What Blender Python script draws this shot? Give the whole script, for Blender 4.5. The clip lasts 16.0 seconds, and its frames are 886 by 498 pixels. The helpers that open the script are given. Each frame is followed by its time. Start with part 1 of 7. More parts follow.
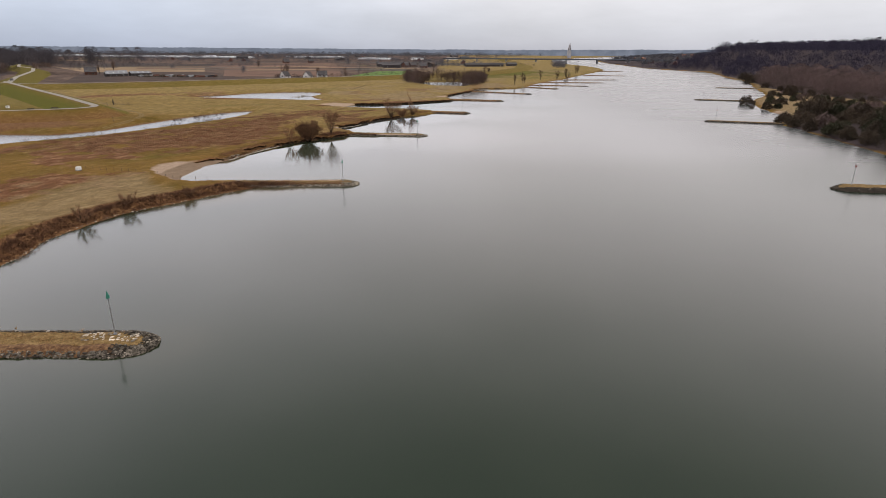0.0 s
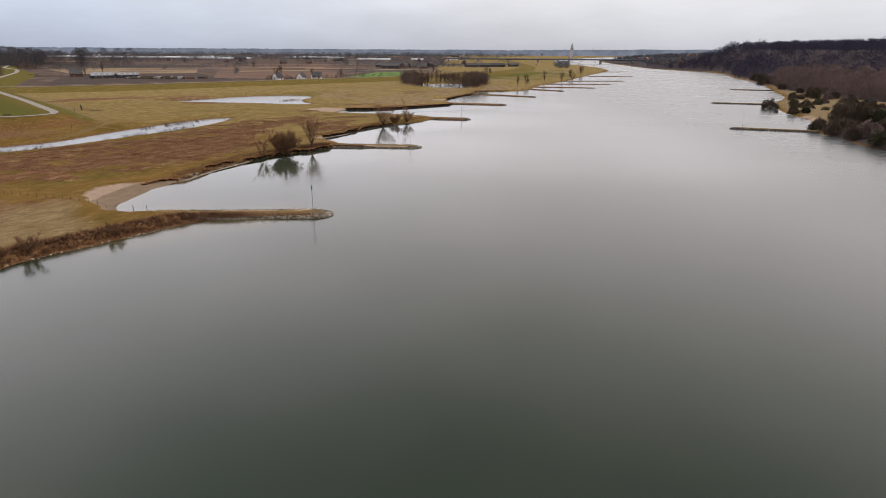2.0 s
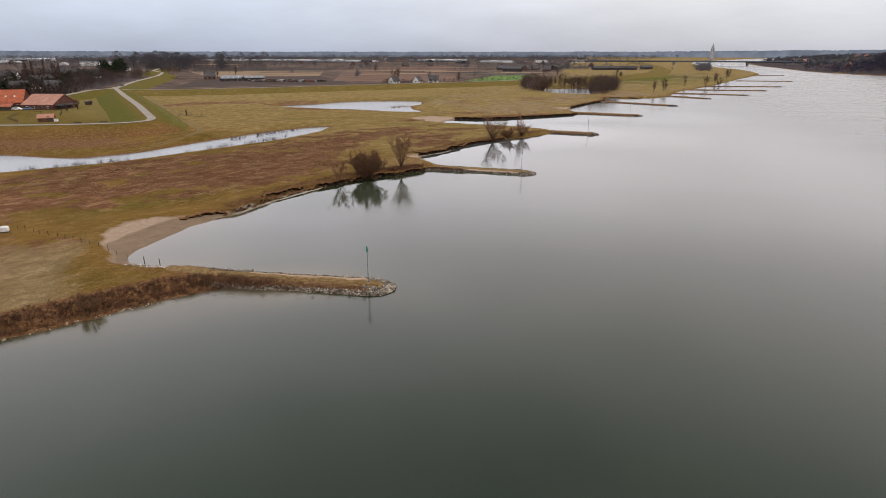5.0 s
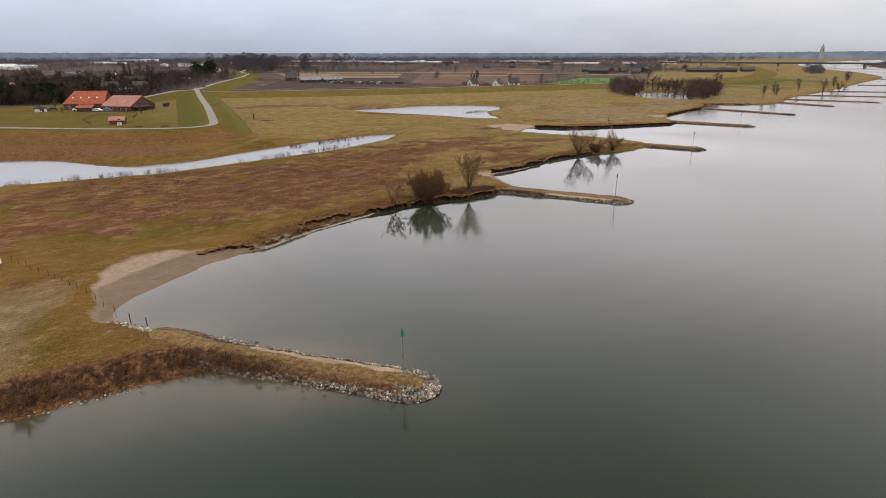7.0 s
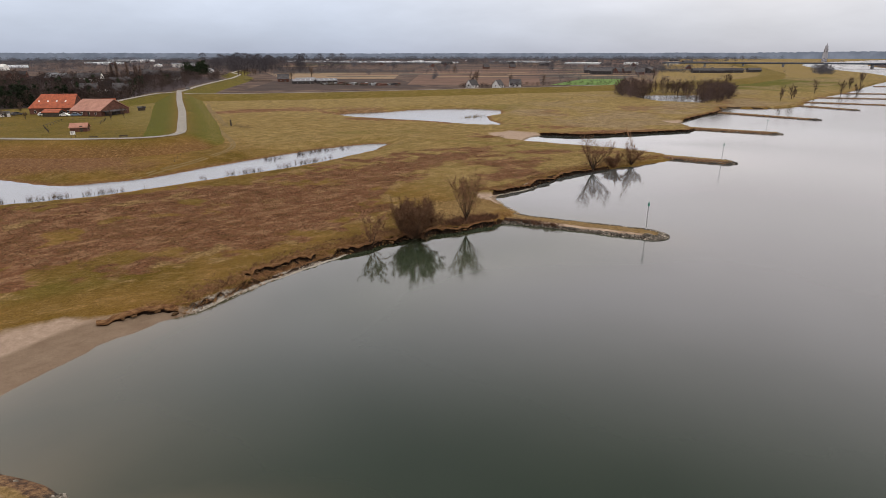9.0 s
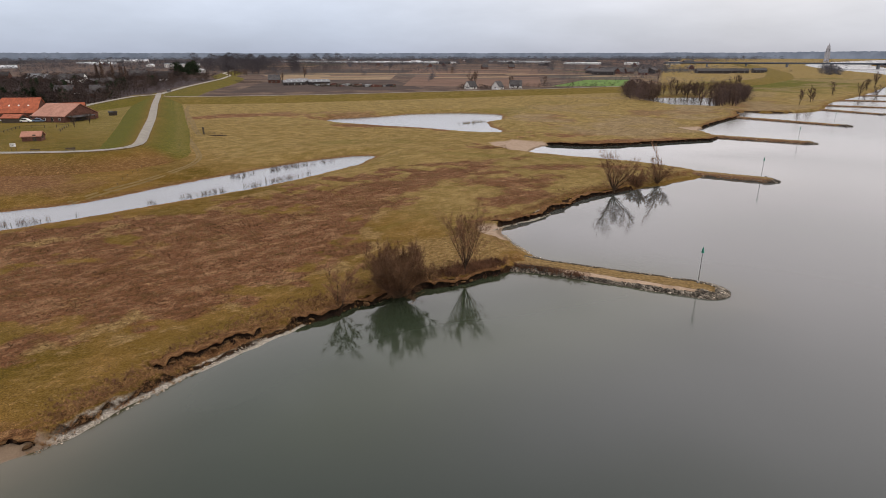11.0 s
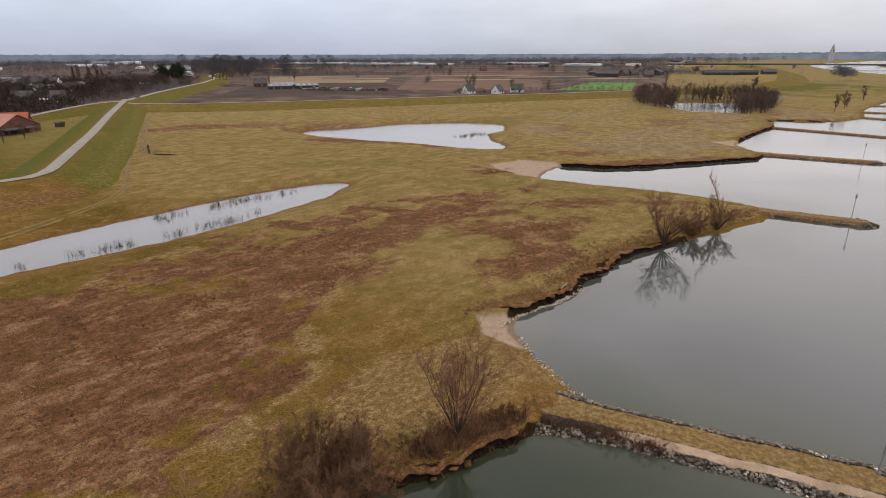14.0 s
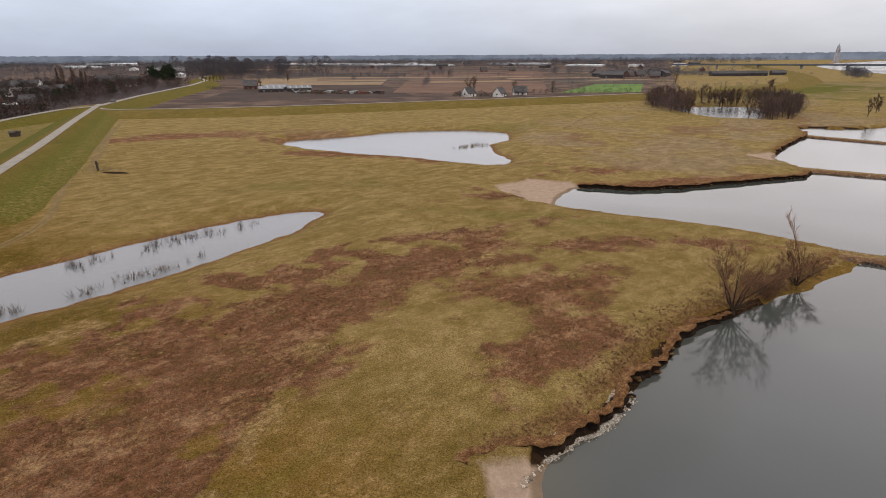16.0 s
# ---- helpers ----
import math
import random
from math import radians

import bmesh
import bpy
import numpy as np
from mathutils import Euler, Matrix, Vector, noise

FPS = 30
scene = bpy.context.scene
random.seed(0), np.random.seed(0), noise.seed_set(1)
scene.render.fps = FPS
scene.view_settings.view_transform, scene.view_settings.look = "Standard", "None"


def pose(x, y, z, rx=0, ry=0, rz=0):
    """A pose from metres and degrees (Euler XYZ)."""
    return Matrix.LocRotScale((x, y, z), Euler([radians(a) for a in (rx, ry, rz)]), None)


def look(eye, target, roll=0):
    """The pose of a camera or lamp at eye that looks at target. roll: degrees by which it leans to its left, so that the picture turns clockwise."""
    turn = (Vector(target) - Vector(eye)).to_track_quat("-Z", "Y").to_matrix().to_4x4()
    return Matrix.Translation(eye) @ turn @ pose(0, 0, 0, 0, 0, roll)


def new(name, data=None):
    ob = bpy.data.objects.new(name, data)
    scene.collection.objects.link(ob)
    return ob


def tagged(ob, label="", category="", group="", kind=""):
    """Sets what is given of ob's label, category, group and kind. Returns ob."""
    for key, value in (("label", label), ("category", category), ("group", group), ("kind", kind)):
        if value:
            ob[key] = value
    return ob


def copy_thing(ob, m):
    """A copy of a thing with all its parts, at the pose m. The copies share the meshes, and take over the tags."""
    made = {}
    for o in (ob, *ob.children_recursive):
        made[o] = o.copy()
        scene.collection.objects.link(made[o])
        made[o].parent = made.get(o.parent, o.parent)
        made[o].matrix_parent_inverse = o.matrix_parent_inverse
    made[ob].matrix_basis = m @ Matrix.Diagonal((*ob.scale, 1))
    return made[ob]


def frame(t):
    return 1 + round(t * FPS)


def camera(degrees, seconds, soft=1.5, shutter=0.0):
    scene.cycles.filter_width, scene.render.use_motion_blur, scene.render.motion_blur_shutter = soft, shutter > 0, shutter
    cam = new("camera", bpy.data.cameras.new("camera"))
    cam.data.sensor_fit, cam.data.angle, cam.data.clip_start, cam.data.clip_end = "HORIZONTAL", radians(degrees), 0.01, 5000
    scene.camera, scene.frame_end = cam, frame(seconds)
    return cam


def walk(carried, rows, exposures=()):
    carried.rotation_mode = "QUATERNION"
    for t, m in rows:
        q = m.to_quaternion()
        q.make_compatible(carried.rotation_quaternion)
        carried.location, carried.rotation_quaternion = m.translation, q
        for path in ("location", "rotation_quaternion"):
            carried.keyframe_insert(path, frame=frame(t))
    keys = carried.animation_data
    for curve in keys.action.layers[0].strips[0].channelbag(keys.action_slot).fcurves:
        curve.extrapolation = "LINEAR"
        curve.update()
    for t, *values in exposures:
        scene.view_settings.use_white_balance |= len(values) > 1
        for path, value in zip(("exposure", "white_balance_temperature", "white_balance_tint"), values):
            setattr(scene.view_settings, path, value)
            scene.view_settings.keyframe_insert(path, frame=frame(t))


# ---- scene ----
# ---- camera and flight ----
cam = camera(76.0, 16.0, soft=0.8)
# the plan of the place is drawn in units of 0.7 m
UNIT = 0.7
# seconds, x, y, z in units, yaw to the left, pitch, roll
FLIGHT = [
    (0.0, -7.24, 3.84, 39.08, -0.36, -19.38, 0.45), (0.5, -6.51, 12.55, 39.12, -0.33, -19.37, 0.4),
    (1.0, -5.86, 21.16, 39.12, -0.24, -19.37, 0.4), (1.5, -5.32, 29.65, 39.05, -0.27, -19.39, 0.4),
    (2.0, -4.95, 38.01, 38.99, -0.21, -19.36, 0.35), (2.5, -4.64, 46.35, 38.93, -0.21, -19.36, 0.4),
    (3.0, -4.35, 54.74, 38.88, -0.18, -19.38, 0.45), (3.5, -4.19, 63.17, 38.83, -0.21, -19.33, 0.45),
    (4.0, -4.26, 71.61, 38.79, -0.21, -19.36, 0.5), (4.5, -4.63, 79.95, 38.77, -0.33, -19.33, 0.5),
    (4.6, -4.78, 81.58, 38.76, -0.15, -19.33, 0.4), (4.7, -4.94, 83.2, 38.75, 1.1, -19.3, 0.3),
    (4.8, -5.12, 84.82, 38.74, 4.45, -19.25, 0.2), (4.9, -5.32, 86.42, 38.73, 8.13, -19.2, 0.1),
    (5.0, -5.54, 88.0, 38.73, 11.75, -19.18, 0.0), (5.1, -5.79, 89.58, 38.73, 15.05, -19.15, 0.0),
    (5.2, -6.06, 91.14, 38.72, 18.3, -19.13, -0.05), (5.3, -6.34, 92.7, 38.72, 19.4, -19.1, -0.1),
    (5.45, -6.77, 95.02, 38.72, 19.64, -19.08, -0.1), (6.4, -9.7, 109.7, 38.69, 19.64, -19.06, -0.1),
    (7.5, -13.55, 126.61, 38.66, 19.63, -19.05, -0.1), (8.0, -15.6, 134.23, 38.64, 19.6, -19.03, -0.1),
    (8.5, -17.95, 141.74, 38.61, 19.62, -19.03, -0.15), (9.0, -20.41, 149.18, 38.59, 19.59, -19.04, -0.1),
    (10.2, -26.1, 167.0, 38.66, 19.5, -19.04, -0.1), (11.5, -32.12, 186.47, 38.78, 19.36, -19.06, -0.1),
    (12.0, -34.29, 193.94, 38.85, 19.33, -19.06, -0.1), (12.5, -36.39, 201.33, 38.93, 19.31, -19.06, -0.1),
    (13.0, -38.49, 208.75, 39.04, 19.33, -19.0, -0.2), (13.5, -40.78, 216.43, 39.12, 19.3, -19.0, -0.2),
    (14.0, -43.15, 224.25, 39.17, 19.27, -18.95, -0.2), (14.5, -45.56, 232.1, 39.17, 19.3, -18.96, -0.3),
    (15.0, -47.96, 240.07, 39.19, 19.26, -18.93, -0.3), (15.5, -50.39, 248.11, 39.22, 19.28, -18.88, -0.3),
    (16.0, -52.86, 256.31, 39.26, 19.31, -18.88, -0.3),
]
walk(cam, [(t, look((x * UNIT, y * UNIT, z * UNIT), (x * UNIT - math.sin(radians(a)) * math.cos(radians(p)), y * UNIT + math.cos(radians(a)) * math.cos(radians(p)), z * UNIT + math.sin(radians(p))), r))
           for t, x, y, z, a, p, r in FLIGHT], exposures=[(0, 0.0), (4.6, 0.0), (7.5, 0.0), (16, 0.0)])

# ---- light: overcast sky with a weak, wide sun ahead and to the right ----
world = bpy.data.worlds.new("overcast_sky")
scene.world = world
world.use_nodes = True
wn, wl = world.node_tree.nodes, world.node_tree.links
bg = wn["Background"]
sky = wn.new("ShaderNodeTexSky")
sky.sky_type, sky.sun_disc, sky.sun_elevation, sky.sun_rotation = "NISHITA", False, radians(62), radians(70)
sky_dim = wn.new("ShaderNodeVectorMath"); sky_dim.operation = "SCALE"; sky_dim.inputs["Scale"].default_value = 0.1
wl.new(sky.outputs[0], sky_dim.inputs[0])
wc = wn.new("ShaderNodeTexCoord")
sep = wn.new("ShaderNodeSeparateXYZ"); wl.new(wc.outputs["Generated"], sep.inputs[0])
ramp = wn.new("ShaderNodeValToRGB"); wl.new(sep.outputs["Z"], ramp.inputs[0])
cr = ramp.color_ramp
cr.elements[0].position, cr.elements[0].color = 0.0, (0.55, 0.555, 0.62, 1)
cr.elements[1].position, cr.elements[1].color = 1.0, (0.85, 0.85, 0.86, 1)
for p, c in ((0.03, (0.65, 0.655, 0.715, 1)), (0.085, (0.86, 0.845, 0.885, 1)), (0.135, (1.62, 1.5, 1.5, 1)), (0.36, (2.16, 1.97, 1.97, 1)), (0.5, (1.93, 1.8, 1.78, 1)), (0.62, (1.32, 1.25, 1.23, 1)), (0.74, (1.1, 1.06, 1.05, 1))):
    e = cr.elements.new(p); e.color = c
# streaky cloud: noise over a direction squeezed towards the horizon
cm = wn.new("ShaderNodeMapping"); cm.inputs["Scale"].default_value = (1.6, 1.6, 6.0)
wl.new(wc.outputs["Generated"], cm.inputs[0])
cn = wn.new("ShaderNodeTexNoise"); cn.inputs["Scale"].default_value = 2.2; cn.inputs["Detail"].default_value = 7; cn.inputs["Roughness"].default_value = 0.55
wl.new(cm.outputs[0], cn.inputs["Vector"])
cloud = wn.new("ShaderNodeMapRange"); cloud.inputs[1].default_value, cloud.inputs[2].default_value = 0.35, 0.68
cloud.inputs[3].default_value, cloud.inputs[4].default_value = 0.9, 1.08
wl.new(cn.outputs[0], cloud.inputs[0])
lit = wn.new("ShaderNodeVectorMath"); lit.operation = "SCALE"
# thinner, bluer and brighter cloud towards the west
west = wn.new("ShaderNodeMapRange"); west.inputs[1].default_value, west.inputs[2].default_value = 0.12, -0.5
wl.new(sep.outputs["X"], west.inputs[0])
tint = wn.new("ShaderNodeMix"); tint.data_type, tint.blend_type = "RGBA", "MULTIPLY"
tint.inputs[7].default_value = (0.91, 1.0, 1.12, 1)
low = wn.new("ShaderNodeMapRange"); low.inputs[1].default_value, low.inputs[2].default_value, low.inputs[3].default_value, low.inputs[4].default_value = 0.1, 0.3, 1.0, 0.35
wl.new(sep.outputs["Z"], low.inputs[0])
blue = wn.new("ShaderNodeMath"); blue.operation = "MULTIPLY"; wl.new(low.outputs[0], blue.inputs[0]); wl.new(west.outputs[0], blue.inputs[1])
wl.new(blue.outputs[0], tint.inputs[0]); wl.new(ramp.outputs[0], tint.inputs[6])
wl.new(tint.outputs[2], lit.inputs[0]); high = wn.new("ShaderNodeMapRange"); high.inputs[1].default_value, high.inputs[2].default_value = 0.1, 0.35
wl.new(sep.outputs["Z"], high.inputs[0])
both = wn.new("ShaderNodeMath"); both.operation = "MULTIPLY"; wl.new(high.outputs[0], both.inputs[0]); wl.new(west.outputs[0], both.inputs[1])
thin = wn.new("ShaderNodeMath"); thin.operation = "MULTIPLY_ADD"; wl.new(both.outputs[0], thin.inputs[0]); thin.inputs[1].default_value = 0.15; thin.inputs[2].default_value = 1.0
gain = wn.new("ShaderNodeMath"); gain.operation = "MULTIPLY"; wl.new(thin.outputs[0], gain.inputs[0]); wl.new(cloud.outputs[0], gain.inputs[1])
east = wn.new("ShaderNodeMapRange"); east.inputs[1].default_value, east.inputs[2].default_value, east.inputs[3].default_value, east.inputs[4].default_value = -0.7, 0.3, 0.94, 1.03
wl.new(sep.outputs["X"], east.inputs[0])
# higher up the cloud is thicker, so darker, in the east
east_high = wn.new("ShaderNodeMapRange"); east_high.inputs[1].default_value, east_high.inputs[2].default_value, east_high.inputs[3].default_value, east_high.inputs[4].default_value = -0.6, 0.5, 1.0, 0.92
wl.new(sep.outputs["X"], east_high.inputs[0])
across = wn.new("ShaderNodeMix"); wl.new(high.outputs[0], across.inputs[0]); wl.new(east.outputs[0], across.inputs[2]); wl.new(east_high.outputs[0], across.inputs[3])
side = wn.new("ShaderNodeMath"); side.operation = "MULTIPLY"; wl.new(gain.outputs[0], side.inputs[0]); wl.new(across.outputs[0], side.inputs[1])
wl.new(side.outputs[0], lit.inputs["Scale"])
mix = wn.new("ShaderNodeMix"); mix.data_type = "RGBA"; mix.inputs[0].default_value = 0.9
wl.new(sky_dim.outputs[0], mix.inputs[6]); wl.new(lit.outputs[0], mix.inputs[7])
wl.new(mix.outputs[2], bg.inputs[0]); bg.inputs[1].default_value = 1.0
sun_data = bpy.data.lights.new("sun", "SUN")
sun_data.energy, sun_data.angle, sun_data.color = 1.2, radians(14), (1.0, 0.95, 0.87)
sun = new("sun", sun_data)
sun.matrix_world = look((0, 0, 0), (-math.sin(radians(70)) * 0.469, -math.cos(radians(70)) * 0.469, -0.883))

# ---- materials ----
def nodes_of(m):
    m.use_nodes = True
    return m.node_tree.nodes, m.node_tree.links


def ramp_node(n, stops):
    r = n.new("ShaderNodeValToRGB")
    while len(r.color_ramp.elements) < len(stops):
        r.color_ramp.elements.new(0.5)
    for e, (p, c) in zip(r.color_ramp.elements, stops):
        e.position, e.color = p, (*c, 1)
    return r


def noise_node(n, l, coord, scale, detail=5.0, rough=0.6):
    t = n.new("ShaderNodeTexNoise")
    t.inputs["Scale"].default_value, t.inputs["Detail"].default_value, t.inputs["Roughness"].default_value = scale / UNIT, detail, rough
    l.new(coord, t.inputs["Vector"])
    return t.outputs[0]


def blend(n, l, fac, a, b, how="MIX"):
    m = n.new("ShaderNodeMix")
    m.data_type, m.blend_type = "RGBA", how
    for s, v in ((0, fac), (6, a), (7, b)):
        if isinstance(v, (int, float)):
            m.inputs[s].default_value = v
        elif isinstance(v, tuple):
            m.inputs[s].default_value = (*v, 1)
        else:
            l.new(v, m.inputs[s])
    return m.outputs[2]


def surface(name, dark, light, scale=0.5, fine=6.0, rough=0.9, bump=0.3, metal=0.0, vary=0.0, depth=0.05, spec=0.4):
    """A matt procedural surface: two colours by coarse noise, fine grain on top, optional variation from piece to piece."""
    m = bpy.data.materials.new(name)
    n, l = nodes_of(m)
    b = n["Principled BSDF"]
    pos = n.new("ShaderNodeNewGeometry").outputs["Position"]
    coarse, grain = noise_node(n, l, pos, scale), noise_node(n, l, pos, fine, 4.0, 0.7)
    r = ramp_node(n, ((0.32, dark), (0.68, light)))
    l.new(coarse, r.inputs[0])
    g = ramp_node(n, ((0.25, (0.62, 0.62, 0.62)), (0.75, (1.25, 1.25, 1.25))))
    l.new(grain, g.inputs[0])
    col = blend(n, l, 1.0, r.outputs[0], g.outputs[0], "MULTIPLY")
    if vary:
        info = n.new("ShaderNodeObjectInfo")
        v = n.new("ShaderNodeMapRange")
        v.inputs[3].default_value, v.inputs[4].default_value = 1 - vary, 1 + vary
        l.new(info.outputs["Random"], v.inputs[0])
        isl = n.new("ShaderNodeMapRange")
        isl.inputs[3].default_value, isl.inputs[4].default_value = 1 - vary, 1 + vary
        l.new([o for o in n if o.type == "NEW_GEOMETRY"][0].outputs["Random Per Island"], isl.inputs[0])
        for f in (v, isl):
            s = n.new("ShaderNodeVectorMath"); s.operation = "SCALE"
            l.new(col, s.inputs[0]); l.new(f.outputs[0], s.inputs["Scale"])
            col = s.outputs[0]
    l.new(col, b.inputs["Base Color"])
    b.inputs["Roughness"].default_value, b.inputs["Metallic"].default_value = rough, metal
    b.inputs["Specular IOR Level"].default_value = spec if rough < 0.85 else 0.08
    if bump:
        bp = n.new("ShaderNodeBump")
        bp.inputs["Strength"].default_value, bp.inputs["Distance"].default_value = bump, depth * UNIT
        l.new(grain, bp.inputs["Height"]); l.new(bp.outputs[0], b.inputs["Normal"])
    return m


def ground_material():
    """Grass in winter, dead herbs, sand, wet muddy earth with bank shade in its colour, and far scrub, told apart by
    what grows or lies at each spot.
    """
    m = bpy.data.materials.new("winter_meadow")
    n, l = nodes_of(m)
    b = n["Principled BSDF"]
    pos = n.new("ShaderNodeNewGeometry").outputs["Position"]
    lay = n.new("ShaderNodeMapping"); lay.vector_type = "TEXTURE"; lay.inputs["Rotation"].default_value, lay.inputs["Scale"].default_value = (0, 0, radians(62)), (1.3, 0.9, 1.0)
    l.new(pos, lay.inputs[0])
    n_big, n_mid = noise_node(n, l, pos, 0.035, 4.0), noise_node(n, l, lay.outputs[0], 0.28, 8.0, 0.72)
    n_small, n_fine = noise_node(n, l, lay.outputs[0], 1.2, 6.0, 0.7), noise_node(n, l, pos, 5.0, 4.0, 0.75)

    def pick(h, stops):
        r = ramp_node(n, stops)
        l.new(h, r.inputs[0])
        return r.outputs[0]

    def cover(name, lo, hi, warp=0.35):
        a = n.new("ShaderNodeAttribute"); a.attribute_name = name
        w = n.new("ShaderNodeMath"); w.operation = "MULTIPLY_ADD"
        l.new(n_small, w.inputs[0]); w.inputs[1].default_value = warp
        l.new(a.outputs["Fac"], w.inputs[2])
        r = n.new("ShaderNodeMapRange")
        r.inputs[1].default_value, r.inputs[2].default_value = lo + warp * 0.5, hi + warp * 0.5
        l.new(w.outputs[0], r.inputs[0])
        return r.outputs[0]

    grass = blend(n, l, 0.5, pick(n_big, ((0.38, (0.076, 0.05, 0.008)), (0.62, (0.158, 0.085, 0.021)))),
                  pick(n_mid, ((0.32, (0.067, 0.046, 0.008)), (0.5, (0.107, 0.066, 0.017)), (0.7, (0.19, 0.12, 0.044)))))
    straw = pick(n_small, ((0.52, (0, 0, 0)), (0.66, (1, 1, 1))))
    strawmask = n.new("ShaderNodeMath"); strawmask.operation = "MULTIPLY"
    l.new(straw, strawmask.inputs[0]); l.new(pick(n_mid, ((0.42, (0.08, 0.08, 0.08)), (0.6, (0.75, 0.75, 0.75)))), strawmask.inputs[1])
    grass = blend(n, l, strawmask.outputs[0], grass, (0.25, 0.15, 0.06))
    lush = pick(n_small, ((0.3, (0.054, 0.053, 0.007)), (0.7, (0.098, 0.09, 0.016))))
    herbs = blend(n, l, 0.4, pick(n_mid, ((0.36, (0.04, 0.018, 0.01)), (0.5, (0.108, 0.047, 0.023)), (0.65, (0.255, 0.155, 0.082)))), pick(n_small, ((0.28, (0.04, 0.018, 0.01)), (0.44, (0.09, 0.04, 0.02)), (0.58, (0.15, 0.072, 0.034)), (0.7, (0.27, 0.165, 0.082)))))
    sand = pick(noise_node(n, l, pos, 0.9, 6.0, 0.7), ((0.25, (0.21, 0.15, 0.107)), (0.5, (0.275, 0.2, 0.146)), (0.75, (0.35, 0.262, 0.195))))
    # near-black: wet earth, with the shade of the cut banks put into it
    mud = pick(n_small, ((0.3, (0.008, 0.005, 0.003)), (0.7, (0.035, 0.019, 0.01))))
    bank = pick(n_small, ((0.28, (0.036, 0.017, 0.009)), (0.48, (0.11, 0.054, 0.024)), (0.72, (0.22, 0.128, 0.058))))
    gravel = pick(n_fine, ((0.32, (0.09, 0.075, 0.06)), (0.5, (0.27, 0.235, 0.195)), (0.66, (0.46, 0.42, 0.36))))
    pale = pick(n_small, ((0.3, (0.115, 0.071, 0.026)), (0.5, (0.175, 0.112, 0.044)), (0.7, (0.28, 0.19, 0.09))))
    field = pick(n_big, ((0.36, (0.05, 0.034, 0.028)), (0.5, (0.08, 0.055, 0.044)), (0.62, (0.115, 0.079, 0.06))))
    faded = pick(n_mid, ((0.32, (0.105, 0.074, 0.02)), (0.5, (0.168, 0.118, 0.042)), (0.7, (0.25, 0.178, 0.08))))
    scrub = pick(n_mid, ((0.3, (0.11, 0.076, 0.038)), (0.5, (0.17, 0.12, 0.062)), (0.7, (0.24, 0.175, 0.1))))
    col = blend(n, l, cover("faded", 0.2, 0.8), grass, faded)
    col = blend(n, l, cover("lush", 0.3, 0.8), col, lush)
    spread = n.new("ShaderNodeMath"); spread.operation = "MULTIPLY"
    l.new(cover("herbs", 0.3, 0.7, 0.9), spread.inputs[0]); l.new(pick(n_mid, ((0.3, (0.5, 0.5, 0.5)), (0.5, (1, 1, 1)))), spread.inputs[1])
    col = blend(n, l, spread.outputs[0], col, herbs)
    col = blend(n, l, cover("straw", 0.35, 0.8, 1.0), col, pale)
    col = blend(n, l, cover("field", 0.4, 0.6, 0.1), col, field)
    col = blend(n, l, cover("scrub", 0.3, 0.7), col, scrub)
    col = blend(n, l, cover("bank", 0.3, 0.75, 0.6), col, bank)
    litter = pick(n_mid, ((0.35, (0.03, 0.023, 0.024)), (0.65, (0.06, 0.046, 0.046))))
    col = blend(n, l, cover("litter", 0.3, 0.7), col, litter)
    col = blend(n, l, 1.0, col, pick(n_fine, ((0.32, (0.5, 0.5, 0.5)), (0.68, (1.5, 1.5, 1.5)))), "MULTIPLY")
    col = blend(n, l, cover("sand", 0.3, 0.7, 0.55), col, sand)
    col = blend(n, l, cover("wet", 0.35, 0.75, 0.15), col, pick(n_mid, ((0.3, (0.14, 0.096, 0.064)), (0.7, (0.2, 0.145, 0.1)))))
    col = blend(n, l, cover("gravel", 0.35, 0.65, 0.3), col, gravel)
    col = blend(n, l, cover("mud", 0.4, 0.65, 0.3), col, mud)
    col = blend(n, l, 1.0, col, pick(n_fine, ((0.3, (0.88, 0.88, 0.88)), (0.7, (1.12, 1.12, 1.12)))), "MULTIPLY")
    l.new(col, b.inputs["Base Color"])
    b.inputs["Roughness"].default_value, b.inputs["Specular IOR Level"].default_value = 0.97, 0.03
    h = n.new("ShaderNodeMath"); h.operation = "MULTIPLY_ADD"
    l.new(n_small, h.inputs[0]); h.inputs[1].default_value = 2.0; l.new(n_fine, h.inputs[2])
    bp = n.new("ShaderNodeBump"); bp.inputs["Strength"].default_value, bp.inputs["Distance"].default_value = 0.9, 0.12 * UNIT
    l.new(h.outputs[0], bp.inputs["Height"]); l.new(bp.outputs[0], b.inputs["Normal"])
    return m


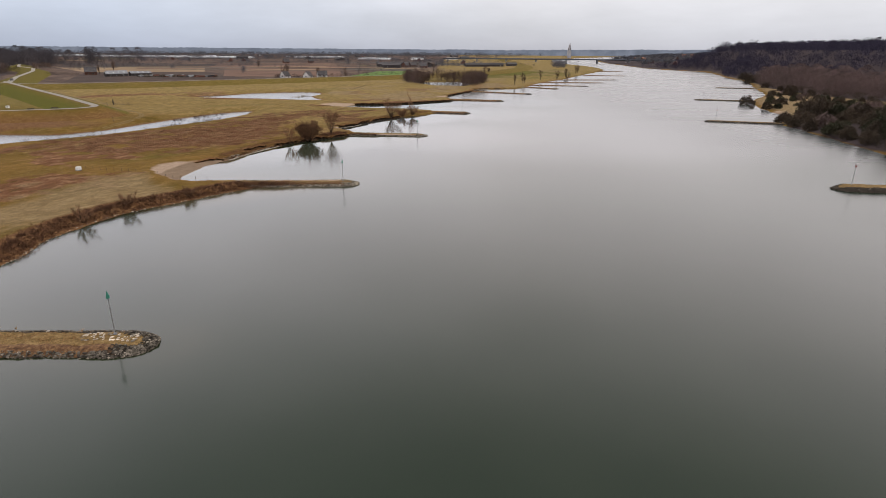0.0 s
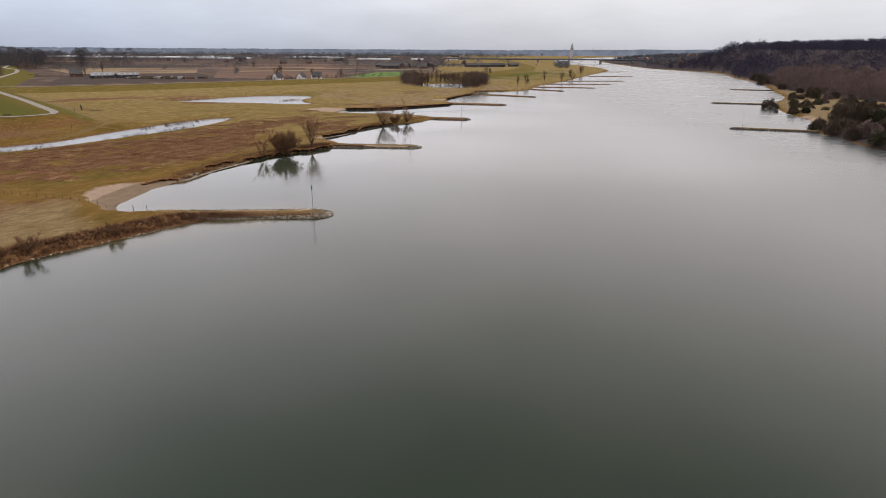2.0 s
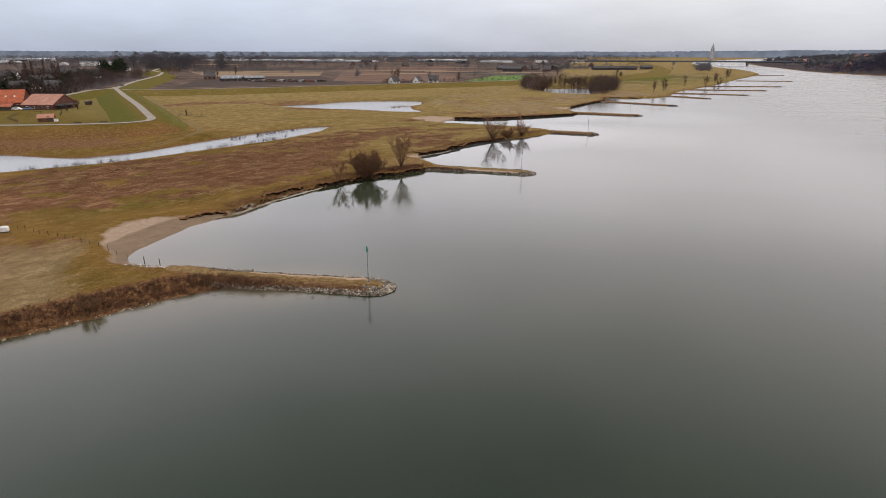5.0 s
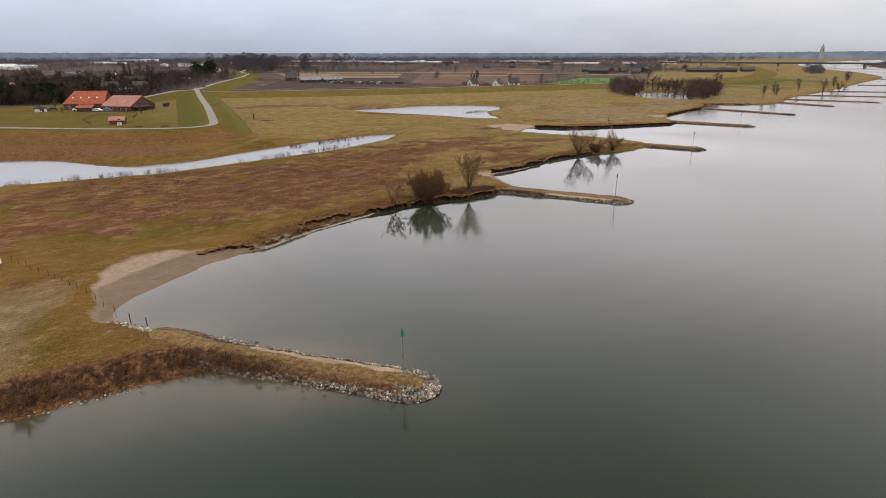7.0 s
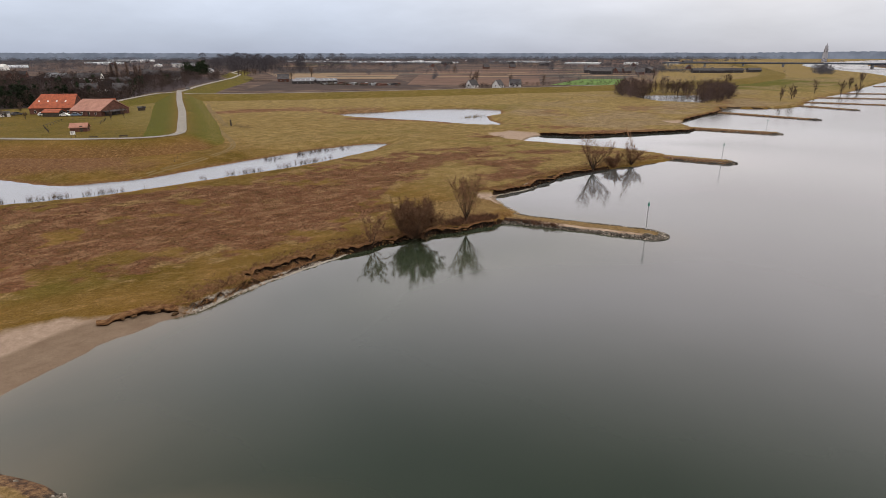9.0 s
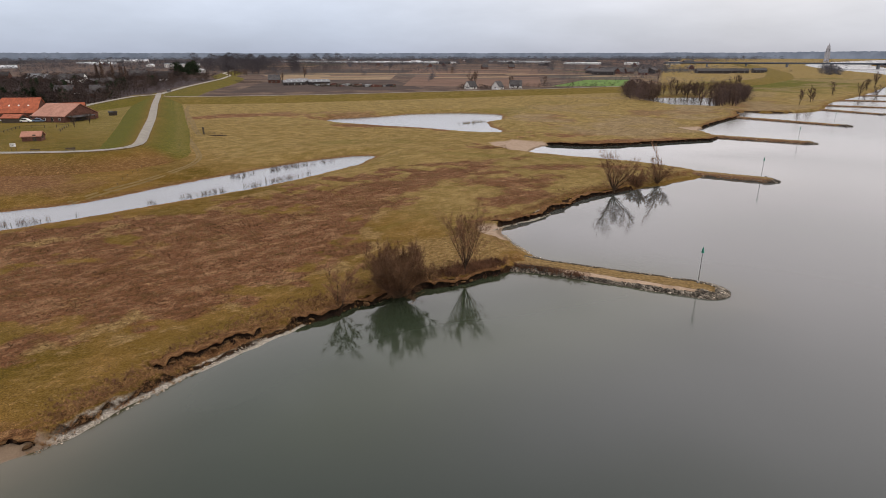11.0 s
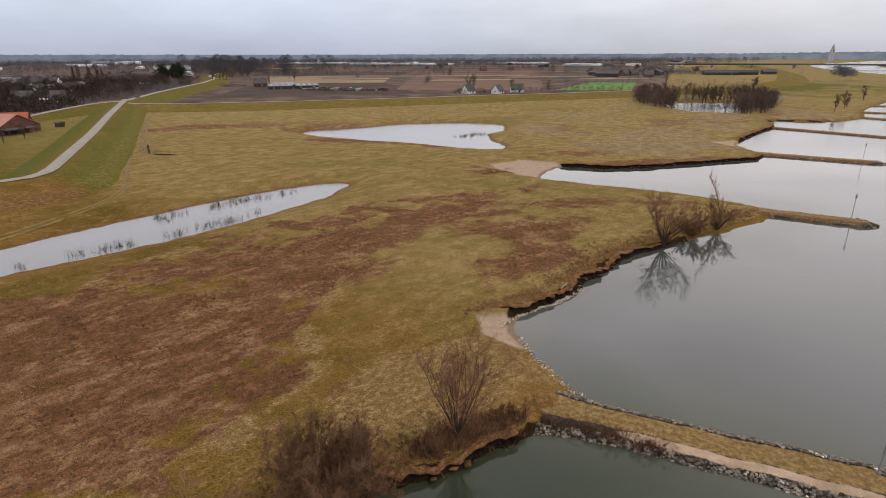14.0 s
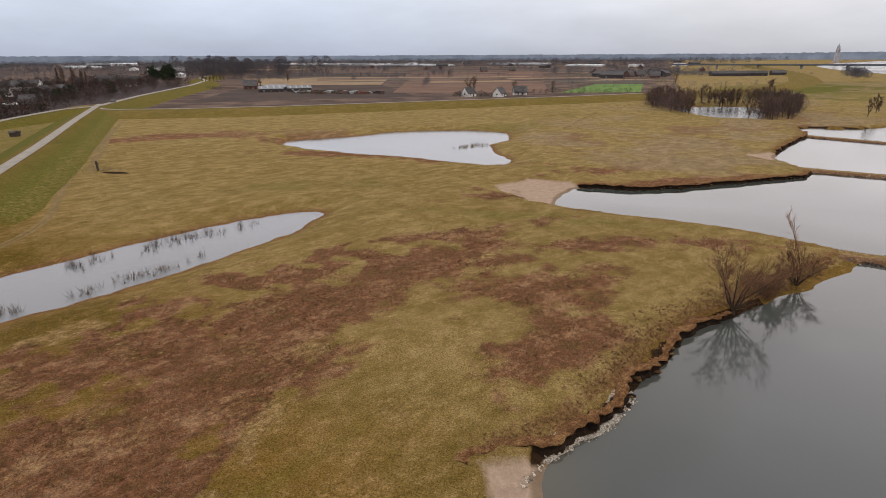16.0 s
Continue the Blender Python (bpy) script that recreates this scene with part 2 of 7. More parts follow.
def water_material():
    m = bpy.data.materials.new("river_water")
    n, l = nodes_of(m)
    b = n["Principled BSDF"]
    pos = n.new("ShaderNodeNewGeometry").outputs["Position"]
    a = n.new("ShaderNodeAttribute"); a.attribute_name = "shallow"
    patch = noise_node(n, l, pos, 0.06, 3.0)
    deep = ramp_node(n, ((0.35, (0.004, 0.012, 0.004)), (0.7, (0.007, 0.015, 0.006))))
    l.new(patch, deep.inputs[0])
    # silty water, with grey sky reflection mixed into its base colour
    s = n.new("ShaderNodeAttribute"); s.attribute_name = "silt_sheen"
    g = n.new("ShaderNodeAttribute"); g.attribute_name = "algae"
    murky = blend(n, l, s.outputs["Fac"], deep.outputs[0], blend(n, l, g.outputs["Fac"], (0.078, 0.08, 0.082), (0.055, 0.062, 0.043)))
    l.new(blend(n, l, a.outputs["Fac"], murky, (0.115, 0.088, 0.05)), b.inputs["Base Color"])
    b.inputs["IOR"].default_value = 1.333
    # wind ruffles the open channel in streaks
    wind = n.new("ShaderNodeAttribute"); wind.attribute_name = "ruffle"
    streak = n.new("ShaderNodeMapping"); streak.inputs["Scale"].default_value = (0.35, 1.6, 1.0)
    l.new(pos, streak.inputs[0])
    gust = n.new("ShaderNodeMapRange"); gust.inputs[1].default_value, gust.inputs[2].default_value, gust.inputs[3].default_value = 0.3, 0.65, 0.8
    l.new(noise_node(n, l, streak.outputs[0], 0.02, 3.0), gust.inputs[0])
    ruf = n.new("ShaderNodeMath"); ruf.operation = "MULTIPLY"
    l.new(wind.outputs["Fac"], ruf.inputs[0]); l.new(gust.outputs[0], ruf.inputs[1])
    rough = n.new("ShaderNodeMath"); rough.operation = "MULTIPLY_ADD"
    calm_at = n.new("ShaderNodeAttribute"); calm_at.attribute_name = "sheltered"
    still = n.new("ShaderNodeMapRange"); still.inputs[3].default_value, still.inputs[4].default_value = 0.14, 0.045
    l.new(calm_at.outputs["Fac"], still.inputs[0]); l.new(still.outputs[0], rough.inputs[2])
    l.new(ruf.outputs[0], rough.inputs[0]); rough.inputs[1].default_value = 0.12
    l.new(rough.outputs[0], b.inputs["Roughness"])
    calm = n.new("ShaderNodeMapping"); calm.inputs["Scale"].default_value = (1.0, 0.6, 1.0)
    l.new(pos, calm.inputs[0])
    small, swell = noise_node(n, l, calm.outputs[0], 1.4, 3.0), noise_node(n, l, calm.outputs[0], 0.12, 2.0)
    h = n.new("ShaderNodeMath"); h.operation = "MULTIPLY_ADD"
    l.new(swell, h.inputs[0]); h.inputs[1].default_value = 1.5; l.new(small, h.inputs[2])
    bp = n.new("ShaderNodeBump"); bp.inputs["Strength"].default_value, bp.inputs["Distance"].default_value = 0.1, 0.05 * UNIT
    l.new(h.outputs[0], bp.inputs["Height"]); l.new(bp.outputs[0], b.inputs["Normal"])
    return m


GROUND, WATER = ground_material(), water_material()
STONE = surface("groyne_stone", (0.05, 0.041, 0.031), (0.35, 0.3, 0.24), 0.8, 9.0, 0.85, 0.4, vary=0.6)
ASPHALT = surface("worn_asphalt", (0.2, 0.178, 0.15), (0.27, 0.245, 0.21), 0.3, 5.0, 0.9, 0.15)
BARK = surface("willow_bark", (0.035, 0.024, 0.016), (0.085, 0.06, 0.042), 1.5, 9.0, 0.95, 0.5)
FARTWIG = surface("bare_far_twigs", (0.06, 0.04, 0.031), (0.135, 0.09, 0.068), 0.3, 3.0, 0.95, 0.0, vary=0.2)
TWIG = surface("bare_twigs", (0.105, 0.056, 0.032), (0.245, 0.135, 0.076), 0.6, 5.0, 0.95, 0.0, vary=0.25)
GREYTWIG = surface("bare_woodland", (0.022, 0.016, 0.015), (0.06, 0.043, 0.037), 0.03, 1.0, 0.95, 0.0, vary=0.14)
HILLWOOD = surface("dark_hill_woodland", (0.032, 0.028, 0.045), (0.048, 0.041, 0.064), 0.018, 0.6, 0.95, 0.0, vary=0.14)
REDWOOD = surface("reddish_bare_woodland", (0.075, 0.054, 0.05), (0.18, 0.125, 0.113), 0.03, 0.8, 0.95, 0.0, vary=0.16)
VILLAGEWOOD = surface("bare_garden_trees", (0.016, 0.012, 0.011), (0.06, 0.041, 0.034), 0.04, 0.8, 0.95, 0.0, vary=0.2)
THICKET = surface("dark_thicket_twigs", (0.034, 0.028, 0.02), (0.085, 0.062, 0.044), 0.07, 1.0, 0.95, 0.0, vary=0.2)
# both distant woods have a touch of grey-blue haze in their base colour
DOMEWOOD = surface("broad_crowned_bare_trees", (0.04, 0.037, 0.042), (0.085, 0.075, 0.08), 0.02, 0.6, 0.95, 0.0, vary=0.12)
HAZEWOOD = surface("haze_tinted_woodland", (0.05, 0.05, 0.058), (0.11, 0.106, 0.116), 0.008, 0.4, 0.95, 0.0, vary=0.1)
EVERGREEN = surface("dark_conifer", (0.008, 0.013, 0.007), (0.025, 0.034, 0.016), 0.6, 4.0, 0.95, 0.0, vary=0.3)
STEM = surface("dead_reed_stems", (0.09, 0.06, 0.03), (0.24, 0.17, 0.085), 0.5, 5.0, 0.95, 0.0, vary=0.3)
DARKSTEM = surface("dead_bramble", (0.06, 0.03, 0.02), (0.2, 0.105, 0.06), 0.4, 4.0, 0.95, 0.0, vary=0.35)
REEDSTEM = surface("dark_dead_reeds", (0.03, 0.02, 0.014), (0.11, 0.068, 0.042), 0.4, 4.0, 0.95, 0.0, vary=0.3)
TIMBER = surface("weathered_timber", (0.035, 0.028, 0.022), (0.1, 0.082, 0.065), 2.0, 12.0, 0.9, 0.3)
GREEN_PAINT = surface("green_paint", (0.008, 0.11, 0.075), (0.013, 0.155, 0.1), 2.0, 10.0, 0.5, 0.05)
RED_PAINT = surface("dull_red_paint", (0.1, 0.02, 0.02), (0.15, 0.03, 0.025), 2.0, 10.0, 0.5, 0.05)
STEEL = surface("galvanised_steel", (0.2, 0.21, 0.21), (0.34, 0.35, 0.35), 2.0, 10.0, 0.45, 0.05, metal=0.6)
TILE_ORANGE = surface("orange_roof_tiles", (0.2, 0.05, 0.022), (0.38, 0.1, 0.042), 0.5, 3.0, 0.8, 0.25, vary=0.12)
TILE_BROWN = surface("brown_roof_sheets", (0.26, 0.115, 0.075), (0.37, 0.18, 0.125), 0.3, 3.0, 0.8, 0.2, vary=0.08)
SHEET_GREY = surface("grey_sheet_roof", (0.15, 0.152, 0.16), (0.24, 0.243, 0.252), 0.3, 3.0, 0.9, 0.1, vary=0.1)
TILE_DARK = surface("dark_roof_tiles", (0.045, 0.042, 0.044), (0.1, 0.093, 0.092), 0.4, 3.0, 0.9, 0.2, vary=0.3)
SHED_WALL = surface("dark_shed_boards", (0.03, 0.026, 0.026), (0.07, 0.062, 0.06), 0.6, 4.0, 0.85, 0.15)
BRICK = surface("red_brown_brick", (0.075, 0.036, 0.028), (0.145, 0.072, 0.054), 0.8, 8.0, 0.9, 0.2, vary=0.2)
PALE_WALL = surface("pale_plaster", (0.5, 0.49, 0.46), (0.7, 0.69, 0.66), 0.5, 4.0, 0.9, 0.1, vary=0.12)
BRIDGE_STEEL = surface("blue_grey_bridge_steel", (0.03, 0.038, 0.052), (0.05, 0.06, 0.08), 0.05, 1.0, 0.6, 0.0)
# tower stone made paler: the haze before it is in the colour
HAZED_STONE = surface("hazed_tower_stone", (0.3, 0.29, 0.3), (0.39, 0.38, 0.39), 0.08, 0.5, 0.9, 0.1)
CONCRETE = surface("bridge_concrete", (0.13, 0.132, 0.14), (0.2, 0.2, 0.205), 0.2, 2.0, 0.9, 0.1)


def glass(name, tint):
    m = bpy.data.materials.new(name)
    n, l = nodes_of(m)
    b = n["Principled BSDF"]
    b.inputs["Base Color"].default_value = (*tint, 1)
    b.inputs["Roughness"].default_value, b.inputs["IOR"].default_value = 0.06, 1.5
    return m


WINDOW = glass("dark_window_glass", (0.02, 0.024, 0.028))
GREENHOUSE = surface("whitewashed_greenhouse_glass", (0.36, 0.375, 0.385), (0.52, 0.535, 0.54), 0.02, 0.5, 0.25, 0.0)

# ---- plan of the river and its meadows ----
SHORE_SOUTH = [(-110, -600), (-104, -100), (-100, 0), (-95, 42), (-80, 68), (-79, 80), (-92, 96), (-89, 108), (-91, 117), (-90, 128), (-86, 140),
               (-79.5, 148), (-72.2, 157), (-66, 164), (-61, 169.5), (-66, 175.4), (-80, 175.2), (-87, 176.2), (-90, 182), (-90, 190), (-89.5, 199), (-87.5, 208),
               (-84, 214), (-82.3, 222), (-79.7, 231), (-76.4, 241), (-73, 249), (-69, 256), (-64, 262), (-57.5, 269), (-51, 276)]
SHORE_MIDDLE = [(-46, 284), (-53.3, 292), (-57, 297.5), (-58.5, 303), (-57.5, 307), (-53, 312.5), (-51, 319), (-48, 328), (-45, 336), (-41, 343),
                (-36, 349), (-28, 358), (-19, 369), (-11, 380), (-9, 388), (-18, 394.5), (-30, 400), (-56, 404), (-74, 407), (-74, 420), (-71, 434),
                (-63, 434.5), (-52, 435.5), (-40, 442), (-26, 453), (-8, 466), (4, 477), (3, 491), (-4, 506), (1, 526), (10.5, 554), (27, 589)]
SHORE_NORTH = [(26, 620), (36, 626), (50, 622), (69, 634), (89, 655), (102, 713), (134, 781), (174, 863), (213, 962), (267, 1088), (307, 1181),
               (350, 1291), (376, 1506), (372, 1665), (366, 1862), (390, 2100), (450, 2500), (620, 3000), (930, 3600), (1500, 4700), (2600, 6800)]
SHORE_EAST = [(150, -600), (152, 60), (160, 150), (172, 200), (175, 234), (177, 250), (179, 267), (182, 289), (186, 315), (186, 330), (214, 378), (221, 399),
              (224, 418), (234, 449), (259, 502), (290, 542), (313, 579), (336, 639), (388, 751), (433, 854), (433, 904), (498, 1082), (528, 1197),
              (506, 1256), (484, 1399), (487, 1487), (511, 1707), (543, 2002), (640, 2500), (840, 3000), (1200, 3600), (1900, 4700), (3000, 6800)]
DITCH = [(-330, 190), (-290, 240), (-248, 252), (-245, 262), (-236, 268), (-223, 271), (-208, 270), (-189, 269), (-179, 279), (-170, 291), (-167, 309), (-161, 328),
         (-155, 347), (-147, 366), (-139, 377), (-131, 383), (-131, 374), (-129, 367), (-132, 355), (-135, 338), (-141, 320), (-150, 302), (-157, 288),
         (-164, 273), (-172, 261), (-183, 251), (-194, 240), (-201, 229), (-206, 221), (-225, 180)]
POOL = [(-217, 488), (-203, 506), (-190, 519), (-176, 543), (-152, 556), (-128, 557), (-118, 549), (-116, 523), (-121, 506), (-101, 472),
        (-103, 461), (-123, 466), (-146, 470), (-169, 470), (-190, 474)]
WOOD_POOL = [(-36, 735), (-13, 752), (24, 763), (31, 720), (12, 660), (-9, 664), (-25, 700)]
BACK_POOL = [(-33, 1070), (68, 1030), (66, 975), (-20, 1003)]


def rounded(line, closed=False):
    """Cuts the corners of a line once."""
    res = [] if closed else [line[0]]
    for (ax, ay), (bx, by) in zip(line, line[1:] + (line[:1] if closed else [])):
        res += [(ax * 0.75 + bx * 0.25, ay * 0.75 + by * 0.25), (ax * 0.25 + bx * 0.75, ay * 0.25 + by * 0.75)]
    return res if closed else res + [line[-1]]


SCALE_LEFT = rounded(SHORE_SOUTH + SHORE_MIDDLE + SHORE_NORTH)
DITCH, POOL, SHORE_EAST = rounded(DITCH, True), rounded(POOL, True), rounded(SHORE_EAST)
LAND_LEFT = SCALE_LEFT + [(-7000, 6800), (-7000, -600)]
LAND_RIGHT = SHORE_EAST + [(6000, 6800), (6000, -600)]
DIKE_CREST = [(-430, 585), (-411, 557), (-381, 531), (-347, 557), (-287, 597), (-226, 649), (-156, 709), (-116, 741), (-56, 801), (20, 880), (90, 1010), (150, 1180), (190, 1400), (215, 1750), (230, 2300)]


def hash01(ix, iy, seed):
    h = np.sin(ix * 127.1 + iy * 311.7 + seed * 74.7) * 43758.5453
    return h - np.floor(h)


def value_noise(x, y, seed=0):
    ix, iy = np.floor(x), np.floor(y)
    fx, fy = x - ix, y - iy
    fx, fy = fx * fx * (3 - 2 * fx), fy * fy * (3 - 2 * fy)
    a, b = hash01(ix, iy, seed), hash01(ix + 1, iy, seed)
    c, d = hash01(ix, iy + 1, seed), hash01(ix + 1, iy + 1, seed)
    return (a * (1 - fx) + b * fx) * (1 - fy) + (c * (1 - fx) + d * fx) * fy


def fbm(x, y, seed=0, octaves=4):
    total, amp, s = 0.0, 0.5, 1.0
    for i in range(octaves):
        total = total + amp * value_noise(x * s, y * s, seed + i)
        amp, s = amp / 2, s * 2.03
    return total


def line_distance(px, py, line, closed=False):
    pts = line + line[:1] if closed else line
    best = np.full(px.shape, 1e9)
    for (ax, ay), (bx, by) in zip(pts, pts[1:]):
        dx, dy = bx - ax, by - ay
        u = np.clip(((px - ax) * dx + (py - ay) * dy) / (dx * dx + dy * dy + 1e-9), 0, 1)
        best = np.minimum(best, (px - ax - u * dx) ** 2 + (py - ay - u * dy) ** 2)
    return np.sqrt(best)


def inside(px, py, poly):
    res = np.zeros(px.shape, bool)
    for (ax, ay), (bx, by) in zip(poly, poly[1:] + poly[:1]):
        if ay == by:
            continue
        res ^= ((ay > py) != (by > py)) & (px < (bx - ax) * (py - ay) / (by - ay) + ax)
    return res


def signed(px, py, poly):
    d = line_distance(px, py, poly, True)
    return np.where(inside(px, py, poly), d, -d)


def smooth(lo, hi, v):
    t = np.clip((v - lo) / (hi - lo), 0, 1)
    return t * t * (3 - 2 * t)


def ellipse(px, py, cx, cy, a, b, turn):
    c, s = math.cos(radians(turn)), math.sin(radians(turn))
    u, v = ((px - cx) * c + (py - cy) * s) / a, (-(px - cx) * s + (py - cy) * c) / b
    return 1 - np.sqrt(u * u + v * v)


BEACHES = [[(-87, 174.2), (-95, 180), (-101, 188), (-101, 196), (-98, 201), (-89.5, 208.5), (-85, 212), (-79, 205), (-80, 180)],
           [(-63, 294), (-66, 301), (-62, 305.5), (-57, 305.5), (-53, 299), (-53, 293.5), (-58, 293)], [(-93, 415), (-88, 436), (-73, 438), (-66, 425), (-70, 405), (-79, 408)],
           [(-6, 500), (-12, 508), (-4, 518), (4, 510)], [(194, 342), (202, 368), (214, 388), (220, 404), (226, 404), (222, 384), (212, 362), (202, 342)], [(262, 480), (284, 512), (292, 508), (270, 472)]]
STRANDS = [[(-86, 206), (-82, 222), (-79.5, 231), (-75, 243)], [(-58, 306), (-53, 312), (-51, 319)]]
# a low rough shelf between a cut edge and the strand
SHELF = [(-87, 226), (-85.3, 229.6), (-83.9, 232), (-82, 236.7), (-78.5, 242.5), (-73, 248), (-68, 244), (-74, 226)]
# beds of tall dead herbs
HERB_BEDS = [[(-128, 294), (-131, 302), (-124, 312), (-126, 328), (-117, 341), (-106, 356), (-92, 371), (-80, 378), (-80, 359), (-83, 342), (-91, 321), (-94, 314), (-92, 301), (-90, 294), (-90, 289), (-95, 285), (-103, 278)],
             [(-130, 252), (-131, 263), (-128, 275), (-123, 289), (-116, 304), (-99, 304), (-90, 294), (-81, 273), (-82, 265), (-83, 255), (-91, 251), (-88, 244), (-91, 238), (-94, 231)],
             [(-161, 215), (-153, 225), (-146, 242), (-134, 276), (-120, 300), (-103, 323), (-89, 272), (-92, 254), (-101, 238), (-104, 218), (-117, 206), (-133, 198)]]
SCARPS = [([(-84, 212), (-82, 224), (-80, 233)], 0.8), ([(-77, 243), (-70, 256), (-62, 265), (-54, 274)], 1.0), ([(-64, 302), (-56, 310), (-50, 325), (-44, 340), (-36, 351)], 1.2),
          ([(-71, 436), (-52, 437), (-40, 444), (-8, 468), (2, 476)], 1.2), ([(0, 522), (10, 552), (26, 586), (34, 604)], 1.2), ([(26, 622), (60, 628)], 0.8)]
THICKET_WOOD = [(176, 205), (177, 256), (183, 291), (185, 318), (196, 340), (219, 372), (246, 392), (292, 424), (326, 426), (345, 380), (330, 215)]
BANK_WOOD = [(340, 520), (342, 577), (352, 640), (366, 690), (402, 760), (428, 800), (450, 850), (480, 880), (495, 820), (468, 600), (455, 300), (410, 260), (372, 400)]
VILLAGE = [(-1500, 560), (-1100, 420), (-760, 330), (-470, 395), (-425, 470), (-450, 545), (-500, 640), (-590, 800), (-640, 900), (-760, 970), (-1000, 900), (-1600, 860)]
BRAMBLES = [(-96, 98), (-92, 108), (-94, 118), (-93, 129), (-89, 141), (-82.5, 149), (-75.4, 158), (-69.5, 165), (-64, 169.6), (-57, 170)]
HERBS = [(-104, 252, 34, 13, 62), (-112, 278, 34, 17, 66), (-100, 305, 26, 13, 70), (-90, 340, 30, 9, 68), (-58, 352, 14, 8, 60), (-62, 325, 14, 5, 60),
         (-30, 530, 45, 14, 55), (-15, 590, 60, 16, 50), (-45, 470, 40, 9, 40), (-150, 250, 30, 9, 60), (-126, 222, 30, 12, 60), (-210, 505, 22, 20, 60),
         (-260, 480, 60, 12, 40), (-86, 520, 14, 30, 20), (-40, 445, 50, 8, 35), (-62, 372, 30, 5, 20), (40, 660, 60, 18, 55), (-120, 160, 22, 11, 70), (-150, 455, 60, 6, 5)]
LUSH = [(-300, 440, 60, 14, 140), (-104, 640, 30, 20, 30), (110, 1000, 260, 110, 60), (-120, 560, 70, 40, 40), (-82, 292, 30, 5, 70), (-110, 215, 40, 9, 65), (-70, 390, 60, 7, 5), (-150, 400, 40, 14, 20), (-75, 235, 40, 5, 70)]


def shore_wander(px, py):
    return (fbm(px * 0.55, py * 0.55, 3, 3) - 0.45) * 2.4 + (fbm(px * 0.16, py * 0.16, 9, 2) - 0.4) * 2.2


def terrain(px, py):
    """Height of the ground, and what covers it."""
    left, right = signed(px, py, LAND_LEFT), signed(px, py, LAND_RIGHT)
    left = left + (fbm(px * 0.22, py * 0.22, 101, 3) - 0.44) * 2.2 * smooth(40, 12, np.abs(left))
    right = right + (fbm(px * 0.08, py * 0.08, 102, 3) - 0.44) * (2.5 + 6 * smooth(650, 1000, py))
    d = np.maximum(left, right)
    ditch, pool = signed(px, py, DITCH), np.maximum(np.maximum(signed(px, py, POOL), signed(px, py, WOOD_POOL)), signed(px, py, BACK_POOL))
    beach = np.full(px.shape, -9.0)
    for e in BEACHES:
        beach = np.maximum(beach, signed(px, py, e))
    strip = np.full(px.shape, 99.0)
    for e in STRANDS:
        strip = np.minimum(strip, line_distance(px, py, e))
    warp = fbm(px * 0.09, py * 0.09, 21, 3) - 0.45
    sand = smooth(-2.2, 2.6, beach + warp * 9) * (d > -6)
    # river bank: a narrow stony strand, a ragged scarp, then the meadow
    steep = np.zeros(px.shape)
    for line, power in SCARPS:
        steep = np.maximum(steep, power * smooth(9, 3, line_distance(px, py, line)))
    foot = 1.5 - smooth(0.4, 0.8, steep) * (0.5 + 0.8 * smooth(3, 8, strip))
    wander = shore_wander(px, py) * np.clip(d / 1.5, 0, 1) * (1 - 0.45 * np.clip(steep, 0, 1))
    cut = np.maximum(d - foot + wander, 0)
    scarp = np.where(steep > 0.5, smooth(0.0, 0.55, cut), smooth(0.0, 2.6, cut))
    level = 1.15 + 0.35 * smooth(0, 40, d) + 0.55 * smooth(60, 240, -px + 0.35 * (py - 300)) + 0.5 * (fbm(px * 0.03, py * 0.03, 5, 3) - 0.45) + 0.16 * (fbm(px * 0.35, py * 0.35, 6, 3) - 0.45)
    strand = np.clip(d, -6, 4) * 0.13
    z = np.where(d > 0, strand + (level - 0.25) * scarp, np.maximum(d * 0.16, -2.5))
    gentle = np.clip(d, -6, 30) * 0.085
    z = z * (1 - sand) + np.minimum(gentle, level) * sand
    low_shelf = signed(px, py, SHELF)
    z = np.where(low_shelf > 0, np.minimum(z, 0.12 * np.clip(d, -6, 9) + 0.3 * fbm(px * 0.5, py * 0.5, 8, 3)), z)
    # standing water in the meadow
    basin = np.maximum(ditch, pool)
    ripple = (fbm(px * 0.3, py * 0.3, 31, 3) - 0.45) * 2.2 + (fbm(px * 0.11, py * 0.11, 35, 2) - 0.4) * 6 * smooth(420, 480, py)
    rim = smooth(-13, 0.5, basin + ripple)
    z = np.where(basin > -14, np.minimum(z, z * (1 - rim) + rim * -0.12 - np.clip(basin, 0, 6) * 0.25), z)
    # wooded hill on the far side of the river
    hill = signed(px, py, [(475, 300), (455, 620), (500, 960), (535, 1230), (545, 1420), (680, 1560), (5200, 2200), (5200, 300)])
    far_hill = signed(px, py, [(560, 1500), (600, 2300), (900, 3000), (5200, 3000), (5200, 1300), (900, 1300)])
    z = z + 41 * smooth(-15, 110, hill) + 20 * smooth(-60, 420, far_hill) + 5 * smooth(0, 200, hill) * (fbm(px * 0.006, py * 0.006, 40, 2) - 0.4)
    # the farm's terp beside the dike and the low fields behind it
    behind = signed(px, py, DIKE_CREST + [(300, 6800), (-7000, 6800), (-7000, 600), (-900, 640)])
    behind = np.maximum(behind, signed(px, py, [(-411, 557), (-205, 331), (-235, 305), (-600, 240), (-1400, 100), (-5200, 0), (-5200, 700), (-900, 640)]))
    z = np.where(behind > 0, 1.6 + (z - 1.6) * (1 - smooth(0, 30, behind)), z)
    lush = np.zeros(px.shape)
    herbs = np.zeros(px.shape)
    blot = fbm(px * 0.07, py * 0.07, 50, 4) - 0.45
